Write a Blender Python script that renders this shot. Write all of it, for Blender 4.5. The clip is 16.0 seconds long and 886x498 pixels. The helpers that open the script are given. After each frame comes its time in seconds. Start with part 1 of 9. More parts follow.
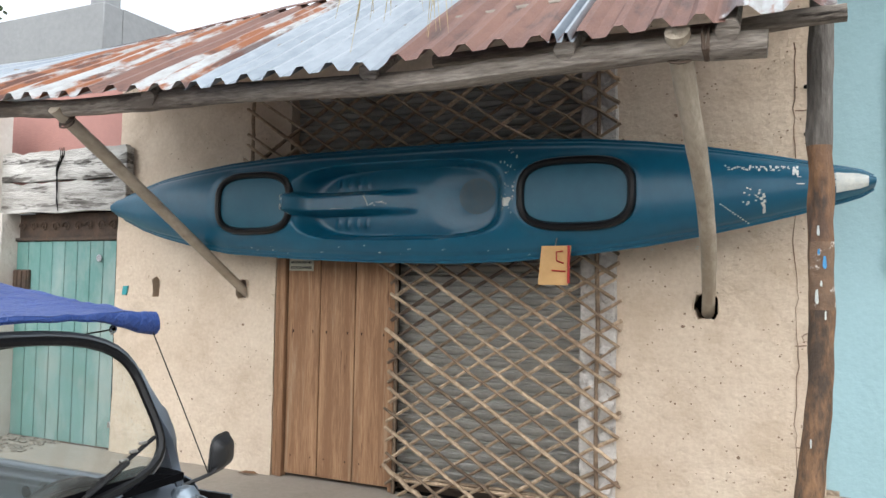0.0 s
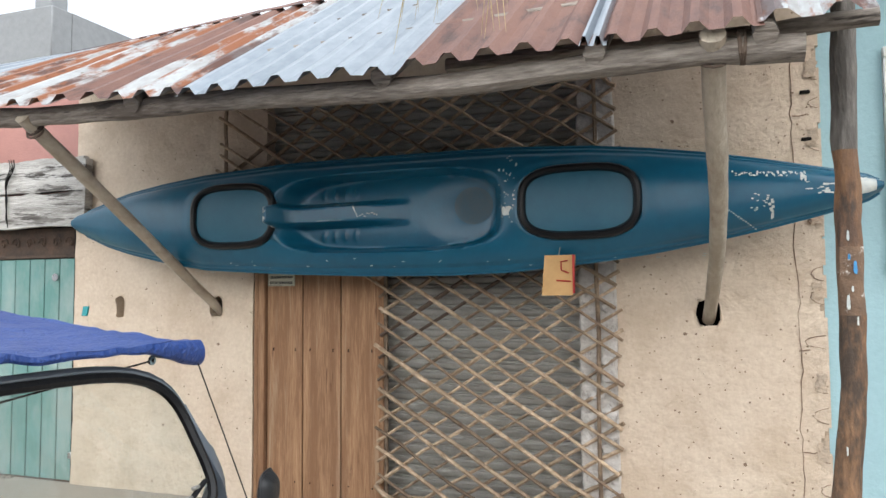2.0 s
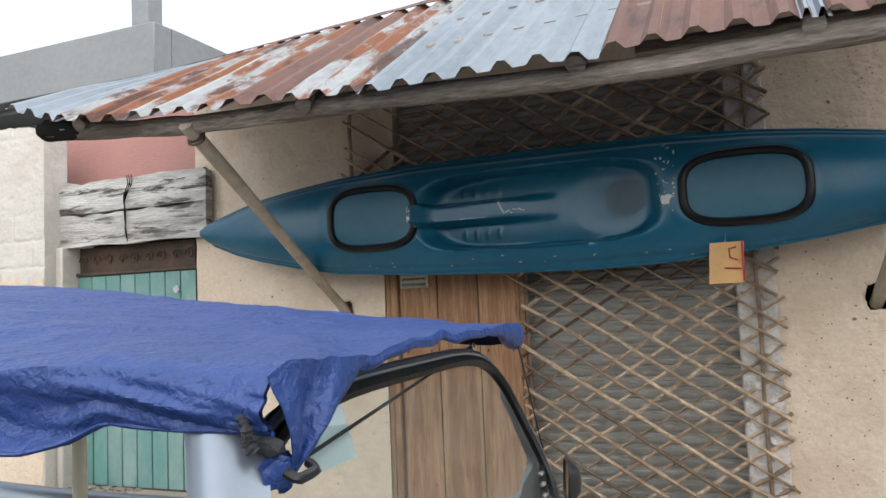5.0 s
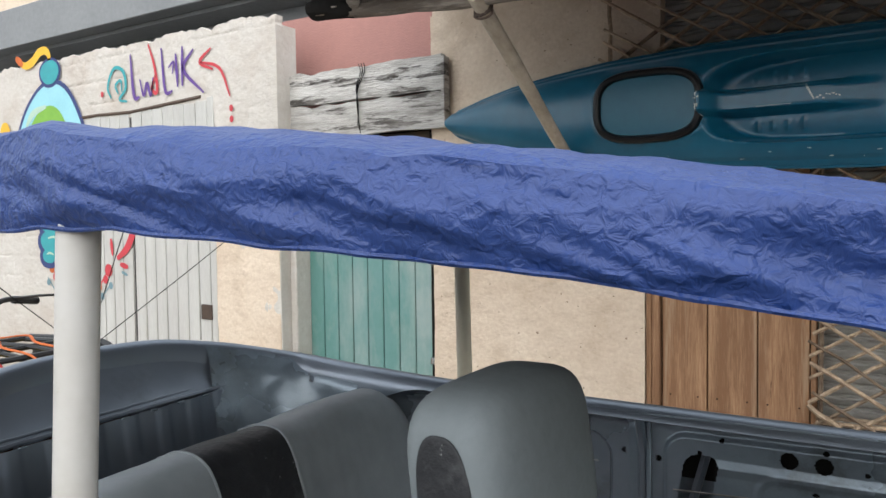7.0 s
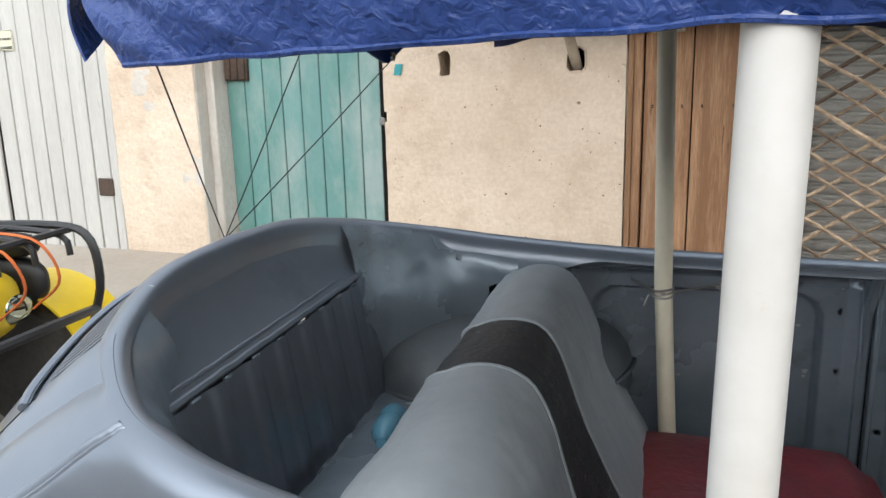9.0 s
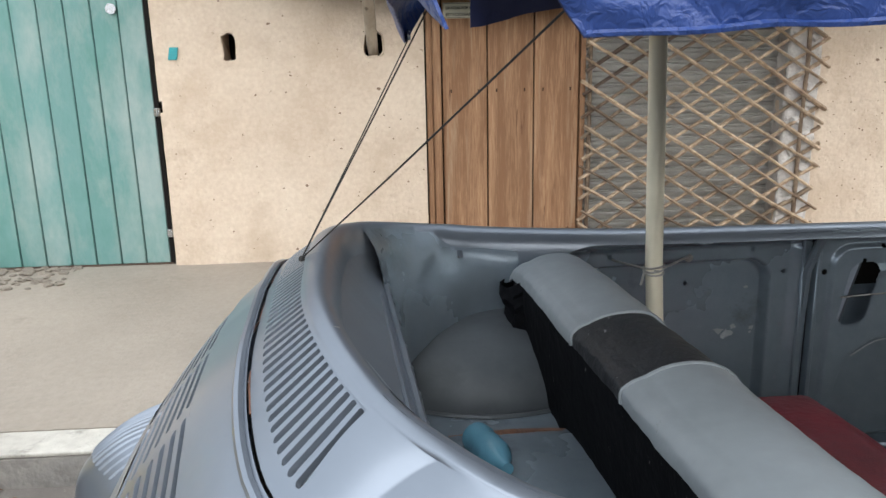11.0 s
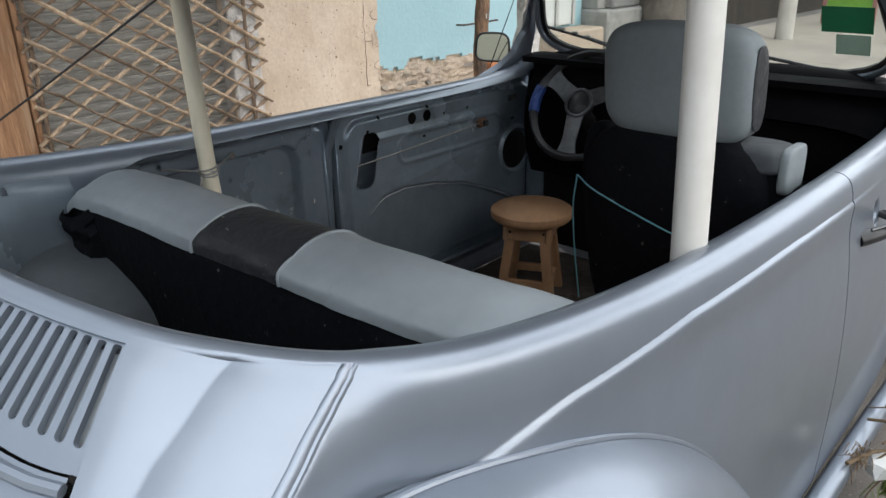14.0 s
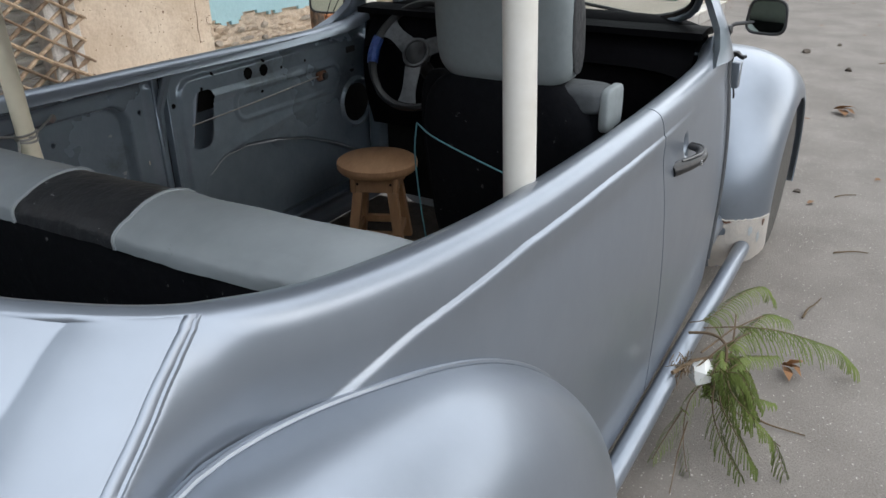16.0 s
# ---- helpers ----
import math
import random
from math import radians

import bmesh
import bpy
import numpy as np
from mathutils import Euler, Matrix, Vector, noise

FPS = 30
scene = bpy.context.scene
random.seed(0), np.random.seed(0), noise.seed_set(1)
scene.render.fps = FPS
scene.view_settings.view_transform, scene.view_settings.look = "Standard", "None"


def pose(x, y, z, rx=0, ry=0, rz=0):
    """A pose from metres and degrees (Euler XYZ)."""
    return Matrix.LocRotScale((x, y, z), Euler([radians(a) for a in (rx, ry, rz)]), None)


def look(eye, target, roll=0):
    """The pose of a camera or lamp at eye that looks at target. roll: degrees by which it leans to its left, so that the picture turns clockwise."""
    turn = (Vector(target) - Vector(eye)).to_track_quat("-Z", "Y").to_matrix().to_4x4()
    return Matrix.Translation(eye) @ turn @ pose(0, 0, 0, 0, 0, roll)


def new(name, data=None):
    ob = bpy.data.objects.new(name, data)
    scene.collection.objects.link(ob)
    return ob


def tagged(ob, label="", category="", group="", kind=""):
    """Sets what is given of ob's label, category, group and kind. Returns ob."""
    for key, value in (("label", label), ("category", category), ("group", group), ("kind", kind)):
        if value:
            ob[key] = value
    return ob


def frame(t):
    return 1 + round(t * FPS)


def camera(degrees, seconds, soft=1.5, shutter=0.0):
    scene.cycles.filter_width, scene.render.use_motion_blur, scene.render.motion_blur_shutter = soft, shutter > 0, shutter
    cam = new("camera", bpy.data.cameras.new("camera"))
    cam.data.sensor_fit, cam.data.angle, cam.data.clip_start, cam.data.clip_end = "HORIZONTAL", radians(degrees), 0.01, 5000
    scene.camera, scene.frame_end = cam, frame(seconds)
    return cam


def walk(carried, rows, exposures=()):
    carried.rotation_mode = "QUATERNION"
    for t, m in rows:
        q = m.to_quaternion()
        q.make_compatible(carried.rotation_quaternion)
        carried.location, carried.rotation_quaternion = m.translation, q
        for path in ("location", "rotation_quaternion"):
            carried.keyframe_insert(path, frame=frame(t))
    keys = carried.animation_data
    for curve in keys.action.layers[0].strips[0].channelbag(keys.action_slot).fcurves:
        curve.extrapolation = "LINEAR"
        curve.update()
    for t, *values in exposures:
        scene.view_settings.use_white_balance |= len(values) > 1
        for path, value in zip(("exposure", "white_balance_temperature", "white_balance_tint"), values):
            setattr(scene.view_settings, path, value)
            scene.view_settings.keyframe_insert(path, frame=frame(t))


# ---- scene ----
cam = camera(60.46, 16.0)
PATH = [
    (0, (3.344, -4.363, 1.489), (2.496, -2.554, 1.584), 1.0),
    (0.5, (3.25, -4.328, 1.487), (2.432, -2.506, 1.595), 1.0),
    (1, (3.142, -4.316, 1.506), (2.347, -2.485, 1.621), 0.7),
    (1.5, (3.07, -4.316, 1.5), (2.282, -2.482, 1.625), 0.3),
    (2, (2.967, -4.365, 1.51), (2.277, -2.491, 1.629), -0.4),
    (2.5, (2.834, -4.461, 1.512), (2.243, -2.552, 1.611), -0.8),
    (3, (2.759, -4.518, 1.483), (2.243, -2.588, 1.577), -0.5),
    (3.2, (2.715, -4.522, 1.485), (2.232, -2.584, 1.577), -0.5),
    (5.3, (2.179, -4.586, 1.453), (1.341, -2.775, 1.597), -2.4),
    (5.5, (2.095, -4.623, 1.466), (1.196, -2.841, 1.588), -2.3),
    (6, (1.907, -4.628, 1.439), (0.887, -2.909, 1.515), -1.7),
    (6.5, (1.704, -4.608, 1.438), (0.624, -2.924, 1.444), -1.1),
    (7, (1.476, -4.615, 1.4), (0.399, -2.932, 1.316), -0.8),
    (7.5, (1.206, -4.687, 1.396), (0.181, -2.979, 1.205), -1.1),
    (8, (0.993, -4.705, 1.364), (0.057, -2.964, 1.059), -1.6),
    (8.5, (0.76, -4.663, 1.372), (-0.054, -2.88, 0.977), -1.9),
    (8.7, (0.671, -4.661, 1.361), (-0.088, -2.859, 0.939), -1.7),
    (10.8, (-0.121, -4.624, 1.366), (-0.121, -2.687, 0.869), -1.4),
    (11, (-0.173, -4.612, 1.366), (-0.065, -2.678, 0.872), -1.2),
    (11.5, (-0.313, -4.602, 1.38), (0.132, -2.72, 0.867), -1.0),
    (12, (-0.405, -4.607, 1.374), (0.295, -2.817, 0.821), -0.3),
    (12.5, (-0.419, -4.57, 1.354), (0.484, -2.89, 0.751), 0.0),
    (13, (-0.41, -4.539, 1.347), (0.654, -2.978, 0.69), -0.9),
    (13.5, (-0.42, -4.548, 1.358), (0.784, -3.114, 0.655), -1.5),
    (14, (-0.44, -4.564, 1.363), (0.87, -3.251, 0.616), -1.2),
    (14.5, (-0.454, -4.578, 1.364), (0.932, -3.367, 0.581), -0.9),
    (15, (-0.455, -4.59, 1.363), (0.986, -3.465, 0.552), -0.6),
    (15.5, (-0.455, -4.598, 1.363), (1.025, -3.542, 0.528), -0.5),
    (16, (-0.455, -4.601, 1.361), (1.055, -3.609, 0.503), -0.5),
]
walk(cam, [(t, look(e, g, r)) for t, e, g, r in PATH],
     [(0.0, 0.50), (3.2, 0.52), (5.5, 0.18), (7.0, 0.17), (8.7, 0.46), (11.0, 0.54), (12.5, 0.53), (14.0, 0.35), (16.0, 0.26)])

# ---- world and sun: a bright overcast day ----
world = bpy.data.worlds.new("overcast_sky")
scene.world = world
world.use_nodes = True
wn = world.node_tree
wn.nodes.clear()
w_out = wn.nodes.new("ShaderNodeOutputWorld")
w_bg = wn.nodes.new("ShaderNodeBackground")
w_sky = wn.nodes.new("ShaderNodeTexSky")
w_sky.sky_type = "NISHITA"
w_sky.sun_disc = False
w_sky.sun_elevation = radians(29)
w_sky.sun_rotation = radians(154)
w_sky.dust_density = 4.0
w_sky.air_density = 1.2
w_mix = wn.nodes.new("ShaderNodeMixRGB")
w_mix.inputs[0].default_value = 0.80
w_mix.inputs[2].default_value = (9.2, 10.0, 10.8, 1)
wn.links.new(w_sky.outputs[0], w_mix.inputs[1])
wn.links.new(w_mix.outputs[0], w_bg.inputs[0])
w_bg.inputs[1].default_value = 0.115
wn.links.new(w_bg.outputs[0], w_out.inputs[0])

sun_data = bpy.data.lights.new("sun", "SUN")
sun_data.energy = 4.3
sun_data.angle = radians(140)
sun_data.color = (0.97, 0.98, 1.0)
sun = new("sun", sun_data)
sun.matrix_world = look((6.3, -12.0, 7.4), (0.5, -0.5, 1.0))

import functools

# ---- materials ----
def mat(name, base, second=None, rough=0.6, metal=0.0, big=1.5, fine=40.0, amount=0.5, bump=0.15, bump_scale=60.0,
        spots=None, spot_scale=6.0, spot_at=0.62, spot_soft=0.06, stretch=(1, 1, 1), coat=0.0, vary=0.0, rough2=None, spec=None, stains=None, stain_scale=1.5, stain_at=0.58, stain_soft=0.10, bump_detail=4.0):
    """A worn surface: two colours mixed by broad and fine noise, spots of a third, relief."""
    m = bpy.data.materials.new(name)
    m.use_nodes = True
    nt = m.node_tree
    nd, ln = nt.nodes, nt.links
    bs = nd["Principled BSDF"]
    second = second or tuple(c * 0.8 for c in base)
    tc = nd.new("ShaderNodeTexCoord")
    mp = nd.new("ShaderNodeMapping")
    mp.inputs["Scale"].default_value = stretch
    ln.new(tc.outputs["Object"], mp.inputs[0])

    def noise_node(scale, detail=6.0, rough_=0.6):
        n = nd.new("ShaderNodeTexNoise")
        n.inputs["Scale"].default_value = scale
        n.inputs["Detail"].default_value = detail
        n.inputs["Roughness"].default_value = rough_
        ln.new(mp.outputs[0], n.inputs["Vector"])
        return n
    n1, n2 = noise_node(big), noise_node(fine, 3.0)
    ad = nd.new("ShaderNodeMath")
    ad.operation = "MULTIPLY_ADD"
    ln.new(n2.outputs[0], ad.inputs[0])
    ad.inputs[1].default_value = 0.6
    ln.new(n1.outputs[0], ad.inputs[2])
    rp = nd.new("ShaderNodeMapRange")
    rp.inputs[1].default_value, rp.inputs[2].default_value = 0.55, 1.05
    rp.inputs[4].default_value = amount * 2
    ln.new(ad.outputs[0], rp.inputs[0])
    mx = nd.new("ShaderNodeMixRGB")
    mx.inputs[1].default_value = (*base, 1)
    mx.inputs[2].default_value = (*second, 1)
    ln.new(rp.outputs[0], mx.inputs[0])
    col = mx.outputs[0]
    if spots:
        n3 = noise_node(spot_scale, 8.0, 0.7)
        r3 = nd.new("ShaderNodeMapRange")
        r3.inputs[1].default_value, r3.inputs[2].default_value = spot_at - spot_soft, spot_at + spot_soft
        ln.new(n3.outputs[0], r3.inputs[0])
        m3 = nd.new("ShaderNodeMixRGB")
        ln.new(r3.outputs[0], m3.inputs[0])
        ln.new(col, m3.inputs[1])
        m3.inputs[2].default_value = (*spots, 1)
        col = m3.outputs[0]
    if stains:
        n4 = noise_node(stain_scale, 9.0, 0.68)
        r4 = nd.new("ShaderNodeMapRange")
        r4.inputs[1].default_value, r4.inputs[2].default_value = stain_at - stain_soft, stain_at + stain_soft
        r4.inputs[4].default_value = 0.85
        ln.new(n4.outputs[0], r4.inputs[0])
        m4 = nd.new("ShaderNodeMixRGB")
        ln.new(r4.outputs[0], m4.inputs[0])
        ln.new(col, m4.inputs[1])
        m4.inputs[2].default_value = (*stains, 1)
        col = m4.outputs[0]
    if vary:
        oi = nd.new("ShaderNodeObjectInfo")
        hv = nd.new("ShaderNodeHueSaturation")
        vr = nd.new("ShaderNodeMapRange")
        vr.inputs[3].default_value, vr.inputs[4].default_value = 1 - vary, 1 + vary
        ln.new(oi.outputs["Random"], vr.inputs[0])
        ln.new(vr.outputs[0], hv.inputs["Value"])
        ln.new(col, hv.inputs["Color"])
        col = hv.outputs[0]
    ln.new(col, bs.inputs["Base Color"])
    bs.inputs["Metallic"].default_value = metal
    rr = nd.new("ShaderNodeMapRange")
    rr.inputs[3].default_value, rr.inputs[4].default_value = rough * 0.85, min(1, (rough2 or rough * 1.15))
    ln.new(n1.outputs[0], rr.inputs[0])
    ln.new(rr.outputs[0], bs.inputs["Roughness"])
    bs.inputs["Coat Weight"].default_value = coat
    if spec is not None:
        bs.inputs["Specular IOR Level"].default_value = spec
    if bump:
        nb = noise_node(bump_scale, bump_detail)
        bp = nd.new("ShaderNodeBump")
        bp.inputs["Strength"].default_value = bump
        bp.inputs["Distance"].default_value = 0.02
        ln.new(nb.outputs[0], bp.inputs["Height"])
        ln.new(bp.outputs[0], bs.inputs["Normal"])
    return m


def glass(name, tint=(0.9, 0.95, 0.93), dirt=0.06, gloss=0.07):
    m = bpy.data.materials.new(name)
    m.use_nodes = True
    nd, ln = m.node_tree.nodes, m.node_tree.links
    nd.remove(nd["Principled BSDF"])
    tr = nd.new("ShaderNodeBsdfTransparent")
    tr.inputs[0].default_value = (*tint, 1)
    gl = nd.new("ShaderNodeBsdfGlossy")
    gl.inputs["Roughness"].default_value = 0.03
    df = nd.new("ShaderNodeBsdfDiffuse")
    df.inputs[0].default_value = (0.6, 0.6, 0.55, 1)
    a = nd.new("ShaderNodeMixShader")
    a.inputs[0].default_value = gloss
    ln.new(tr.outputs[0], a.inputs[1])
    ln.new(gl.outputs[0], a.inputs[2])
    b = nd.new("ShaderNodeMixShader")
    nz = nd.new("ShaderNodeTexNoise")
    nz.inputs["Scale"].default_value = 5
    mr = nd.new("ShaderNodeMapRange")
    mr.inputs[4].default_value = dirt * 2
    ln.new(nz.outputs[0], mr.inputs[0])
    ln.new(mr.outputs[0], b.inputs[0])
    ln.new(a.outputs[0], b.inputs[1])
    ln.new(df.outputs[0], b.inputs[2])
    ln.new(b.outputs[0], nd["Material Output"].inputs[0])
    return m


def tarp_cloth(name, base, second, rough):
    """Laminated plastic cloth: sharp creases, crinkles and a fine weave, with paler scuffed ridges."""
    m = bpy.data.materials.new(name)
    m.use_nodes = True
    nd, ln = m.node_tree.nodes, m.node_tree.links
    bs = nd["Principled BSDF"]
    tc = nd.new("ShaderNodeTexCoord")

    def tex(scale, kind, detail, stretch):
        mp = nd.new("ShaderNodeMapping")
        mp.inputs["Scale"].default_value = stretch
        ln.new(tc.outputs["Object"], mp.inputs[0])
        n = nd.new("ShaderNodeTexNoise")
        n.noise_type = kind
        n.inputs["Scale"].default_value = scale
        n.inputs["Detail"].default_value = detail
        n.inputs["Distortion"].default_value = 0.6
        ln.new(mp.outputs[0], n.inputs["Vector"])
        return n.outputs[0]

    def scaled(a, k, b=None):
        q = nd.new("ShaderNodeMath")
        q.operation = "MULTIPLY_ADD"
        ln.new(a, q.inputs[0])
        q.inputs[1].default_value = k
        if b is None:
            q.inputs[2].default_value = 0.0
        else:
            ln.new(b, q.inputs[2])
        return q.outputs[0]
    crease = tex(5.5, "RIDGED_MULTIFRACTAL", 3.0, (1, 1, 1.4))
    crinkle = tex(24, "RIDGED_MULTIFRACTAL", 4.0, (1.6, 1, 1))
    fine = tex(75, "FBM", 3.0, (1, 1, 1))
    height = scaled(fine, 0.42, scaled(crinkle, 0.30, scaled(crease, 0.40)))
    bp = nd.new("ShaderNodeBump")
    bp.inputs["Strength"].default_value = 0.95
    bp.inputs["Distance"].default_value = 0.016
    ln.new(height, bp.inputs["Height"])
    ln.new(bp.outputs[0], bs.inputs["Normal"])
    wear = scaled(fine, 0.5, scaled(crinkle, 0.28))
    rp = nd.new("ShaderNodeMapRange")
    rp.inputs[1].default_value, rp.inputs[2].default_value = 0.35, 1.0
    ln.new(wear, rp.inputs[0])
    mx = nd.new("ShaderNodeMixRGB")
    mx.inputs[1].default_value, mx.inputs[2].default_value = (*base, 1), (*second, 1)
    ln.new(rp.outputs[0], mx.inputs[0])
    ln.new(mx.outputs[0], bs.inputs["Base Color"])
    bs.inputs["Roughness"].default_value = rough
    bs.inputs["Specular IOR Level"].default_value = 0.5
    return m


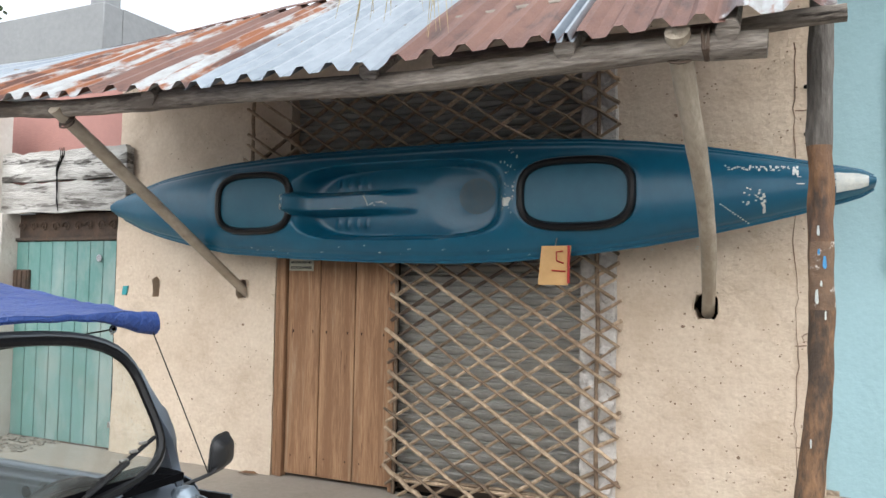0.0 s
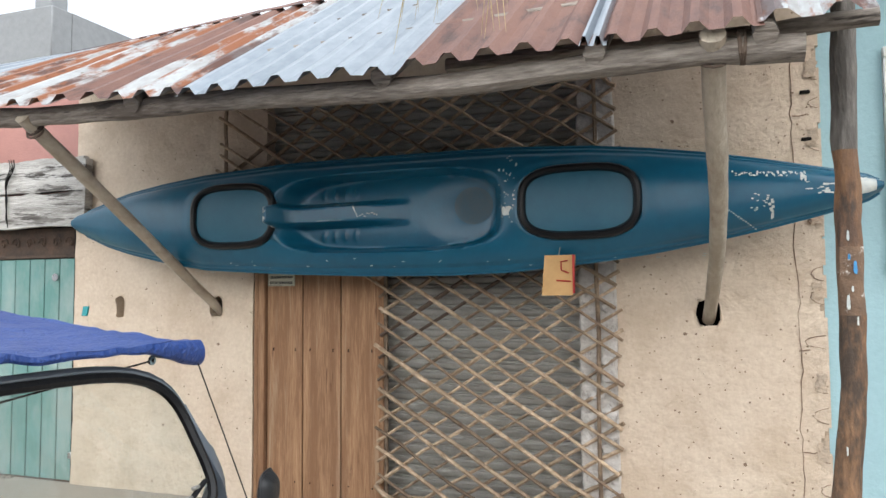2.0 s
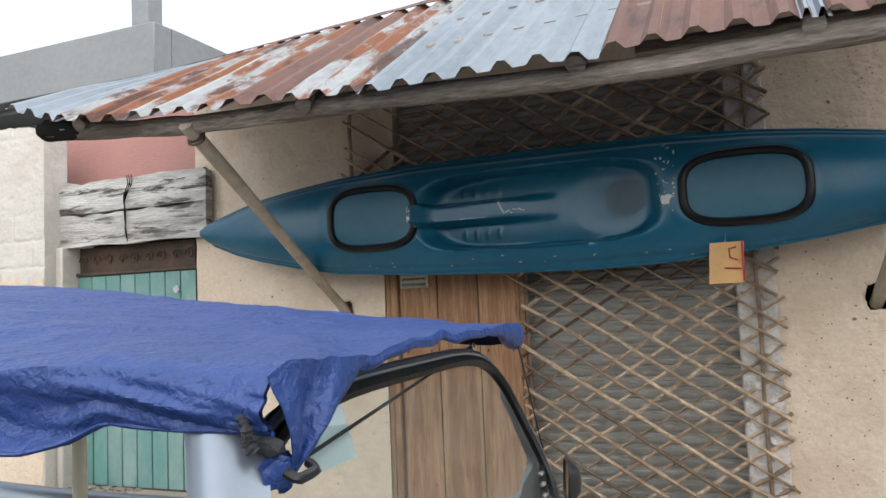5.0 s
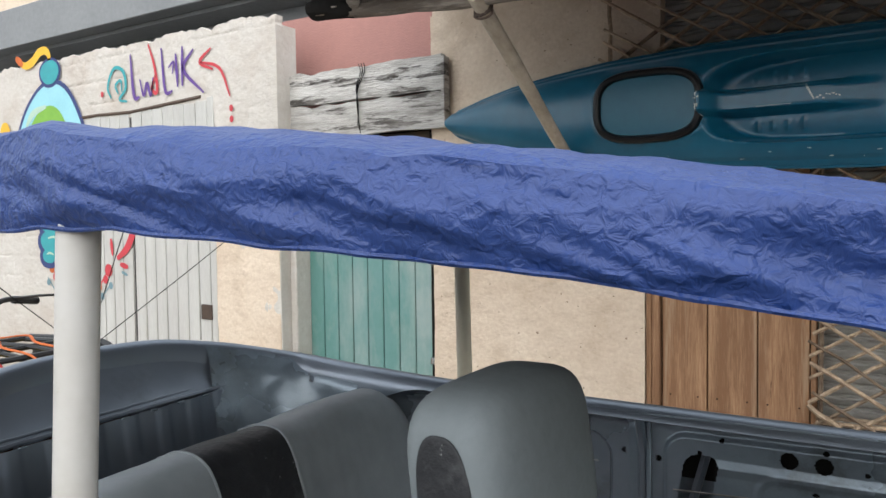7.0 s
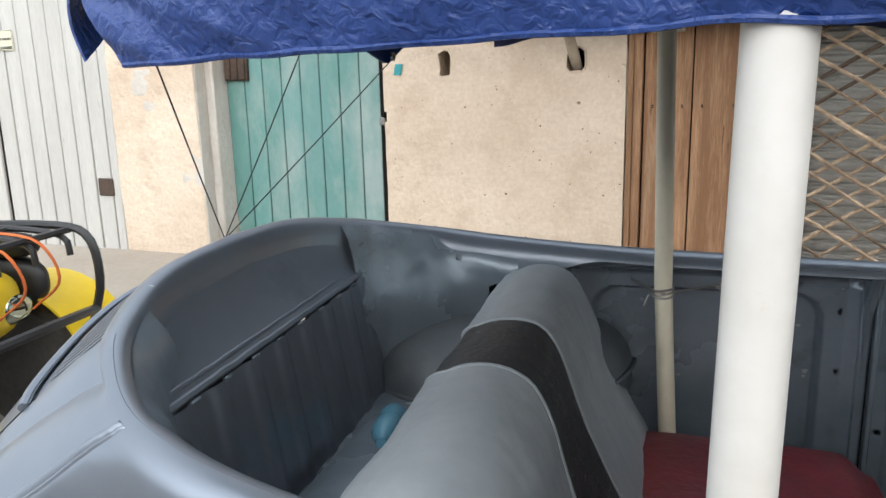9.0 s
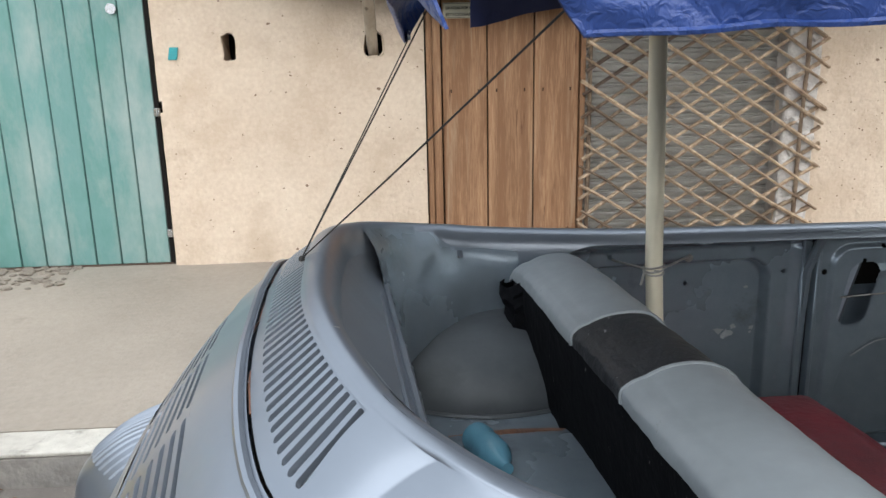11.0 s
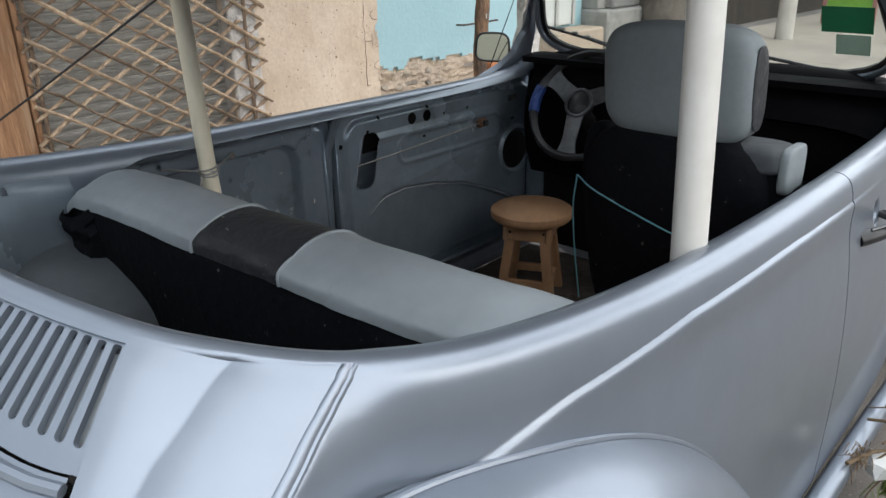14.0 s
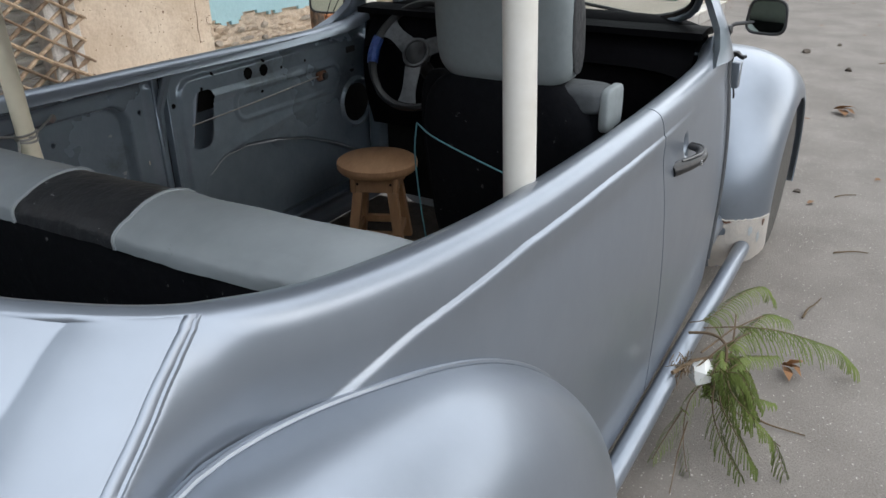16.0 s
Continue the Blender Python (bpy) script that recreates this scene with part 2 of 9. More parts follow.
M = {
    "stucco": mat("cream_stucco", (0.71, 0.60, 0.475), (0.58, 0.465, 0.355), 0.9, big=1.3, fine=38, amount=0.65, bump=1.0, bump_scale=13, bump_detail=13.0,
                  spots=(0.30, 0.22, 0.155), spot_scale=26, spot_at=0.675, spot_soft=0.012, stains=(0.53, 0.42, 0.31), stain_scale=2.6, stain_at=0.60, stain_soft=0.09),
    "masonry": mat("bare_masonry", (0.55, 0.43, 0.32), (0.40, 0.33, 0.26), 0.95, big=5, fine=40, bump=0.8, bump_scale=25,
                   spots=(0.22, 0.17, 0.13), spot_scale=9, spot_at=0.63),
    "jamb": mat("grey_mortar", (0.64, 0.61, 0.58), (0.40, 0.37, 0.34), 0.95, big=5, fine=40, bump=0.9, bump_scale=22,
                spots=(0.2, 0.18, 0.16), spot_scale=11, spot_at=0.62),
    "blue_wall": mat("pale_blue_plaster", (0.37, 0.555, 0.60), (0.31, 0.48, 0.52), 0.85, big=1.2, fine=30, amount=0.4, bump=0.25, bump_scale=30,
                     spots=(0.30, 0.38, 0.38), spot_scale=4, spot_at=0.74),
    "white_wall": mat("dirty_whitewashed_block", (0.60, 0.57, 0.525), (0.50, 0.46, 0.41), 0.92, big=1.6, fine=26, amount=0.5, bump=0.9, bump_scale=14, bump_detail=12.0,
                      spots=(0.20, 0.18, 0.16), spot_scale=9, spot_at=0.695, spot_soft=0.02, stains=(0.46, 0.40, 0.345), stain_scale=1.4, stain_at=0.60, stain_soft=0.08),
    "dark_yard": mat("dark_weathered_boarding", (0.075, 0.058, 0.045), (0.035, 0.028, 0.023), 0.9, big=2, fine=20, amount=0.6, bump=0.5, stretch=(4, 1, 0.5)),
    "bark_brown": mat("grey_brown_bark", (0.17, 0.145, 0.12), (0.085, 0.07, 0.058), 0.95, big=4, fine=25, amount=0.6, bump=0.9, bump_scale=18, stretch=(1, 1, 0.4)),
    "pink_wall": mat("faded_pink_plaster", (0.40, 0.20, 0.17), (0.33, 0.17, 0.15), 0.9, big=1.4, fine=20, bump=0.3),
    "concrete": mat("grey_concrete", (0.255, 0.265, 0.27), (0.19, 0.198, 0.205), 0.9, big=0.7, fine=18, bump=0.2, bump_scale=20),
    "sidewalk": mat("pavement_cement", (0.355, 0.31, 0.26), (0.275, 0.24, 0.20), 0.9, big=1.3, fine=30, amount=0.5, bump=0.3, bump_scale=45,
                    spots=(0.25, 0.22, 0.18), spot_scale=3, spot_at=0.68),
    "kerb": mat("kerb_concrete", (0.42, 0.40, 0.37), (0.22, 0.21, 0.20), 0.9, big=2.5, fine=25, bump=0.5, bump_scale=30),
    "kerb_paint": mat("faded_white_kerb_paint", (0.62, 0.60, 0.54), (0.42, 0.40, 0.36), 0.85, big=3, fine=25, bump=0.4, spots=(0.3, 0.28, 0.25), spot_scale=8, spot_at=0.6),
    "yellow_kerb": mat("faded_yellow_kerb_paint", (0.62, 0.42, 0.10), (0.42, 0.33, 0.18), 0.85, big=3, fine=25, bump=0.4),
    "asphalt": mat("worn_asphalt", (0.232, 0.210, 0.190), (0.165, 0.148, 0.132), 0.9, big=2.6, fine=130, amount=0.6, bump=0.45, bump_scale=150, bump_detail=6.0,
                   spots=(0.56, 0.53, 0.49), spot_scale=95, spot_at=0.64, spot_soft=0.02, stains=(0.155, 0.14, 0.125), stain_scale=2.4, stain_at=0.62, stain_soft=0.06),
    "stone": mat("rubble_stone", (0.36, 0.31, 0.25), (0.22, 0.19, 0.16), 0.95, big=6, fine=40, bump=0.8, bump_scale=30, vary=0.25),
    "grit": mat("pale_grit", (0.42, 0.395, 0.36), (0.30, 0.28, 0.255), 0.9, big=8, fine=40, bump=0),
    "brick": mat("orange_brick", (0.50, 0.20, 0.08), (0.38, 0.15, 0.07), 0.9, big=8, fine=50, bump=0.5),
    "plank": mat("pine_plank", (0.45, 0.265, 0.145), (0.24, 0.122, 0.060), 0.7, big=3.2, fine=34, amount=0.8, bump=0.6, bump_scale=40, stretch=(6, 6, 0.35), vary=0.14,
                 spots=(0.10, 0.040, 0.018), spot_scale=5.5, spot_at=0.665, spot_soft=0.03, stains=(0.40, 0.27, 0.17), stain_scale=2.2, stain_at=0.62, stain_soft=0.06),
    "stick": mat("weathered_cane", (0.53, 0.405, 0.285), (0.25, 0.18, 0.12), 0.8, big=9, fine=40, amount=0.7, bump=0.6, bump_scale=60, vary=0.45,
                 spots=(0.11, 0.08, 0.055), spot_scale=14, spot_at=0.66, spot_soft=0.03),
    "stick_back": mat("browned_cane", (0.40, 0.29, 0.195), (0.17, 0.115, 0.078), 0.8, big=9, fine=40, amount=0.6, bump=0.5, bump_scale=60, vary=0.45),
    "dark_stick": mat("dark_weathered_cane", (0.10, 0.07, 0.05), (0.06, 0.04, 0.03), 0.85, big=3, fine=30, bump=0.35, vary=0.2),
    "log": mat("peeled_log", (0.52, 0.455, 0.365), (0.34, 0.285, 0.22), 0.8, big=3.5, fine=20, amount=0.6, bump=0.55, bump_scale=28, stretch=(1.6, 0.7, 1),
               spots=(0.14, 0.105, 0.08), spot_scale=7, spot_at=0.67, spot_soft=0.03),
    "beam": mat("grey_weathered_beam", (0.40, 0.355, 0.305), (0.14, 0.115, 0.095), 0.85, big=2.6, fine=30, amount=0.65, bump=0.8, bump_scale=25, stretch=(0.4, 2.6, 2.6),
                spots=(0.045, 0.036, 0.03), spot_scale=3.6, spot_at=0.62, spot_soft=0.03),
    "crack": mat("dirty_crack", (0.30, 0.20, 0.14), (0.15, 0.10, 0.07), 0.95, big=20, fine=60, bump=0.2),
    "post_paint": mat("flaking_painted_wood", (0.20, 0.12, 0.07), (0.10, 0.065, 0.045), 0.8, big=4, fine=25, bump=0.7, bump_scale=25, spots=(0.60, 0.55, 0.50), spot_scale=13, spot_at=0.60, spot_soft=0.025),
    "post_orange": mat("orange_stripped_wood", (0.25, 0.13, 0.062), (0.095, 0.055, 0.036), 0.75, big=4, fine=22, amount=0.65, bump=0.7, bump_scale=25, stretch=(1.6, 1.6, 0.6), spots=(0.06, 0.04, 0.03), spot_scale=7, spot_at=0.60),
    "post_grey": mat("grey_weathered_post", (0.22, 0.20, 0.18), (0.10, 0.09, 0.08), 0.9, big=5, fine=28, amount=0.7, bump=0.9, bump_scale=25, stretch=(1.6, 1.6, 0.4)),
    "blue_flake": mat("blue_paint_flake", (0.03, 0.19, 0.42), (0.05, 0.24, 0.45), 0.6, big=20, fine=60, bump=0.2),
    "post": mat("bark_stripped_post", (0.25, 0.135, 0.068), (0.065, 0.044, 0.031), 0.8, big=6.0, fine=30, amount=0.7, bump=0.9, bump_scale=25, stretch=(1.6, 1.6, 0.6),
                spots=(0.05, 0.038, 0.03), spot_scale=5, spot_at=0.64, spot_soft=0.05),
    "shutter": mat("grey_shutter_steel", (0.41, 0.40, 0.37), (0.28, 0.27, 0.245), 0.55, 0.25, big=2, fine=30, bump=0.1, vary=0.07),
    "white_board": mat("peeling_white_board", (0.64, 0.63, 0.60), (0.40, 0.38, 0.35), 0.85, big=2, fine=25, bump=0.7, bump_scale=30, stretch=(0.45, 1, 3.4),
                       spots=(0.055, 0.048, 0.042), spot_scale=3.4, spot_at=0.560, spot_soft=0.03, stains=(0.25, 0.235, 0.215), stain_scale=5.0, stain_at=0.55, stain_soft=0.10),
    "white_door": mat("white_painted_planks", (0.53, 0.525, 0.495), (0.42, 0.41, 0.385), 0.8, big=1.6, fine=24, bump=0.3, bump_scale=30, stretch=(4, 1, 0.5),
                      spots=(0.27, 0.24, 0.21), spot_scale=6, spot_at=0.70),
    "turquoise": mat("turquoise_paint", (0.085, 0.225, 0.195), (0.13, 0.265, 0.25), 0.6, big=1.2, fine=20, amount=0.6, bump=0.12, stretch=(1, 1, 0.5),
                     spots=(0.30, 0.36, 0.34), spot_scale=1.6, spot_at=0.60, spot_soft=0.12, vary=0.05),
    "teal_dark": mat("dark_teal_seam", (0.035, 0.10, 0.092), (0.02, 0.07, 0.064), 0.8, big=6, fine=40, bump=0.1),
    "rusty_iron": mat("rusty_iron", (0.12, 0.075, 0.05), (0.05, 0.04, 0.035), 0.8, 0.3, big=6, fine=40, bump=0.4),
    "galv": mat("galvanised_sheet", (0.40, 0.43, 0.465), (0.25, 0.285, 0.32), 0.34, 0.80, big=2.2, fine=16, amount=0.5, bump=0.05, stretch=(2.2, 0.25, 1),
                spots=(0.25, 0.12, 0.07), spot_scale=2.4, spot_at=0.70, spot_soft=0.02),
    "galv_rust": mat("half_rusted_sheet", (0.42, 0.44, 0.45), (0.27, 0.26, 0.25), 0.5, 0.35, big=2.5, fine=18, amount=0.6, bump=0.12, stretch=(2.6, 0.35, 1),
                     spots=(0.22, 0.075, 0.028), spot_scale=2.4, spot_at=0.50, spot_soft=0.03, stains=(0.062, 0.026, 0.02), stain_scale=2.7, stain_at=0.55, stain_soft=0.03),
    "rust": mat("rusted_brown_sheet", (0.105, 0.050, 0.040), (0.17, 0.085, 0.062), 0.62, 0.15, big=1.6, fine=14, amount=0.6, bump=0.2, stretch=(2.4, 0.35, 1),
                spots=(0.30, 0.115, 0.04), spot_scale=2.6, spot_at=0.66, spot_soft=0.03, stains=(0.05, 0.032, 0.030), stain_scale=2.6, stain_at=0.60, stain_soft=0.05),
    "kayak": mat("faded_teal_plastic", (0.004, 0.074, 0.135), (0.007, 0.104, 0.178), 0.30, big=1.8, fine=14, amount=0.5, bump=0.06, bump_scale=40,
                 spots=(0.62, 0.66, 0.66), spot_scale=7.5, spot_at=0.785, spot_soft=0.012),
    "kayak_lid": mat("hatch_lid_plastic", (0.005, 0.082, 0.138), (0.012, 0.108, 0.165), 0.42, big=2, fine=20, bump=0.05),
    "scrape": mat("scraped_plastic", (0.66, 0.66, 0.60), (0.45, 0.50, 0.50), 0.7, big=10, fine=60, bump=0.2),
    "sticker": mat("worn_brown_sticker", (0.055, 0.085, 0.10), (0.03, 0.085, 0.125), 0.5, big=10, fine=60, bump=0.05),
    "rubber": mat("black_rubber", (0.005, 0.005, 0.006), (0.009, 0.009, 0.010), 0.4, big=5, fine=40, bump=0.1, spec=0.3),
    "silver": mat("silver_blue_car_paint", (0.226, 0.256, 0.300), (0.196, 0.222, 0.260), 0.33, 0.66, big=0.9, fine=14, amount=0.4, bump=0.03, bump_scale=9,
                  coat=0.16, spots=(0.55, 0.57, 0.59), spot_scale=34, spot_at=0.728, spot_soft=0.010, stains=(0.165, 0.183, 0.206), stain_scale=3.2, stain_at=0.68, stain_soft=0.06),
    "inner": mat("dull_grey_blue_primer", (0.225, 0.272, 0.315), (0.17, 0.21, 0.245), 0.28, 0.40, big=1.2, fine=18, amount=0.5, bump=0.08, bump_scale=25,
                 spots=(0.42, 0.45, 0.47), spot_scale=22, spot_at=0.705, spot_soft=0.010, stains=(0.13, 0.15, 0.165), stain_scale=4.0, stain_at=0.64, stain_soft=0.05),
    "bare_metal": mat("bare_chipped_metal", (0.40, 0.43, 0.45), (0.32, 0.35, 0.37), 0.6, 0.2, big=12, fine=60, bump=0.1),
    "black_dash": mat("black_dashboard_plastic", (0.003, 0.003, 0.0035), (0.005, 0.005, 0.006), 0.55, big=4, fine=50, bump=0.1, spec=0.02),
    "dull_metal": mat("dull_dark_metal", (0.16, 0.165, 0.17), (0.07, 0.072, 0.075), 0.42, 0.8, big=9, fine=50, bump=0.1),
    "vinyl": mat("grey_vinyl", (0.255, 0.282, 0.298), (0.205, 0.228, 0.242), 0.46, big=3, fine=12, amount=0.5, bump=0.10, bump_scale=12, bump_detail=4.0,
                 spots=(0.12, 0.125, 0.13), spot_scale=16, spot_at=0.71, spot_soft=0.02, stains=(0.40, 0.42, 0.42), stain_scale=17, stain_at=0.705, stain_soft=0.02),
    "vinyl_dark": mat("black_vinyl", (0.014, 0.015, 0.017), (0.03, 0.031, 0.034), 0.5, big=3, fine=30, bump=0.25, bump_scale=30, spec=0.3,
                      spots=(0.35, 0.35, 0.35), spot_scale=42, spot_at=0.675, spot_soft=0.015, stains=(0.06, 0.062, 0.065), stain_scale=6, stain_at=0.58, stain_soft=0.04),
    "black_cloth": mat("black_cloth", (0.004, 0.0045, 0.006), (0.008, 0.0085, 0.010), 0.95, big=4, fine=60, bump=0.3, bump_scale=18, spec=0.06,
                       spots=(0.10, 0.10, 0.10), spot_scale=30, spot_at=0.665, spot_soft=0.02),
    "slate_cloth": mat("slate_cloth", (0.055, 0.062, 0.068), (0.04, 0.045, 0.05), 0.85, big=6, fine=60, bump=0.15, bump_scale=40),
    "seat_cloth": mat("grey_seat_cloth", (0.185, 0.21, 0.22), (0.15, 0.172, 0.18), 0.85, big=3, fine=60, bump=0.05, bump_scale=90),
    "red_vinyl": mat("dark_red_vinyl", (0.19, 0.012, 0.02), (0.12, 0.01, 0.016), 0.38, big=4, fine=30, bump=0.15, spots=(0.35, 0.12, 0.12), spot_scale=12, spot_at=0.72, spot_soft=0.02),
    "stool": mat("pine_stool_wood", (0.40, 0.225, 0.115), (0.30, 0.16, 0.08), 0.6, big=4, fine=24, bump=0.15, bump_scale=30, stretch=(1, 4, 1)),
    "tarp": tarp_cloth("blue_polyethylene_tarp", (0.018, 0.050, 0.20), (0.075, 0.145, 0.41), 0.42),
    # Darker navy copy of the tarp colour, for its shaded underside.
    "tarp_in": mat("navy_tarp_shaded_side", (0.012, 0.018, 0.07), (0.02, 0.026, 0.09), 0.5, big=2.5, fine=30, bump=0.3, bump_scale=30),
    "pvc": mat("white_pvc_pipe", (0.62, 0.605, 0.575), (0.53, 0.51, 0.465), 0.4, big=3, fine=20, bump=0.03, spots=(0.45, 0.38, 0.28), spot_scale=7, spot_at=0.73),
    "pvc_old": mat("yellowed_pvc_pipe", (0.72, 0.665, 0.52), (0.62, 0.565, 0.43), 0.45, big=4, fine=20, bump=0.04, spots=(0.25, 0.21, 0.15), spot_scale=12, spot_at=0.73, spot_soft=0.02),
    "wire": mat("steel_wire", (0.38, 0.37, 0.34), (0.2, 0.19, 0.18), 0.5, 0.7, big=20, fine=60, bump=0),
    "cord": mat("black_cord", (0.012, 0.011, 0.011), (0.02, 0.019, 0.018), 0.8, big=20, fine=90, bump=0),
    "teal_cord": mat("teal_cord", (0.10, 0.28, 0.31), (0.08, 0.2, 0.24), 0.7, big=20, fine=90, bump=0),
    "card": mat("tan_cardboard", (0.60, 0.37, 0.16), (0.52, 0.31, 0.13), 0.85, big=6, fine=40, bump=0.1),
    "red_ink": mat("red_marker", (0.45, 0.03, 0.02), (0.35, 0.02, 0.02), 0.6, big=20, fine=60, bump=0),
    "ivory": mat("ivory_sign_plate", (0.66, 0.64, 0.50), (0.56, 0.54, 0.42), 0.5, big=8, fine=40, bump=0.02),
    "pale_paper": mat("pale_blue_paper", (0.55, 0.66, 0.68), (0.48, 0.58, 0.60), 0.6, big=8, fine=40, bump=0.05),
    "ink": mat("black_ink", (0.015, 0.015, 0.015), (0.02, 0.02, 0.02), 0.5, big=20, fine=60, bump=0),
    # Near-black: shade inside gaps and holes, also rot, straps and nails.
    "dark": mat("black_and_shade", (0.008, 0.0075, 0.007), (0.013, 0.012, 0.011), 0.95, big=5, fine=30, bump=0.1, spec=0.15),
    "chrome": mat("dull_chrome", (0.55, 0.56, 0.57), (0.4, 0.41, 0.42), 0.25, 0.95, big=5, fine=40, bump=0.02),
    "mirror": mat("mirror_glass", (0.56, 0.60, 0.50), (0.46, 0.50, 0.42), 0.03, 1.0, big=2, fine=10, bump=0),
    "plastic": mat("black_plastic", (0.010, 0.010, 0.011), (0.018, 0.018, 0.019), 0.4, big=5, fine=50, bump=0.1),
    "tyre": mat("dusty_tyre", (0.05, 0.047, 0.043), (0.085, 0.08, 0.072), 0.85, big=5, fine=40, bump=0.3),
    "yellow": mat("yellow_plastic", (0.62, 0.44, 0.015), (0.55, 0.38, 0.015), 0.35, big=4, fine=30, bump=0.03),
    "orange_strap": mat("orange_strap", (0.55, 0.13, 0.025), (0.42, 0.09, 0.02), 0.75, big=10, fine=80, bump=0.2),
    "red_strap": mat("red_strap", (0.38, 0.03, 0.03), (0.3, 0.02, 0.02), 0.75, big=10, fine=80, bump=0.2),
    "putty": mat("bare_body_putty", (0.47, 0.425, 0.375), (0.37, 0.345, 0.32), 0.7, big=8, fine=40, bump=0.12, spots=(0.30, 0.25, 0.21), spot_scale=9, spot_at=0.70),
    "primer": mat("pale_primer", (0.33, 0.315, 0.32), (0.27, 0.265, 0.275), 0.6, 0.2, big=20, fine=60, bump=0.1),
    "grey_rubber": mat("grey_rubber", (0.075, 0.08, 0.088), (0.05, 0.054, 0.06), 0.6, big=8, fine=40, bump=0.1),
    # Dusty grey primer, darkened further for the deep shade behind the bench.
    "hump_paint": mat("dusty_primer_in_shade", (0.085, 0.097, 0.107), (0.06, 0.068, 0.076), 0.55, 0.1, big=3, fine=22, amount=0.5, bump=0.10, bump_scale=20,
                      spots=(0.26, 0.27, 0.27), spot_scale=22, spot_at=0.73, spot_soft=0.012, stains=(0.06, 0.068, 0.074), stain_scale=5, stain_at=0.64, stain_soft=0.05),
    "rust_edge": mat("rusted_panel_edge", (0.17, 0.075, 0.04), (0.07, 0.04, 0.03), 0.85, big=15, fine=60, bump=0.5),
    "rag": mat("dark_rag", (0.045, 0.048, 0.053), (0.018, 0.019, 0.021), 0.95, big=20, fine=80, bump=0.4),
    "palm_green": mat("palm_leaf", (0.07, 0.10, 0.025), (0.16, 0.13, 0.05), 0.55, big=3, fine=20, bump=0.05, vary=0.15),
    "leaf": mat("feathery_green_leaf", (0.155, 0.195, 0.045), (0.085, 0.12, 0.025), 0.6, big=9, fine=60, bump=0.05, vary=0.15),
    "dirt": mat("dusty_floor_dirt", (0.11, 0.088, 0.07), (0.055, 0.045, 0.037), 0.95, big=4, fine=40, amount=0.6, bump=0.6, bump_scale=40, spots=(0.22, 0.18, 0.14), spot_scale=26, spot_at=0.66, spot_soft=0.03),
    "tree_leaf": mat("dark_tree_leaf", (0.055, 0.095, 0.03), (0.035, 0.065, 0.02), 0.6, big=6, fine=40, bump=0.05, vary=0.2),
    "twig": mat("brown_twig", (0.13, 0.085, 0.045), (0.08, 0.055, 0.03), 0.85, big=8, fine=40, bump=0.3),
    "red_leaf": mat("orange_red_leaf", (0.42, 0.12, 0.04), (0.30, 0.08, 0.03), 0.7, big=14, fine=60, bump=0.2),
    "dry": mat("dry_brown_leaf", (0.24, 0.12, 0.05), (0.15, 0.075, 0.035), 0.8, big=12, fine=50, bump=0.2, vary=0.3),
    "palm": mat("dry_palm_straw", (0.50, 0.40, 0.19), (0.34, 0.27, 0.13), 0.75, big=8, fine=40, bump=0.1, vary=0.2),
    "bark_white": mat("whitewashed_bark", (0.55, 0.53, 0.49), (0.33, 0.30, 0.27), 0.95, big=5, fine=25, bump=0.9, bump_scale=25, spots=(0.15, 0.13, 0.11), spot_scale=6, spot_at=0.6),
    "bottle": mat("blue_plastic_bottle", (0.10, 0.27, 0.36), (0.08, 0.2, 0.28), 0.2, big=4, fine=20, bump=0.1),
    "white_frame": mat("white_window_frame", (0.70, 0.71, 0.69), (0.6, 0.6, 0.58), 0.5, big=4, fine=30, bump=0.05),
    "purple": mat("purple_spray_paint", (0.13, 0.06, 0.27), (0.10, 0.05, 0.22), 0.7, big=8, fine=40, bump=0),
    "red_spray": mat("red_spray_paint", (0.55, 0.04, 0.06), (0.45, 0.05, 0.06), 0.7, big=8, fine=40, bump=0),
    "teal_spray": mat("teal_spray_paint", (0.03, 0.33, 0.35), (0.04, 0.27, 0.30), 0.7, big=8, fine=40, bump=0),
    "sky_spray": mat("light_blue_spray_paint", (0.30, 0.60, 0.66), (0.25, 0.52, 0.60), 0.7, big=4, fine=40, bump=0),
    "green_spray": mat("green_spray_paint", (0.20, 0.42, 0.05), (0.16, 0.36, 0.05), 0.7, big=8, fine=40, bump=0),
    "yellow_spray": mat("yellow_spray_paint", (0.72, 0.45, 0.03), (0.68, 0.36, 0.03), 0.7, big=8, fine=40, bump=0),
    "navy_spray": mat("navy_spray_paint", (0.03, 0.05, 0.17), (0.03, 0.04, 0.13), 0.7, big=8, fine=40, bump=0),
    "olive_spray": mat("olive_spray_paint", (0.16, 0.12, 0.03), (0.22, 0.17, 0.05), 0.7, big=8, fine=40, bump=0),
    "slate_spray": mat("slate_blue_spray_paint", (0.13, 0.23, 0.27), (0.17, 0.27, 0.30), 0.7, big=8, fine=40, bump=0),
    "green_sticker": mat("green_sticker", (0.03, 0.22, 0.10), (0.03, 0.18, 0.09), 0.5, big=8, fine=40, bump=0),
    "pale_sticker": mat("pale_green_sticker", (0.42, 0.58, 0.46), (0.36, 0.5, 0.4), 0.5, big=8, fine=40, bump=0),
}
M["windscreen"] = glass("dusty_windscreen_glass", (0.86, 0.90, 0.88), 0.07)
M["window_glass"] = glass("dark_window_glass", (0.10, 0.11, 0.12), 0.003, 0.025)


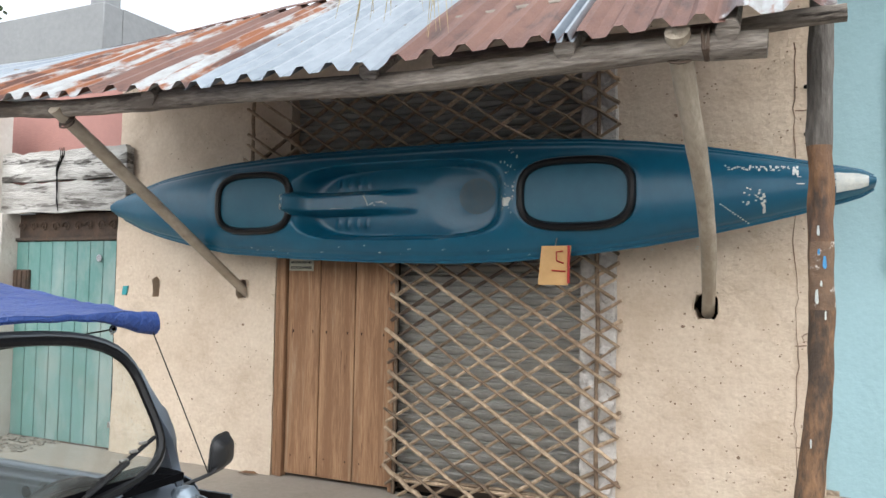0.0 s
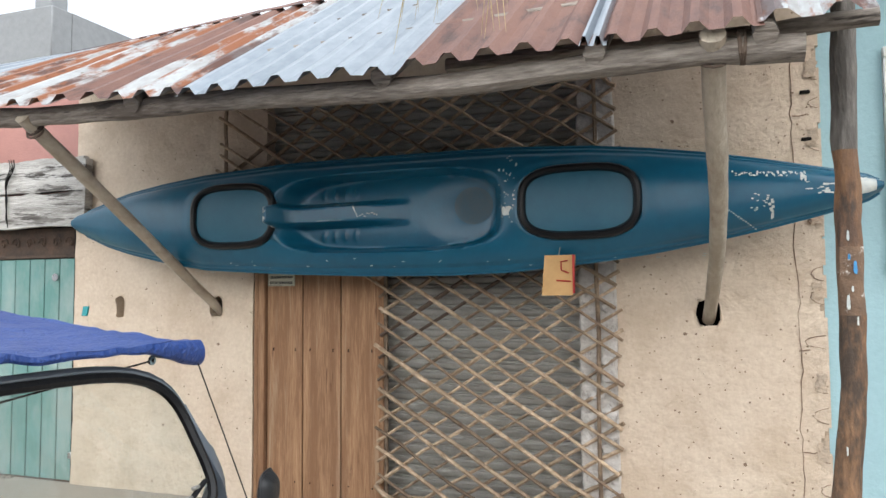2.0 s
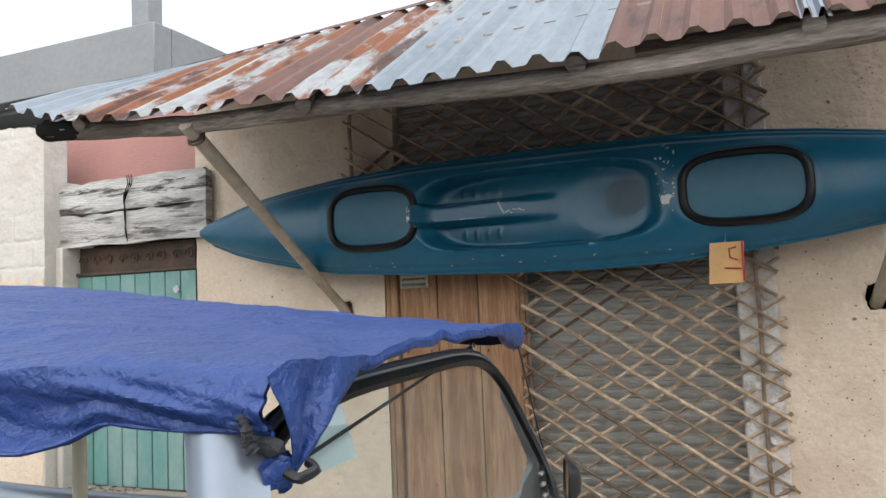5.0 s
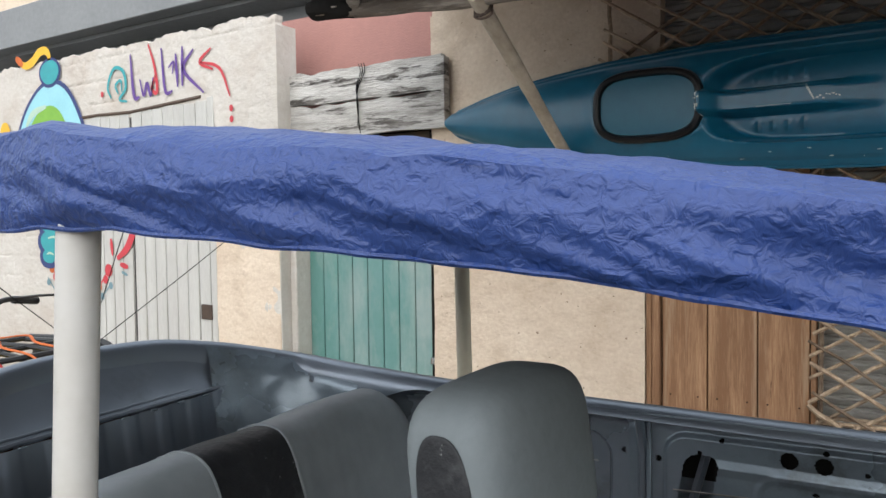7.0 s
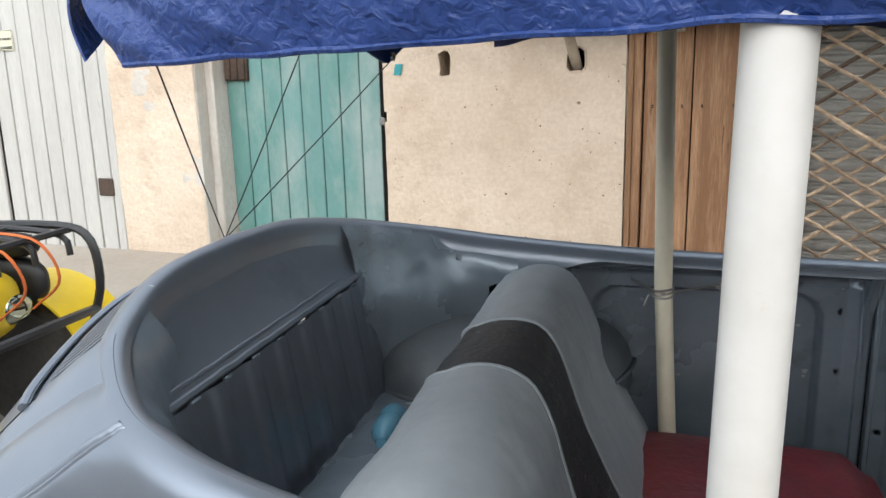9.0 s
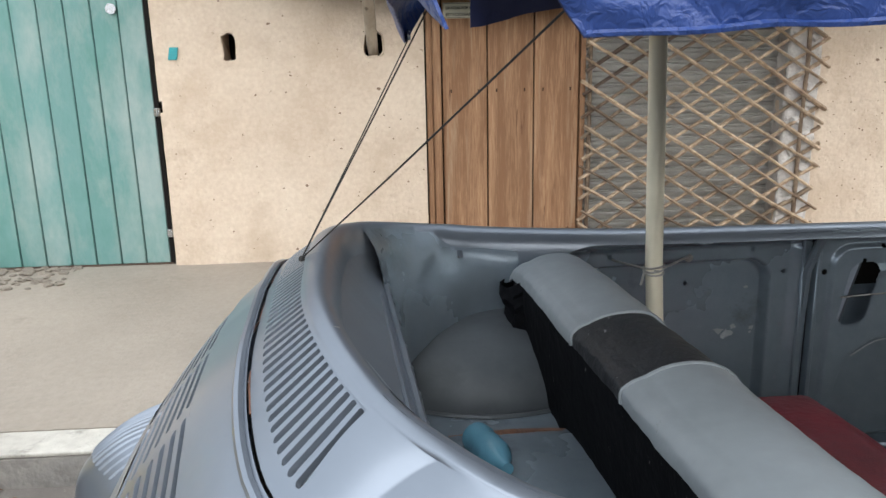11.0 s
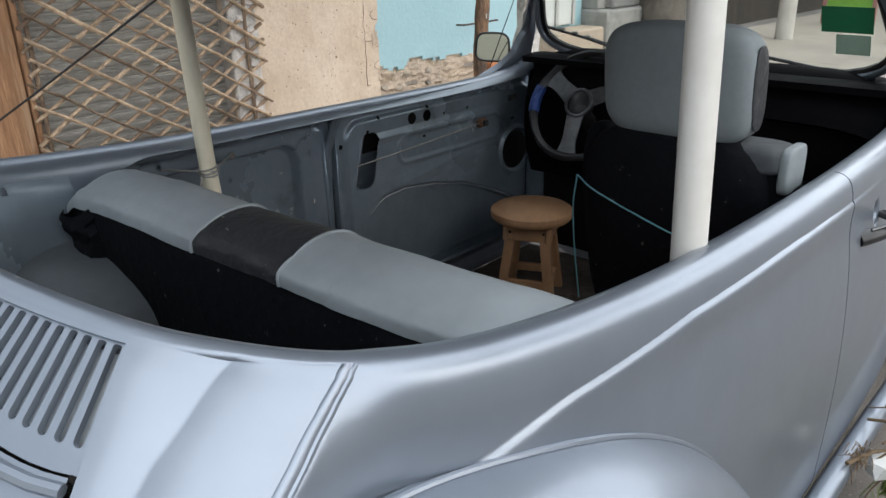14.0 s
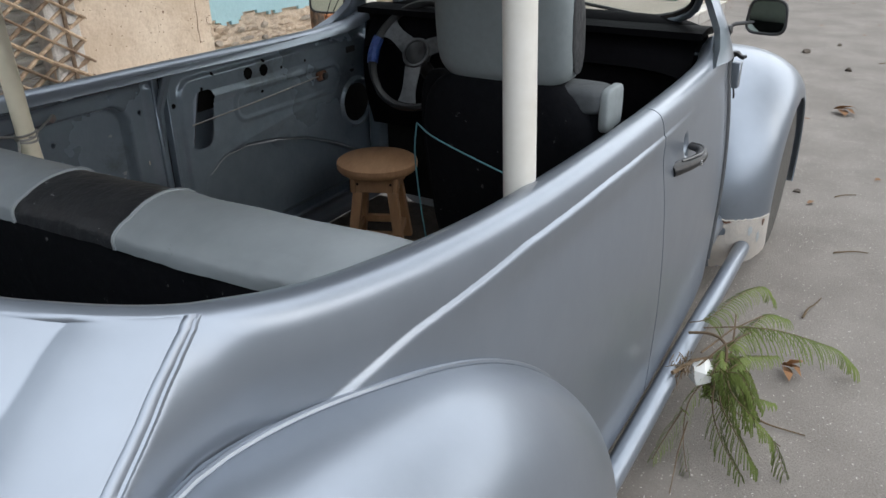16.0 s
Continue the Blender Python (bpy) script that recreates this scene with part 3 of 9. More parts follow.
# ---- mesh tools ----
def link_mesh(name, bm, material, smooth=True):
    me = bpy.data.meshes.new(name)
    bmesh.ops.recalc_face_normals(bm, faces=bm.faces[:])
    if smooth:
        for f in bm.faces:
            f.smooth = True
    bm.to_mesh(me)
    bm.free()
    if smooth:
        me.set_sharp_from_angle(angle=radians(38))
    for k in (material if isinstance(material, (list, tuple)) else [material]):
        me.materials.append(M[k])
    return new(name, me)


def part(name, bm, material, parent, label="", smooth=True):
    ob = link_mesh(name, bm, material, smooth)
    ob.parent = parent
    return tagged(ob, label)


def empty(name, m=None):
    ob = new(name)
    if m is not None:
        ob.matrix_world = m
    return ob


def thing(name, bm, material, label, category, group="", kind="", smooth=True):
    return tagged(link_mesh(name, bm, material, smooth), label, category, group, kind)


def box(x0, x1, y0, y1, z0, z1, bevel=0.0, bm=None):
    bm = bm or bmesh.new()
    vs = [bm.verts.new((x, y, z)) for x in (x0, x1) for y in (y0, y1) for z in (z0, z1)]
    fs = [bm.faces.new([vs[i] for i in q]) for q in ((0, 1, 3, 2), (4, 6, 7, 5), (0, 4, 5, 1), (2, 3, 7, 6), (0, 2, 6, 4), (1, 5, 7, 3))]
    if bevel:
        es = list({e for f in fs for e in f.edges})
        bmesh.ops.bevel(bm, geom=es, offset=bevel, segments=1, affect="EDGES")
    return bm


def spline(points, n):
    """Points along a smooth curve through the given ones."""
    p = [np.array(q, float) for q in points]
    p = [2 * p[0] - p[1]] + p + [2 * p[-1] - p[-2]]
    out = []
    segs = len(p) - 3
    for k in range(n):
        s = k / (n - 1) * segs
        i = min(int(s), segs - 1)
        t = s - i
        a, b, c, d = p[i:i + 4]
        out.append(0.5 * ((2 * b) + (c - a) * t + (2 * a - 5 * b + 4 * c - d) * t * t + (3 * b - a - 3 * c + d) * t ** 3))
    return out


def sweep(points, radius, segs=8, bm=None, wobble=0.0, flat=1.0, closed=False):
    """A tube along points; radius a number or one for each point."""
    bm = bm or bmesh.new()
    pts = [Vector(p) for p in points]
    n = len(pts)
    rad = radius if isinstance(radius, (list, tuple)) else [radius] * n
    up = None
    rings = []
    for i, p in enumerate(pts):
        d = (pts[(i + 1) % n] - pts[i - 1]) if closed else (pts[min(i + 1, n - 1)] - pts[max(i - 1, 0)])
        d.normalize()
        if up is None:
            up = Vector((0, 0, 1)) if abs(d.z) < 0.9 else Vector((1, 0, 0))
        side = d.cross(up).normalized()
        up = side.cross(d).normalized()
        ring = []
        for k in range(segs):
            a = 2 * math.pi * k / segs
            o = side * math.cos(a) + up * math.sin(a) * flat
            r = rad[i]
            if wobble:
                r *= 1 + wobble * noise.noise((p + o * 0.3) * 6)
            ring.append(bm.verts.new(p + o * r))
        rings.append(ring)
    m = n if closed else n - 1
    for i in range(m):
        a, b = rings[i], rings[(i + 1) % n]
        for k in range(segs):
            bm.faces.new((a[k], a[(k + 1) % segs], b[(k + 1) % segs], b[k]))
    if not closed:
        bm.faces.new(rings[0][::-1])
        bm.faces.new(rings[-1])
    return bm


def sheet(f, nu, nv, thick=0.0, keep=None, bm=None, closed_u=False):
    """A surface from f(u, v) with u, v in 0..1, given a thickness inwards; keep(u, v) leaves cells out."""
    bm = bm or bmesh.new()
    g = np.array([[f(i / nu, j / nv) for j in range(nv + 1)] for i in range(nu + 1)], float)
    du = np.gradient(g, axis=0)
    dv = np.gradient(g, axis=1)
    nrm = np.cross(du, dv)
    nrm /= np.linalg.norm(nrm, axis=2, keepdims=True) + 1e-12
    layers = [g] if not thick else [g, g - nrm * thick]
    vs = [[[None] * (nv + 1) for _ in range(nu + 1)] for _ in layers]
    cell = [[keep is None or keep((i + 0.5) / nu, (j + 0.5) / nv) for j in range(nv)] for i in range(nu)]

    def vert(l, i, j):
        if vs[l][i][j] is None:
            vs[l][i][j] = bm.verts.new(layers[l][i, j])
        return vs[l][i][j]
    for i in range(nu):
        for j in range(nv):
            if not cell[i][j]:
                continue
            for l in range(len(layers)):
                q = [vert(l, i, j), vert(l, i + 1, j), vert(l, i + 1, j + 1), vert(l, i, j + 1)]
                bm.faces.new(q if l == 0 else q[::-1])
            if thick:
                for (a, b, di, dj) in (((i, j), (i + 1, j), 0, -1), ((i + 1, j), (i + 1, j + 1), 1, 0), ((i + 1, j + 1), (i, j + 1), 0, 1), ((i, j + 1), (i, j), -1, 0)):
                    ii, jj = i + di, j + dj
                    if not (0 <= ii < nu and 0 <= jj < nv and cell[ii][jj]):
                        bm.faces.new((vert(0, *b), vert(0, *a), vert(1, *a), vert(1, *b)))
    return bm


def lathe(profile, segs=24, bm=None, axis="z", at=(0, 0, 0)):
    """A turned body from (radius, height) pairs."""
    bm = bm or bmesh.new()
    rings = []
    for r, h in profile:
        ring = []
        for k in range(segs):
            a = 2 * math.pi * k / segs
            c, s = r * math.cos(a), r * math.sin(a)
            v = {"z": (c, s, h), "y": (c, h, s), "x": (h, c, s)}[axis]
            ring.append(bm.verts.new(Vector(v) + Vector(at)))
        rings.append(ring)
    for a, b in zip(rings, rings[1:]):
        for k in range(segs):
            bm.faces.new((a[k], a[(k + 1) % segs], b[(k + 1) % segs], b[k]))
    bm.faces.new(rings[0][::-1])
    bm.faces.new(rings[-1])
    return bm


def ease(a, b, x):
    t = min(1, max(0, (x - a) / (b - a)))
    return t * t * (3 - 2 * t)


def rock(seed, size, bm=None, at=(0, 0, 0), flat=0.7):
    """An uneven stone."""
    bm = bm or bmesh.new()
    r = bmesh.ops.create_icosphere(bm, subdivisions=1, radius=1)
    for v in r["verts"]:
        k = 1 + 0.45 * noise.noise(v.co * 1.3 + Vector((seed * 3.7, seed, 0)))
        v.co = Vector((v.co.x * size[0] * k, v.co.y * size[1] * k, v.co.z * size[2] * k)) + Vector(at)
    return bm

# ---- ground, pavement, kerb ----
gb = bmesh.new()
xs = [-150, -60, -25, -12] + [-8 + 0.5 * i for i in range(49)] + [22, 30, 60, 150]
ys = [-150, -60, -25, -14, -11] + [-9 + 0.5 * i for i in range(14)] + [-2.2, 2, 20, 60, 150]
gv = [[gb.verts.new((x, y, 0.004 * noise.noise((x * 1.3, y * 1.3, 0)) if (-8 <= x <= 16 and -9 <= y <= -2.5) else 0.0)) for y in ys] for x in xs]
for i in range(len(xs) - 1):
    for j in range(len(ys) - 1):
        gb.faces.new((gv[i][j], gv[i + 1][j], gv[i + 1][j + 1], gv[i][j + 1]))
thing("road", gb, "asphalt", "worn grey asphalt street with fine pale grit", "road", kind="structure")

KERB_Y, KERB_FAR = -2.28, -1.86


def walk_z(y):
    return 0.125 + 0.02 * (y - KERB_Y) / 2.2


pavement = tagged(empty("pavement"), "pale cement pavement in large cast slabs beside the house", "pavement", kind="structure")
kerb = tagged(empty("kerb"), "concrete kerb with a faded white painted top edge", "kerb", kind="structure")
rng = random.Random(4)
x = -9.0
while x < 16:
    ky = KERB_Y if x < 8.2 else KERB_FAR
    w = 4.3 if x < -4 else (rng.uniform(1.9, 2.4) if x > 1 else 6.4)

    def slab(u, v, x=x, w=w, ky=ky):
        xx, yy = x + 0.004 + u * (w - 0.008), ky + 0.165 + v * (0.28 - ky - 0.165)
        return (xx, yy, walk_z(yy) + 0.006 * noise.noise((xx * 0.9, yy * 0.9, 3)))
    part("slab", sheet(slab, 24, 12, 0.12), "sidewalk", pavement)
    x += w
x = -9.0
while x < 16:
    w = rng.uniform(0.9, 1.1)
    ky = KERB_Y if x < 8.2 else KERB_FAR
    part("kerb_stone", box(x + 0.004, x + w - 0.004, ky, ky + 0.16, -0.02, 0.112, 0.008), "kerb", kerb)
    if x < 8.2:
        part("painted_top", box(x + 0.006, x + w - 0.006, ky - 0.003, ky + 0.158, 0.112, 0.128, 0.004), "kerb_paint", kerb, "faded white paint")
    x += w


# ---- the cream house front ----
WALL_L, WALL_R, WALL_TOP = -1.56, 3.465, 3.16
OPEN_L, OPEN_R, OPEN_TOP = 0.10, 2.20, 2.86
HOLES = ((-1.13, 1.435, 0.045, 0.085), (-0.30, 1.435, 0.06, 0.075), (2.885, 1.40, 0.065, 0.085))


def cream(u, v):
    xx, zz = WALL_L + u * (WALL_R - WALL_L), 0.10 + v * (WALL_TOP - 0.10)
    d = 0.010 * noise.noise((xx * 2.1, zz * 2.1, 1)) + 0.006 * noise.noise((xx * 9, zz * 9, 5))
    d += 0.010 * ease(0.05, 0.0, v) * (0.5 + noise.noise((xx * 3, zz * 3, 7)))
    return (xx, -d, zz)


def cream_keep(u, v):
    xx, zz = WALL_L + u * (WALL_R - WALL_L), 0.10 + v * (WALL_TOP - 0.10)
    if OPEN_L < xx < OPEN_R and zz < OPEN_TOP:
        return False
    if xx < 0.1 and xx > 0.005 and zz < 2.2:
        return False
    for hx, hz, rx, rz in HOLES:
        if ((xx - hx) / rx) ** 4 + ((zz - hz) / rz) ** 4 < 1:
            return False
    if xx > 3.41 and noise.noise((zz * 6, 2, 8)) > 0.05 + (3.465 - xx) * 9:
        return False
    if xx < -1.50 and noise.noise((zz * 5, 9, 1)) > 0.25 + (xx + 1.56) * 8:
        return False
    return True


wall = thing("wall_house", sheet(cream, 300, 180, 0.26, cream_keep), "stucco", "rough cream stucco house wall with stains and small holes", "wall", kind="structure")
wb = box(WALL_L + 0.02, OPEN_L - 0.06, 0.27, 0.32, 0.1, WALL_TOP)
box(OPEN_R + 0.03, 3.48, 0.27, 0.32, 0.1, WALL_TOP, bm=wb)
box(OPEN_L - 0.06, OPEN_R + 0.03, 0.27, 0.32, OPEN_TOP + 0.02, WALL_TOP, bm=wb)
part("wall_back", wb, "dark", wall)

# cracked right-hand corner of the wall
rng = random.Random(9)
part("corner_core", box(3.36, 3.455, 0.02, 0.25, 0.1, 3.1), "masonry", wall)
part("crack", sweep([(3.33 + 0.028 * noise.noise((k * 0.16, 3, 1)) + 0.014 * noise.noise((k * 0.7, 3, 4)), -0.004, 0.35 + 0.05 * k) for k in range(50)], 0.0022, 5, wobble=1.6), "crack", wall, "long fine crack")
for k in range(4):
    zz = 0.7 + 0.6 * k + rng.uniform(-0.2, 0.2)
    part("crack", sweep([(3.33 + 0.016 * j, -0.005, zz + 0.012 * noise.noise((j * 0.8, k, 2))) for j in range(rng.randint(3, 7))], 0.002, 5, wobble=1.6), "crack", wall, "short crack")
for k in range(13):
    zz = 0.45 + 0.20 * k + rng.uniform(-0.06, 0.06)
    w, h = rng.uniform(0.04, 0.10), rng.uniform(0.02, 0.07)
    part("crack", sweep([(3.452 - w * math.sin(math.pi * j / 11) ** 0.6 + 0.012 * noise.noise((j * 0.7, k, 5)), -0.007, zz + h * (j / 11 - 0.5) * 1.4 + 0.014 * noise.noise((j * 0.9, k, 8))) for j in range(12)], [0.0016 + 0.0026 * abs(noise.noise((j * 0.8, k, 3))) for j in range(12)], 5, wobble=1.4), "crack", wall, "crumbled crack at the corner")
    if k % 2:
        part("bare_patch", sheet(lambda u, v: (3.425 + 0.05 * (u - 0.5) + 0.02 * noise.noise((v * 3, k, 1)), -0.0105 + 0.004 * abs(noise.noise((u * 5, v * 5, k))), zz + 0.03 + 0.09 * (v - 0.5) + 0.03 * noise.noise((u * 3, k, 6))), 6, 8, 0.003), "masonry", wall, "patch of bare masonry")
# Near-black blocks stand in for the shade of small pockets.
for zz in (2.02, 2.30, 2.55):
    part("pocket", box(3.37, 3.42, -0.014, 0.01, zz, zz + 0.018, 0.004), "dark", wall, "near-black block for a small shaded pocket")

pits = bmesh.new()
prg = random.Random(12)
for k in range(420):
    px = prg.choice((prg.uniform(-1.5, 0.0), prg.uniform(2.45, 3.42), prg.uniform(2.45, 3.42)))
    pz = 0.2 + 2.8 * prg.random()
    r = prg.uniform(0.0025, 0.007) * (2.0 if prg.random() < 0.06 else 1)
    if any(abs(px - hx) < rx + 0.03 and abs(pz - hz) < rz + 0.03 for hx, hz, rx, rz in HOLES):
        continue
    y0 = cream((px - WALL_L) / (WALL_R - WALL_L), (pz - 0.10) / (WALL_TOP - 0.10))[1] - 0.0025
    pits.faces.new([pits.verts.new((px + r * prg.uniform(0.5, 1.3) * math.cos(q), y0, pz + r * prg.uniform(0.5, 1.1) * math.sin(q))) for q in [2 * math.pi * i / 7 for i in range(7)]])
tagged(part("pit", pits, "crack", wall, smooth=False), "small dirty pits in the stucco", kind="stuff")

# grey unpainted pilaster beside the shutter
b = box(2.19, 2.40, -0.022, 0.2, 0.13, 2.86, 0.01)
bmesh.ops.subdivide_edges(b, edges=b.edges[:], cuts=14, use_grid_fill=True)
for v in b.verts:
    v.co += 0.012 * noise.noise_vector(v.co * 8)
part("pilaster", b, "jamb", wall, "bare grey mortar pilaster")
rng = random.Random(21)
for k in range(26):
    zz = 0.25 + k * 0.098
    part("pilaster_stone", rock(k, (rng.uniform(0.03, 0.06), 0.02, rng.uniform(0.03, 0.05)), at=(rng.uniform(2.25, 2.36), -0.026, zz)), "jamb", wall)

# ---- blue neighbour ----
BLUE_Y = 0.03


def blue(u, v):
    xx, zz = 3.40 + u * 2.76, 0.43 + v * 3.4
    return (xx, BLUE_Y + 0.008 * noise.noise((xx, zz, 4)), zz)


def blue_keep(u, v):
    xx, zz = 3.40 + u * 2.76, 0.43 + v * 3.4
    if 3.785 < xx < 5.05 and 1.70 < zz < 2.72:
        return False
    return zz > 0.47 + 0.09 * noise.noise((xx * 3.2, 1, 1)) + 0.05 * noise.noise((xx * 9, 1, 7))


blue_wall = thing("wall_blue", sheet(blue, 110, 130, 0.2, blue_keep), "blue_wall", "pale blue plastered wall of the neighbouring house", "wall", kind="structure")
part("footing", box(3.46, 6.16, 0.06, 0.22, 0.05, 0.62), "masonry", blue_wall, "exposed rough stone footing")


def rubble_face(u, v):
    xx, zz = 3.44 + 2.72 * u, 0.10 + 0.46 * v
    a = Vector((xx * 7, zz * 16, 0))
    d = 0.020 * noise.noise(a) + 0.012 * noise.noise(a * 2.7) + 0.006 * noise.noise(a * 7)
    return (xx, 0.030 + d + 0.045 * ease(0.62, 0.95, v + 0.25 * noise.noise((xx * 5, 3, 1))), zz)


part("rubble_face", sheet(rubble_face, 320, 70), "masonry", blue_wall, "crumbled bare masonry below the plaster")
rng = random.Random(2)
for row in range(3):
    xx = 3.48
    while xx < 6.0:
        w = rng.uniform(0.05, 0.20)
        h = rng.uniform(0.016, 0.034)
        st = rock(rng.randint(0, 999), (w * 0.5, 0.022, h), at=(xx + w / 2, 0.026, 0.20 + row * 0.10 + rng.uniform(-0.025, 0.025)))
        part("footing_stone", st, "masonry" if rng.random() < 0.6 else "stone", blue_wall)
        xx += w + rng.uniform(0.0, 0.10)
# Unseen slab, added overhead to darken the top of the blue wall.
part("eave", box(3.62, 6.5, -0.75, 0.25, 3.42, 3.54, 0.01), "concrete", blue_wall, "unseen concrete eave added to shade the wall top")
part("brick", box(4.72, 4.98, -0.035, 0.1, 0.30, 0.375, 0.008), "brick", blue_wall, "broken orange brick")

wd = tagged(empty("door_4"), "white panelled door with a pale curtain in the blue wall", "door", kind="structure")
part("door_leaf", box(5.42, 5.95, -0.015, 0.02, 0.60, 2.45, 0.006), "white_frame", wd)
for xx in (5.40, 5.66, 5.93):
    part("door_stile", box(xx, xx + 0.045, -0.035, -0.016, 0.60, 2.45, 0.004), "white_door", wd)
part("door_step", box(5.35, 6.10, -0.30, 0.0, 0.13, 0.58, 0.02), "masonry", wd, "rough masonry step")
thing("wall_yard", box(6.1, 17, 1.2, 1.4, 0, 3.2), "dark_yard", "dark brown weathered boarding at the back of the yard", "wall", kind="structure")
thing("yard_pillar", box(6.22, 6.40, -0.12, 0.10, 0.72, 1.7, 0.01), "kerb", "grey concrete pillar stub", "pillar")

win = tagged(empty("window_1"), "white framed window with dark glass in the blue wall", "window", kind="structure")
fr = box(3.76, 5.09, -0.02, 0.06, 1.655, 1.715, 0.005)
box(3.76, 5.09, -0.02, 0.06, 2.70, 2.755, 0.005, fr)
box(3.76, 3.797, -0.018, 0.06, 1.715, 2.70, 0.005, fr)
box(5.02, 5.09, -0.018, 0.06, 1.715, 2.70, 0.005, fr)
part("window_frame", fr, "white_frame", win)
part("pane", box(3.797, 5.02, 0.03, 0.036, 1.715, 2.70), "window_glass", win).visible_shadow = False
part("window_sill", box(3.74, 5.11, -0.045, 0.03, 1.62, 1.652, 0.006), "blue_wall", win)
# Near-black panel stands in for the unlit room.
part("dark_room", box(3.7, 5.2, 0.6, 0.65, 1.4, 3.0), "dark", win, "near-black panel for the unlit room behind the glass")
part("nail_rod", sweep([(4.35, 0.02, 0.72), (4.36, -0.06, 0.722), (4.75, -0.09, 0.735)], 0.008, 6), "rusty_iron", blue_wall, "short rusty iron rod")

# ---- turquoise doorway, boards and pink wall above it ----
pink = thing("wall_pink", box(-3.4, -1.50, 0.30, 0.42, 2.2, 3.12, 0.0), "pink_wall", "faded pink plastered wall set back above the doorway", "wall", kind="structure")
part("pink_sill", box(-2.95, -1.53, 0.0, 0.295, 2.50, 2.54, 0.006), "concrete", pink)
jb = box(-2.87, -2.80, -0.12, 0.26, 0.12, 2.04, 0.01)
part("door_jamb", jb, "white_wall", pink, "crumbling whitewashed jamb")
part("doorway_dark", box(-2.80, -1.55, 0.2, 0.26, 0.1, 2.1), "dark", pink)

boards = tagged(empty("boarding"), "two peeling white boards nailed across above the turquoise door", "boards")


def board(z0, z1, seed, x0, x1):
    def f(u, v):
        xx = x0 + u * (x1 - x0) + (0.012 * noise.noise((v * 5, seed, 1)) if u in (0, 1) else 0)
        zz = z0 + v * (z1 - z0) + 0.016 * noise.noise((xx * 3, seed + v * 2, 4)) + (0.02 * noise.noise((xx * 7, seed, 9)) if v > 0.95 else 0)
        return (xx, -0.075 + 0.008 * noise.noise((xx * 4, zz * 4, seed)), zz)
    return sheet(f, 60, 12, 0.05)


part("board", board(2.035, 2.285, 3, -2.93, -1.405), "white_board", boards)
part("board", board(2.300, 2.545, 8, -2.96, -1.42), "white_board", boards)
for q in range(3):
    part("frayed_strap", sweep(spline([(-2.17 + 0.012 * q, -0.088, 2.10 - 0.03 * q), (-2.155 - 0.008 * q, -0.092, 2.26), (-2.175 + 0.01 * q, -0.094, 2.38), (-2.13 + 0.02 * q, -0.096, 2.49), (-2.15 + 0.025 * q, -0.092, 2.56)], 16), [0.004 + 0.007 * abs(noise.noise((k * 0.6, q, 3))) for k in range(16)], 6, flat=0.4, wobble=0.8), "dark" if q else "rag", boards, "frayed dark strap")
part("edge_strip", box(-1.425, -1.395, -0.085, -0.01, 2.03, 2.53, 0.004), "white_board", boards)
part("hanger", box(-2.9, -1.42, -0.03, 0.01, 2.04, 2.10), "dark_stick", boards)

tdoor = tagged(empty("door_1"), "turquoise ribbed sheet-metal door, closed, with patchy grey wear", "door", kind="structure")
n = 8
for k in range(n):
    x0, x1 = -2.80 + k * 1.2 / n, -2.80 + (k + 1) * 1.2 / n
    part("panel_strip", box(x0 + 0.004, x1 - 0.004, 0.035, 0.055, 0.155, 1.80, 0.004), "turquoise", tdoor)
    part("seam", box(x0 - 0.004, x0 + 0.004, 0.044, 0.054, 0.155, 1.80), "teal_dark", tdoor, "dark seam")
part("bottom_rail", box(-2.82, -1.585, 0.025, 0.065, 0.125, 0.155, 0.004), "rusty_iron", tdoor)
part("edge_gap", box(-1.6, -1.575, 0.03, 0.07, 0.12, 2.03), "dark", tdoor)
part("lock_plate", lathe([(0.03, 0), (0.03, 0.008), (0.014, 0.010)], 14, axis="y", at=(-1.78, 0.02, 1.66)), "chrome", tdoor, "round worn lock plate")
part("vent_box", box(-2.79, -2.60, 0.005, 0.034, 1.36, 1.56, 0.006), "rusty_iron", tdoor, "small rusty barred box")
for k in range(3):
    part("vent_bar", box(-2.78 + k * 0.06, -2.735 + k * 0.06, -0.006, 0.01, 1.37, 1.55, 0.004), "rusty_iron", tdoor, "maroon bar")
for zz in (0.32, 1.05):
    part("hinge_pin", box(-1.60, -1.565, 0.0, 0.03, zz, zz + 0.05, 0.004), "chrome", tdoor)
grille = tagged(empty("iron_grille"), "rusty ornamental iron grille above the turquoise door", "grille")
part("grille_plate", box(-2.82, -1.575, 0.06, 0.075, 1.82, 2.035), "rusty_iron", grille)
part("grille_rail", box(-2.82, -1.575, 0.02, 0.05, 1.805, 1.832, 0.004), "rusty_iron", grille)
for k in range(9):
    cx = -2.74 + k * 0.135
    pts = [(cx + (0.045 - 0.0035 * i) * math.cos(i * 0.55) * (1 if k % 2 else -1), 0.04, 1.925 + (0.05 - 0.0035 * i) * math.sin(i * 0.55)) for i in range(13)]
    part("scroll", sweep(pts, 0.007, 6), "rusty_iron", grille)

# ---- whitewashed block wall with plank gate ----
white = tagged(empty("wall_white"), "dirty whitewashed concrete-block wall, its top edge broken", "wall", kind="structure")
def white_top(xx):
    return 3.02 + 0.05 * noise.noise((xx * 2.6, 1, 1)) + 0.035 * noise.noise((xx * 9, 1, 4)) + 0.015 * noise.noise((xx * 30, 1, 4))


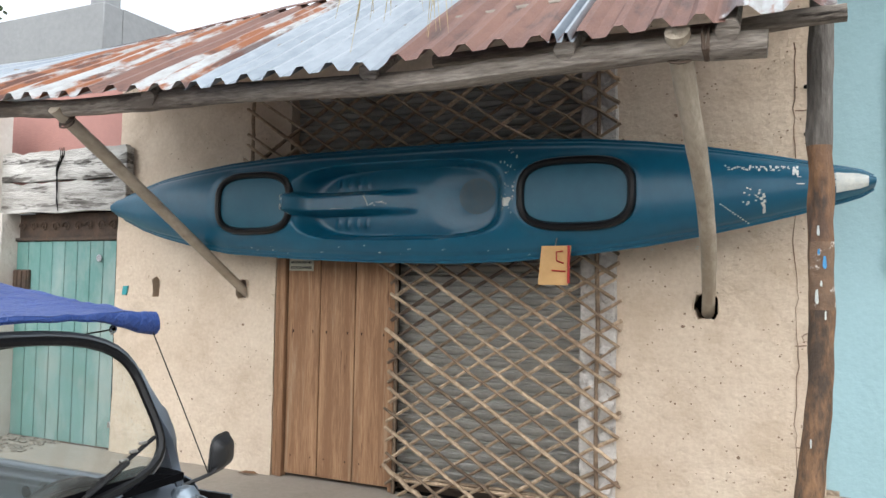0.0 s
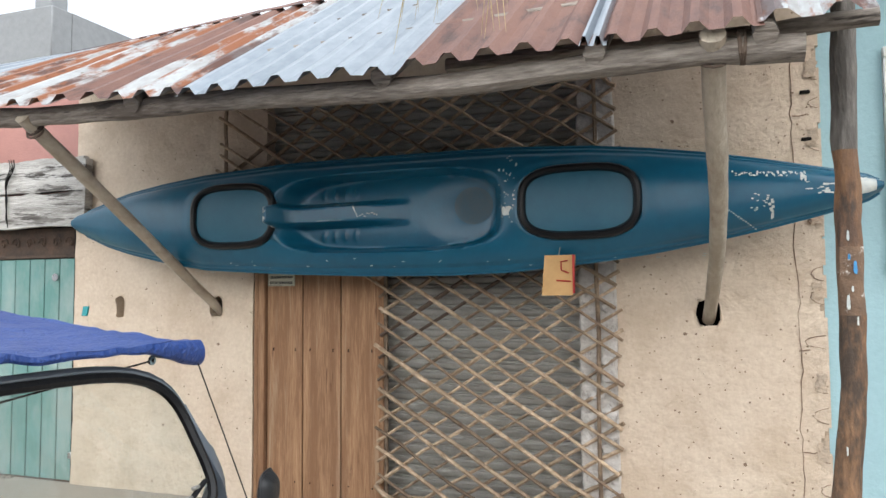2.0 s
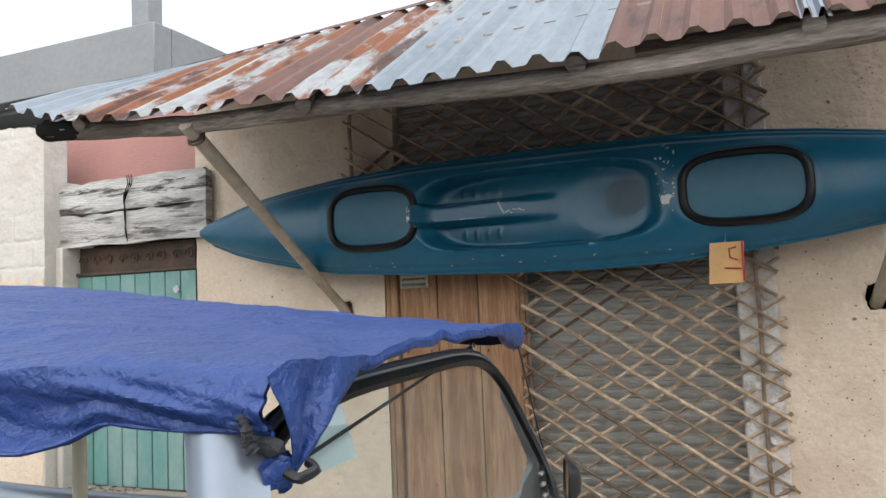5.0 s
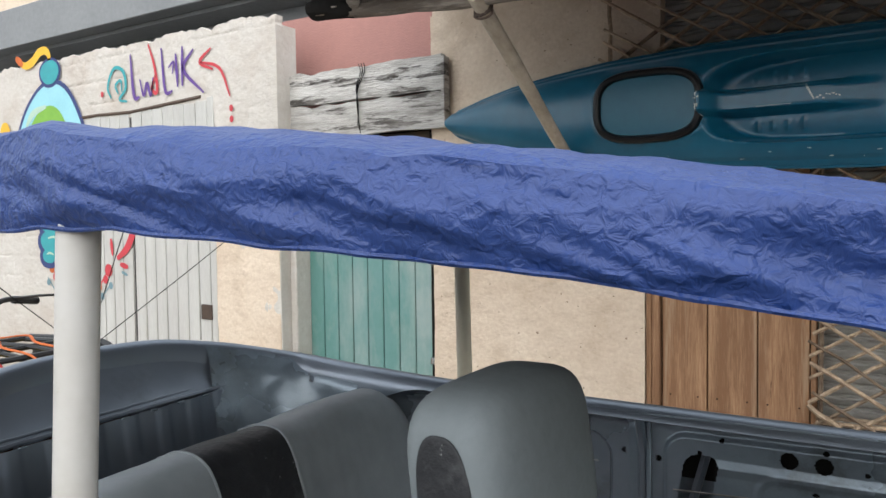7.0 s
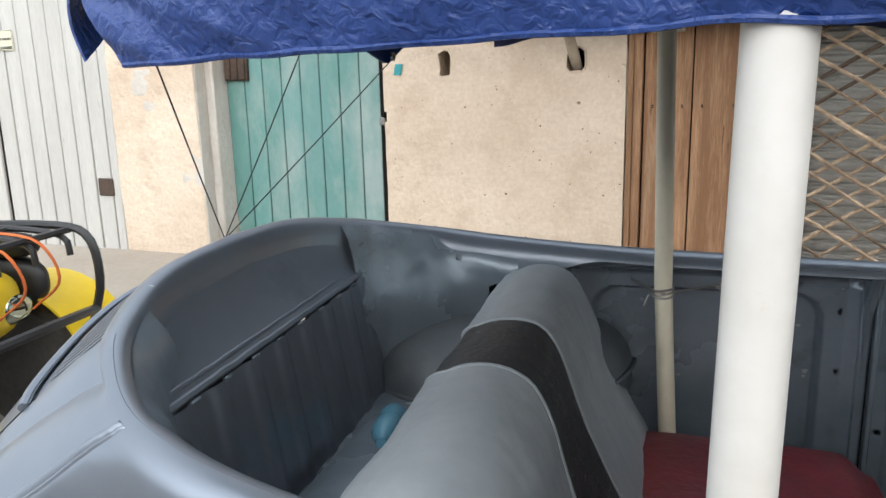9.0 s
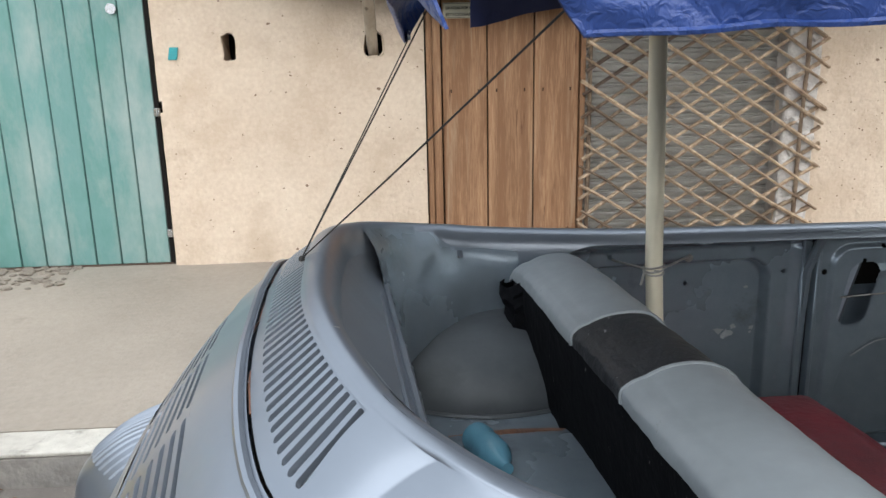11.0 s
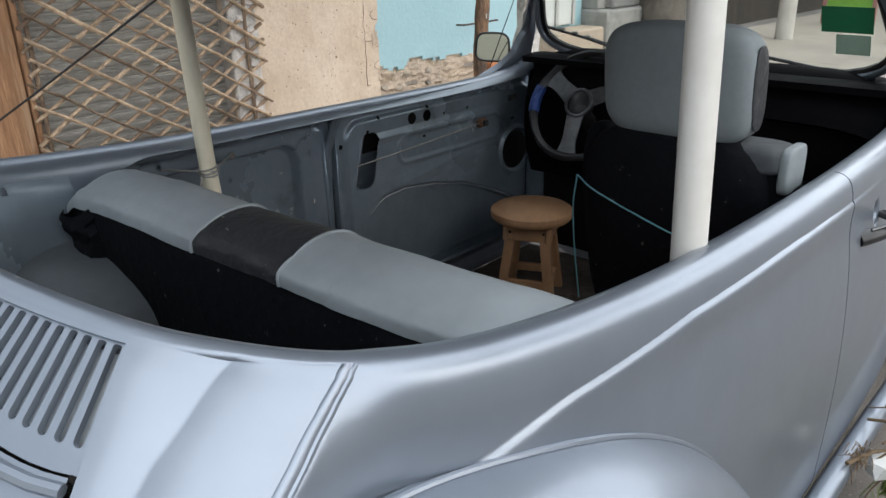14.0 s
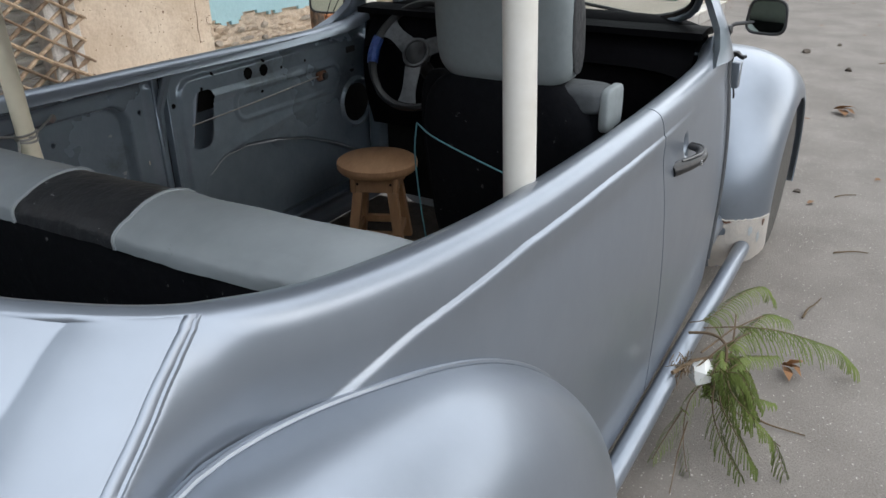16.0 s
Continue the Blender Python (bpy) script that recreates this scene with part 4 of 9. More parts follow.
def white_f(u, v):
    xx = -8.4 + u * 5.54
    zz = 0.05 + v * (white_top(xx) - 0.05)
    d = 0.006 * noise.noise((xx * 2, zz * 2, 3)) + 0.004 * noise.noise((xx * 8, zz * 8, 5))
    row = int(zz / 0.21)
    jx = (xx + 0.2 * (row % 2)) / 0.40
    e = min(abs(zz / 0.21 - round(zz / 0.21)) * 0.21, abs(jx - round(jx)) * 0.40)
    d -= 0.009 * ease(0.014, 0.0, e) * ease(-0.1, 0.15, noise.noise((xx * 1.3, zz * 1.7, 9)))
    return (xx, -0.230 - d, zz)


def white_keep(u, v):
    xx, zz = -8.4 + u * 5.54, 0.05 + v * 2.97
    return not (-6.04 < xx < -3.66 and zz < 2.36)


part("plaster", sheet(white_f, 420, 190, 0.078, white_keep), "white_wall", white)
part("peach_plaster", sheet(lambda u, v: (-3.62 + 0.75 * u, -0.2355 - 0.006 * noise.noise((u * 3, v * 5, 2)) - 0.003 * noise.noise((u * 9, v * 18, 6)), 0.06 + 1.95 * v), 40, 90, 0.004, lambda u, v: 0.06 + 1.95 * v < 1.80 + 0.14 * noise.noise((u * 4, 2, 2)) + 0.05 * noise.noise((u * 14, 5, 1))), "stucco", white, "peach plaster over the blocks")
part("wall_core", box(-8.4, -2.868, -0.15, 0.0, 0.0, 2.94), "white_wall", white)

gate = tagged(empty("door_2"), "white painted plank double gate, weathered, with rusty hinges", "gate", kind="structure")
rng = random.Random(31)
for leaf, (x0, x1, zt) in enumerate(((-6.05, -4.74, 2.40), (-4.70, -3.68, 2.42))):
    n = 9 if leaf == 0 else 7
    for k in range(n):
        a, c = x0 + (x1 - x0) * k / n, x0 + (x1 - x0) * (k + 1) / n
        part("gate_plank", box(a + 0.004, c - 0.004, -0.235 - rng.uniform(0, 0.006), -0.205, 0.14, zt - rng.uniform(0, 0.02), 0.005), "white_door", gate)
part("gate_post", box(-3.675, -3.60, -0.24, -0.2, 0.13, 2.44, 0.006), "white_door", gate)
part("gate_lintel", sweep([(-6.1, -0.225, 2.40), (-5.2, -0.235, 2.415), (-4.7, -0.235, 2.40), (-3.75, -0.23, 2.45)], 0.016, 6), "dark_stick", gate, "dark weathered top edge")
part("gate_gap", box(-4.745, -4.695, -0.215, -0.202, 0.14, 2.4), "dark", gate)
for zz in (0.55, 1.95):
    part("gate_hinge", box(-3.80, -3.66, -0.252, -0.236, zz, zz + 0.13, 0.006), "rusty_iron", gate, "rusty strap hinge")
SIGN_TEXT = ("GRACIAS POR NO", "ESTACIONARSE")


def sign_plate(x0, z0, w, h, y, mirror=False):
    s = tagged(empty("sign"), "small ivory plate with black capital lettering", "sign")
    part("plate", box(x0, x0 + w, y - 0.004, y, z0, z0 + h, 0.0015), "ivory", s)
    part("border", sweep([(x0 + 0.005, y - 0.0045, z0 + 0.005), (x0 + w - 0.005, y - 0.0045, z0 + 0.005), (x0 + w - 0.005, y - 0.0045, z0 + h - 0.005), (x0 + 0.005, y - 0.0045, z0 + h - 0.005)], 0.0014, 4, closed=True), "ink", s)
    for i, line in enumerate(SIGN_TEXT):
        cu = bpy.data.curves.new("lettering", "FONT")
        cu.body = line
        cu.align_x = "CENTER"
        cu.size = w / len(line) * 1.45
        cu.extrude = 0.0008
        cu.offset = 0.0008
        cu.materials.append(M["ink"])
        ob = new("lettering", cu)
        ob.parent = s
        ob.matrix_world = pose(x0 + w / 2, y - 0.0055, z0 + 0.013 + (1 - i) * h * 0.43, 90, 0, 0)
    return s


sign_plate(0.112, 1.572, 0.205, 0.088, 0.005)
sign_plate(-4.66, 1.62, 0.22, 0.15, -0.243)

# ---- grey flat-roofed building behind ----
gray = tagged(empty("concrete_building"), "grey plastered flat-roofed building behind the wall", "building", kind="structure")
part("parapet", box(-14, -2.40, 0.5, 0.72, 3.56, 4.03, 0.01), "concrete", gray)
part("side_wall", box(-2.62, -2.40, 0.72, 6.0, 2.0, 4.028, 0.0), "concrete", gray)
part("recess_wall", box(-14, -2.62, 1.1, 1.3, 1.0, 3.6), "concrete", gray)
part("slab_soffit", box(-14, -2.62, 0.72, 1.1, 3.52, 3.6), "concrete", gray)
part("roof_slab", box(-14, -2.62, 0.72, 6.0, 3.75, 3.85), "concrete", gray)
part("column_stub", box(-2.95, -2.75, 0.80, 1.0, 3.85, 4.62, 0.01), "concrete", gray)
for dx in (0.03, 0.1, 0.17):
    part("rebar", sweep([(-2.95 + dx, 0.86, 4.6), (-2.94 + dx, 0.86, 5.3)], 0.008, 6), "rusty_iron", gray, "rusty reinforcement bar")
far = thing("far_house", box(-18, -9.6, 1.8, 6, 0, 5.35, 0.0), "stucco", "tall cream house further down the street", "house", kind="structure")

# ---- unseen wall added across the street, behind the camera, for bounce and reflections ----
thing("wall_opposite", box(-30, 40, -15.4, -15.0, 0, 3.0), "kerb", "unseen plain wall added across the street", "wall", kind="structure")

# ---- roller shutter and plank door in the opening ----
shutter = tagged(empty("roller_shutter"), "closed grey steel roller shutter with narrow slats", "shutter")


def slat_mesh():
    prof = [(0.006, 0.0), (-0.008, 0.004), (-0.015, 0.016), (-0.015, 0.034), (-0.006, 0.043), (-0.004, 0.047), (-0.010, 0.050), (-0.010, 0.058), (0.006, 0.062), (0.006, 0.066)]
    b = bmesh.new()
    rows = [[b.verts.new((xx, 0.115 + y, z)) for y, z in prof] for xx in (0.08, 2.2)]
    for k in range(len(prof) - 1):
        b.faces.new((rows[0][k], rows[1][k], rows[1][k + 1], rows[0][k + 1]))
    return b


first = part("slat", slat_mesh(), "shutter", shutter)
first.location.z = 0.19
for k in range(1, 41):
    s = new("slat", first.data)
    s.parent = shutter
    s.location.z = 0.19 + k * 0.066
# Near-black plate stands in for shade behind the slats.
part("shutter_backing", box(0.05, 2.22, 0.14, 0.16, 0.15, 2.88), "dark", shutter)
part("bottom_bar", box(0.95, 2.2, 0.09, 0.13, 0.155, 0.2, 0.006), "dark_stick", shutter)
# The shadow under the bottom bar is built as a near-black box.
part("threshold_shadow", box(0.95, 2.2, 0.05, 0.14, 0.10, 0.152), "dark", shutter)
part("door_head", box(0.10, 0.94, 0.05, 0.11, 2.18, 2.24, 0.004), "plank", shutter)

pdoor = tagged(empty("door_3"), "closed door of three wide reddish pine planks", "door", kind="structure")
edges = [0.10, 0.372, 0.652, 0.928]
for k in range(3):
    part("plank", box(edges[k] + 0.004, edges[k + 1] - 0.004, 0.012, 0.045, 0.175, 2.18, 0.003), "plank", pdoor)
part("frame_plank", box(0.045, 0.094, -0.012, 0.05, 0.15, 2.24, 0.004), "plank", pdoor)
part("outer_frame", box(0.008, 0.043, -0.006, 0.06, 0.15, 2.24, 0.006), "plank", pdoor)
part("meeting_strip", box(0.932, 0.962, -0.005, 0.05, 0.15, 2.24, 0.003), "plank", pdoor)
# Near-black plate puts shade into the joints between planks.
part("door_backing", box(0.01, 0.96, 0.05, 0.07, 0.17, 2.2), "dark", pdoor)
for zz in (1.15, 1.16, 0.30):
    for k in range(3):
        for fx in (0.2, 0.8):
            xx = edges[k] + (edges[k + 1] - edges[k]) * fx
            part("nail", lathe([(0.005, 0.0), (0.005, -0.002)], 6, axis="y", at=(xx, 0.012, zz)), "dark", pdoor)

# ---- cane lattice ----
lattice = tagged(empty("lattice"), "weathered cane lattice nailed in diagonals before the shutter", "lattice")
rng = random.Random(77)


def in_lattice(x, z):
    if 0.955 < x < 2.40 and 0.16 < z < 2.78:
        return True
    return -0.24 < x <= 0.956 and 2.22 < z < 2.78


def stick_run(sign, c, y):
    t = 0.63 + rng.uniform(-0.016, 0.016)
    c += rng.uniform(-0.012, 0.012)
    pts = []
    for i in range(300):
        xx = -0.3 + i * 0.0095
        zz = c - sign * t * (xx - 1.0)
        if in_lattice(xx, zz):
            pts.append((xx, zz))
    if len(pts) < 6:
        return
    a, b = pts[0], pts[-1]
    ea, eb = rng.uniform(0.0, 0.05), rng.uniform(0.0, 0.06)
    d = Vector((b[0] - a[0], 0, b[1] - a[1])).normalized()
    p0 = Vector((a[0], y, a[1])) - d * ea
    p1 = Vector((b[0], y, b[1])) + d * eb
    n = 6
    line = []
    for k in range(n):
        f = k / (n - 1)
        p = p0.lerp(p1, f)
        line.append(p + Vector((0, rng.uniform(-0.004, 0.004), rng.uniform(-0.014, 0.014))))
    r0 = rng.uniform(0.0125, 0.0195)
    dark = (sign < 0 and abs(c - 1.20) < 0.10)
    part("stick", sweep(line, [r0 * rng.uniform(0.9, 1.1) for _ in range(n)], 6, flat=0.7), "dark_stick" if dark else ("stick" if rng.random() < 0.6 else "stick_back"), lattice)


for k in range(31):
    stick_run(1, 0.02 + k * 0.127 * 1.0, -0.052)
    stick_run(-1, -0.75 + k * 0.127 * 1.0, -0.030)
for (x0, z0, z1, y) in ((0.985, 0.15, 2.25, -0.018), (2.30, 0.15, 2.8, -0.045), (-0.2, 2.2, 2.8, -0.045)):
    pts = [(x0 + rng.uniform(-0.006, 0.006), y, z0 + (z1 - z0) * k / 7) for k in range(8)]
    part("upright", sweep(pts, 0.013, 6, wobble=0.3), "stick_back", lattice)
for (z0, x0, x1) in ((0.27, 0.96, 2.4), (0.245, 0.96, 2.4), (2.24, -0.2, 2.4)):
    part("rail", sweep([(x0 + (x1 - x0) * k / 6, -0.012, z0 + rng.uniform(-0.006, 0.006)) for k in range(7)], 0.012, 6), "stick", lattice)

# ---- lean-to roof: beam, braces, rafters, sheets ----
BEAM_Y = -1.55
roof = tagged(empty("lean_to_roof"), "lean-to roof of rusted and galvanised corrugated sheets on log rafters", "roof")


def roof_z(x, y):
    low = float(np.interp(x, [-1.45, -1.36, -1.0, -0.6, -0.3, 0.05, 0.4, 0.7, 1.0, 3.4], [2.65, 2.61, 2.505, 2.46, 2.43, 2.415, 2.41, 2.398, 2.387, 2.385]))
    top = 3.375 + 0.055 * x
    return low + (top - low) * (y + 1.68) / 1.60


def corrugated(x0, x1, seed, y0=-1.70, y1=-0.08, lift=0.0):
    pitch, n = 0.150, max(2, int(round((x1 - x0) / 0.150)))
    prof = []
    for k in range(n):
        prof += [(k / n, 0.0), ((k + 0.10) / n, 0.0), ((k + 0.30) / n, 1.0), ((k + 0.52) / n, 1.0), ((k + 0.74) / n, 0.0)]
    prof.append((1.0, 0.0))
    b = bmesh.new()
    rows = []
    for j in range(9):
        v = j / 8
        row = []
        for u, h in prof:
            xx = x0 + u * (x1 - x0)
            yy = y0 + v * (y1 - y0) + 0.015 * noise.noise((xx * 3, seed, 0)) * (1 - v)
            sk = -0.10 * ease(0.9, -1.6, xx) * v
            zz = roof_z(xx, yy) + 0.036 * h + lift + 0.012 * noise.noise((xx * 1.5, yy * 2, seed)) - (0.02 * noise.noise((xx * 4, seed, 5)) if j == 0 else 0)
            row.append(b.verts.new((xx + sk, yy, zz)))
        rows.append(row)
    for j in range(8):
        for i in range(len(prof) - 1):
            b.faces.new((rows[j][i], rows[j][i + 1], rows[j + 1][i + 1], rows[j + 1][i]))
    return b


for i, (x0, x1, m, dy, lift) in enumerate(((-1.40, -1.02, "galv", 0.0, 0.0), (-1.04, -0.55, "galv_rust", -0.02, 0.006), (-0.57, 0.02, "galv_rust", 0.0, 0.0), (0.0, 0.36, "rust", 0.01, 0.006),
                                           (0.34, 0.78, "galv_rust", 0.02, 0.0), (0.76, 1.80, "galv", -0.02, 0.007), (1.78, 2.54, "rust", 0.03, 0.0), (2.50, 2.60, "galv", 0.02, 0.009),
                                           (2.56, 3.12, "rust", 0.04, 0.004), (3.10, 3.46, "galv_rust", 0.05, 0.010))):
    part("roof_sheet", corrugated(x0, x1, i * 3.1, -1.70 + dy, -0.08, lift), m, roof, smooth=False)
part("ridge_pole", sweep([(-1.72 + 0.56 * k, -0.09, roof_z(-1.72 + 0.56 * k, -0.08) - 0.03) for k in range(10)], 0.03, 7, wobble=0.2), "dark_stick", roof)
part("ridge_strip", sheet(lambda u, v: (-1.70 + 5.0 * u, -0.16 + 0.12 * v, roof_z(-1.70 + 5.0 * u, -0.16 + 0.12 * v) + 0.045 + 0.006 * noise.noise((u * 30, v, 1))), 60, 2, 0.004), "rust", roof, "rusted capping strip")
for xx in (-0.95, 0.42, 1.70, 2.55, 3.12):
    pts = [(xx + 0.02 * noise.noise((xx, k, 0)), -1.62 + k * 0.27, roof_z(xx, -1.62 + k * 0.27) - 0.048) for k in range(6)]
    part("rafter", sweep(pts, 0.042, 8, wobble=0.25), "beam", roof)
for yy in (-1.15, -0.7):
    part("batten", sweep([(-1.4 + 0.66 * k, yy, roof_z(-1.4 + 0.66 * k, yy) - 0.012) for k in range(8)], 0.02, 6, wobble=0.3), "beam", roof)
bp = [(-1.27, 2.505), (-1.0, 2.475), (-0.75, 2.45), (-0.3, 2.415), (0.2, 2.40), (0.5, 2.395), (0.9, 2.39), (1.4, 2.365), (1.9, 2.35), (2.4, 2.36), (2.9, 2.365), (3.25, 2.345)]
part("eave_beam", sweep(spline([(a, BEAM_Y, c - 0.005) for a, c in bp], 44), [0.048 + 0.009 * noise.noise((k * 0.5, 3, 1)) for k in range(44)], 10, wobble=0.12), "beam", roof, "long crooked grey log")
part("rotten_end", sweep(spline([(-1.285, BEAM_Y - 0.004, 2.503), (-1.12, BEAM_Y - 0.004, 2.486), (-0.98, BEAM_Y - 0.003, 2.470)], 14), [0.054, 0.058, 0.055, 0.056, 0.054, 0.055, 0.053, 0.052, 0.052, 0.051, 0.051, 0.050, 0.049, 0.047], 12, wobble=0.5), "dark", roof, "blackened rotten beam end")
part("second_pole", sweep(spline([(1.9, -1.40, 2.47), (2.5, -1.41, 2.46), (3.0, -1.40, 2.455), (3.50, -1.40, 2.47)], 20), 0.033, 9, wobble=0.25), "beam", roof, "thin grey pole under the sheets")
part("wire_wrap", sweep([(3.05 + 0.012 * math.sin(k * 0.5), BEAM_Y + 0.056 * math.cos(k * 0.9), 2.36 + 0.06 * math.sin(k * 0.9)) for k in range(30)], 0.004, 5), "dark_stick", roof, "rusty binding wire")

for nm, foot, top, m, r in (("left", (-0.303, 0.10, 1.38), (-0.273, -1.60, 2.40), "log", 0.034), ("right", (2.885, 0.10, 1.36), (2.98, -1.61, 2.405), "log", 0.039)):
    a, b = Vector(foot), Vector(top)
    pts = []
    for k in range(22):
        f = k / 21
        p = a.lerp(b, f)
        p += Vector((0.028 * math.sin(f * 4.2) * (1 if nm == "right" else -0.4), 0, 0.018 * math.sin(f * 3.1)))
        pts.append(p)
    br = tagged(empty("brace_pole"), "peeled log brace between wall socket and eave beam", "brace", group="roof braces")
    part("pole", sweep(pts, [r * (0.9 + 0.25 * k / 21) for k in range(22)], 12, wobble=0.10), m, br)
    for j in range(3):
        c = pts[20] + Vector((0, 0, 0.012 - 0.016 * j))
        ring = [c + 1.18 * r * 1.15 * Vector((math.cos(q), 0.55 * math.sin(q), 0.84 * math.sin(q) + 0.2 * math.cos(q + j))) for q in [i * math.pi / 6 for i in range(12)]]
        part("binding", sweep(ring, 0.006, 5, closed=True), "dark_stick", br, "dark wire binding")
for hx, hz, rx, rz in HOLES:
    rim_pts = [(hx + rx * math.copysign(abs(math.cos(q)) ** 0.6, math.cos(q)) * (1 + 0.22 * noise.noise((q * 1.7, hx, 1))), 0.004, hz + rz * math.copysign(abs(math.sin(q)) ** 0.6, math.sin(q)) * (1 + 0.22 * noise.noise((q * 1.7, hz, 5)))) for q in [2 * math.pi * k / 28 for k in range(28)]]
    part("hole_rim", sweep(rim_pts, 0.008, 6, closed=True, wobble=1.2), "stucco", wall, "crumbled plaster edge")
    # Near-black disc puts shade at the bottom of each socket.
    thing("wall_socket", lathe([(rx * 0.9, 0.25), (rx * 0.9, 0.255)], 12, axis="y", at=(hx, 0, hz)), "dark", "dark socket left in the stucco wall", "hole", kind="structure")

pts = spline([(3.43, -1.12, 0.10), (3.37, -1.13, 0.6), (3.415, -1.12, 1.1), (3.42, -1.115, 1.7), (3.425, -1.12, 2.3), (3.43, -1.12, 3.4)], 60)
post = tagged(empty("post"), "rough brown log post with patches of white and blue paint", "post")
rads = [0.048 - 0.005 * k / 59 for k in range(60)]
for k0, k1, m, lab in ((0, 31, "post", "dark bark-covered wood"), (30, 36, "post_paint", "wood with flaking white paint"), (35, 44, "post_orange", "stripped orange-brown wood"), (43, 60, "post_grey", "grey weathered wood")):
    part("log", sweep(pts[k0:k1], [r * (1 + 0.14 * noise.noise(((k0 + i) * 0.3, 1, 4))) for i, r in enumerate(rads[k0:k1])], 16, wobble=0.30), m, post, lab)
for dx, zz, w, h, m, lab in ((0.012, 1.60, 0.014, 0.045, "blue_flake", "flake of blue paint"), (-0.008, 1.64, 0.010, 0.02, "blue_flake", "flake of blue paint"), (-0.016, 1.47, 0.012, 0.05, "scrape", "flake of white paint"), (0.0, 1.52, 0.008, 0.02, "scrape", "flake of white paint"),
                             (0.014, 1.40, 0.006, 0.03, "scrape", "flake of white paint"), (-0.01, 1.72, 0.010, 0.035, "scrape", "flake of white paint"), (-0.02, 0.92, 0.007, 0.03, "scrape", "flake of white paint")):
    k = min(range(60), key=lambda q: abs(pts[q][2] - zz))
    cx, cy, r = pts[k][0], pts[k][1], rads[k] * 1.10
    part("paint_flake", sheet(lambda u, v: (cx + dx + w * (u - 0.5) * (0.7 + 0.6 * noise.noise((v * 6, zz, 1))), cy - math.sqrt(max(0, r * r - (dx + w * (u - 0.5)) ** 2)) - 0.004, zz + h * (v - 0.5) * (1 + 0.5 * noise.noise((u * 5, zz, 4)))), 6, 10, 0.002), m, post, lab)

# ---- kayak hung on the wall ----
kayak = tagged(empty("kayak"), "faded teal plastic two-hatch kayak with scraped ends, hung on the wall", "kayak")
KO = [(-1.20, 0.045, 2.012), (-1.17, 0.075, 2.012), (-0.95, 0.145, 2.0), (-0.74, 0.195, 1.994), (-0.43, 0.252, 1.984), (-0.115, 0.296, 1.977), (0.47, 0.330, 1.976), (1.02, 0.341, 1.968), (1.54, 0.343, 1.966),
      (1.87, 0.336, 1.970), (2.33, 0.302, 1.979), (2.63, 0.265, 1.982), (2.91, 0.218, 1.985), (3.19, 0.160, 1.986), (3.42, 0.106, 1.988), (3.60, 0.06, 1.992), (3.66, 0.025, 1.995)]
KX = [k[0] for k in KO]


def kay(x):
    return float(np.interp(x, KX, [k[1] for k in KO])), float(np.interp(x, KX, [k[2] for k in KO]))


def rbox(x, z, cx, cz, a, b, p=3.0):
    return (abs((x - cx) / a) ** p + abs((z - cz) / b) ** p) ** (1 / p)


HATCH = ((0.16, 1.995, 0.30, 0.19), (2.275, 1.985, 0.315, 0.185))


def deck_y(x, z):
    h, c = kay(x)
    s = min(1, abs(z - c) / h)
    y = -0.455 + 0.10 * s ** 3.2 - 0.03 * (x > 2.7) * (x - 2.7) + 0.06 * ease(-0.6, -1.2, x)
    d = rbox(x, z, 1.16, 1.985, 0.72, 0.235, 4.0)            # cockpit tub
    if d < 1.0:
        y += 0.115 * ease(1.0, 0.86, d) + 0.055 * ease(1.0, 0.80, d) * ease(1.15, 0.6, x)
        if x < 1.28:                                             # ridge between the leg wells
            y -= (0.075 + 0.05 * ease(1.15, 0.6, x)) * ease(0.080, 0.040, abs(z - 1.985)) * ease(1.34, 0.95, x)
            for q in (-1, 1):                                    # foot rests
                for r in range(4):
                    e = math.hypot((x - 0.70 - r * 0.075 - 0.10 * abs(z - 1.985 - q * 0.13)) / 0.016, (z - 1.985 - q * 0.13) / 0.05)
                    y -= 0.018 * max(0, 1 - e)
        else:
            e = math.hypot((x - 1.62) / 0.27, (z - 1.985) / 0.20)
            y += 0.03 * max(0, 1 - e)
    for cx, cz, a, b in HATCH:
        d = rbox(x, z, cx, cz, a, b, 3.2)
        y += 0.020 * ease(1.03, 0.93, d) - 0.012 * ease(1.3, 1.05, d) * ease(0.9, 1.05, d)
    e = abs(s - 0.90)
    y += 0.012 * max(0, 1 - e / 0.04)
    return y


def deck(u, v):
    xx = -1.20 + u * 4.86
    h, c = kay(xx)
    zz = c - h + 2 * h * v
    return (xx, deck_y(xx, zz), zz)


def hull(u, v):
    xx = -1.20 + u * 4.86
    h, c = kay(xx)
    a = math.pi * v
    d = 0.24 * (h / 0.343) ** 0.7
    return (xx, -0.355 + (0.06 * ease(-0.6, -1.2, xx)) - 0.03 * (xx > 2.7) * (xx - 2.7) + d * math.sin(a) ** 0.7, c - h * math.cos(a))


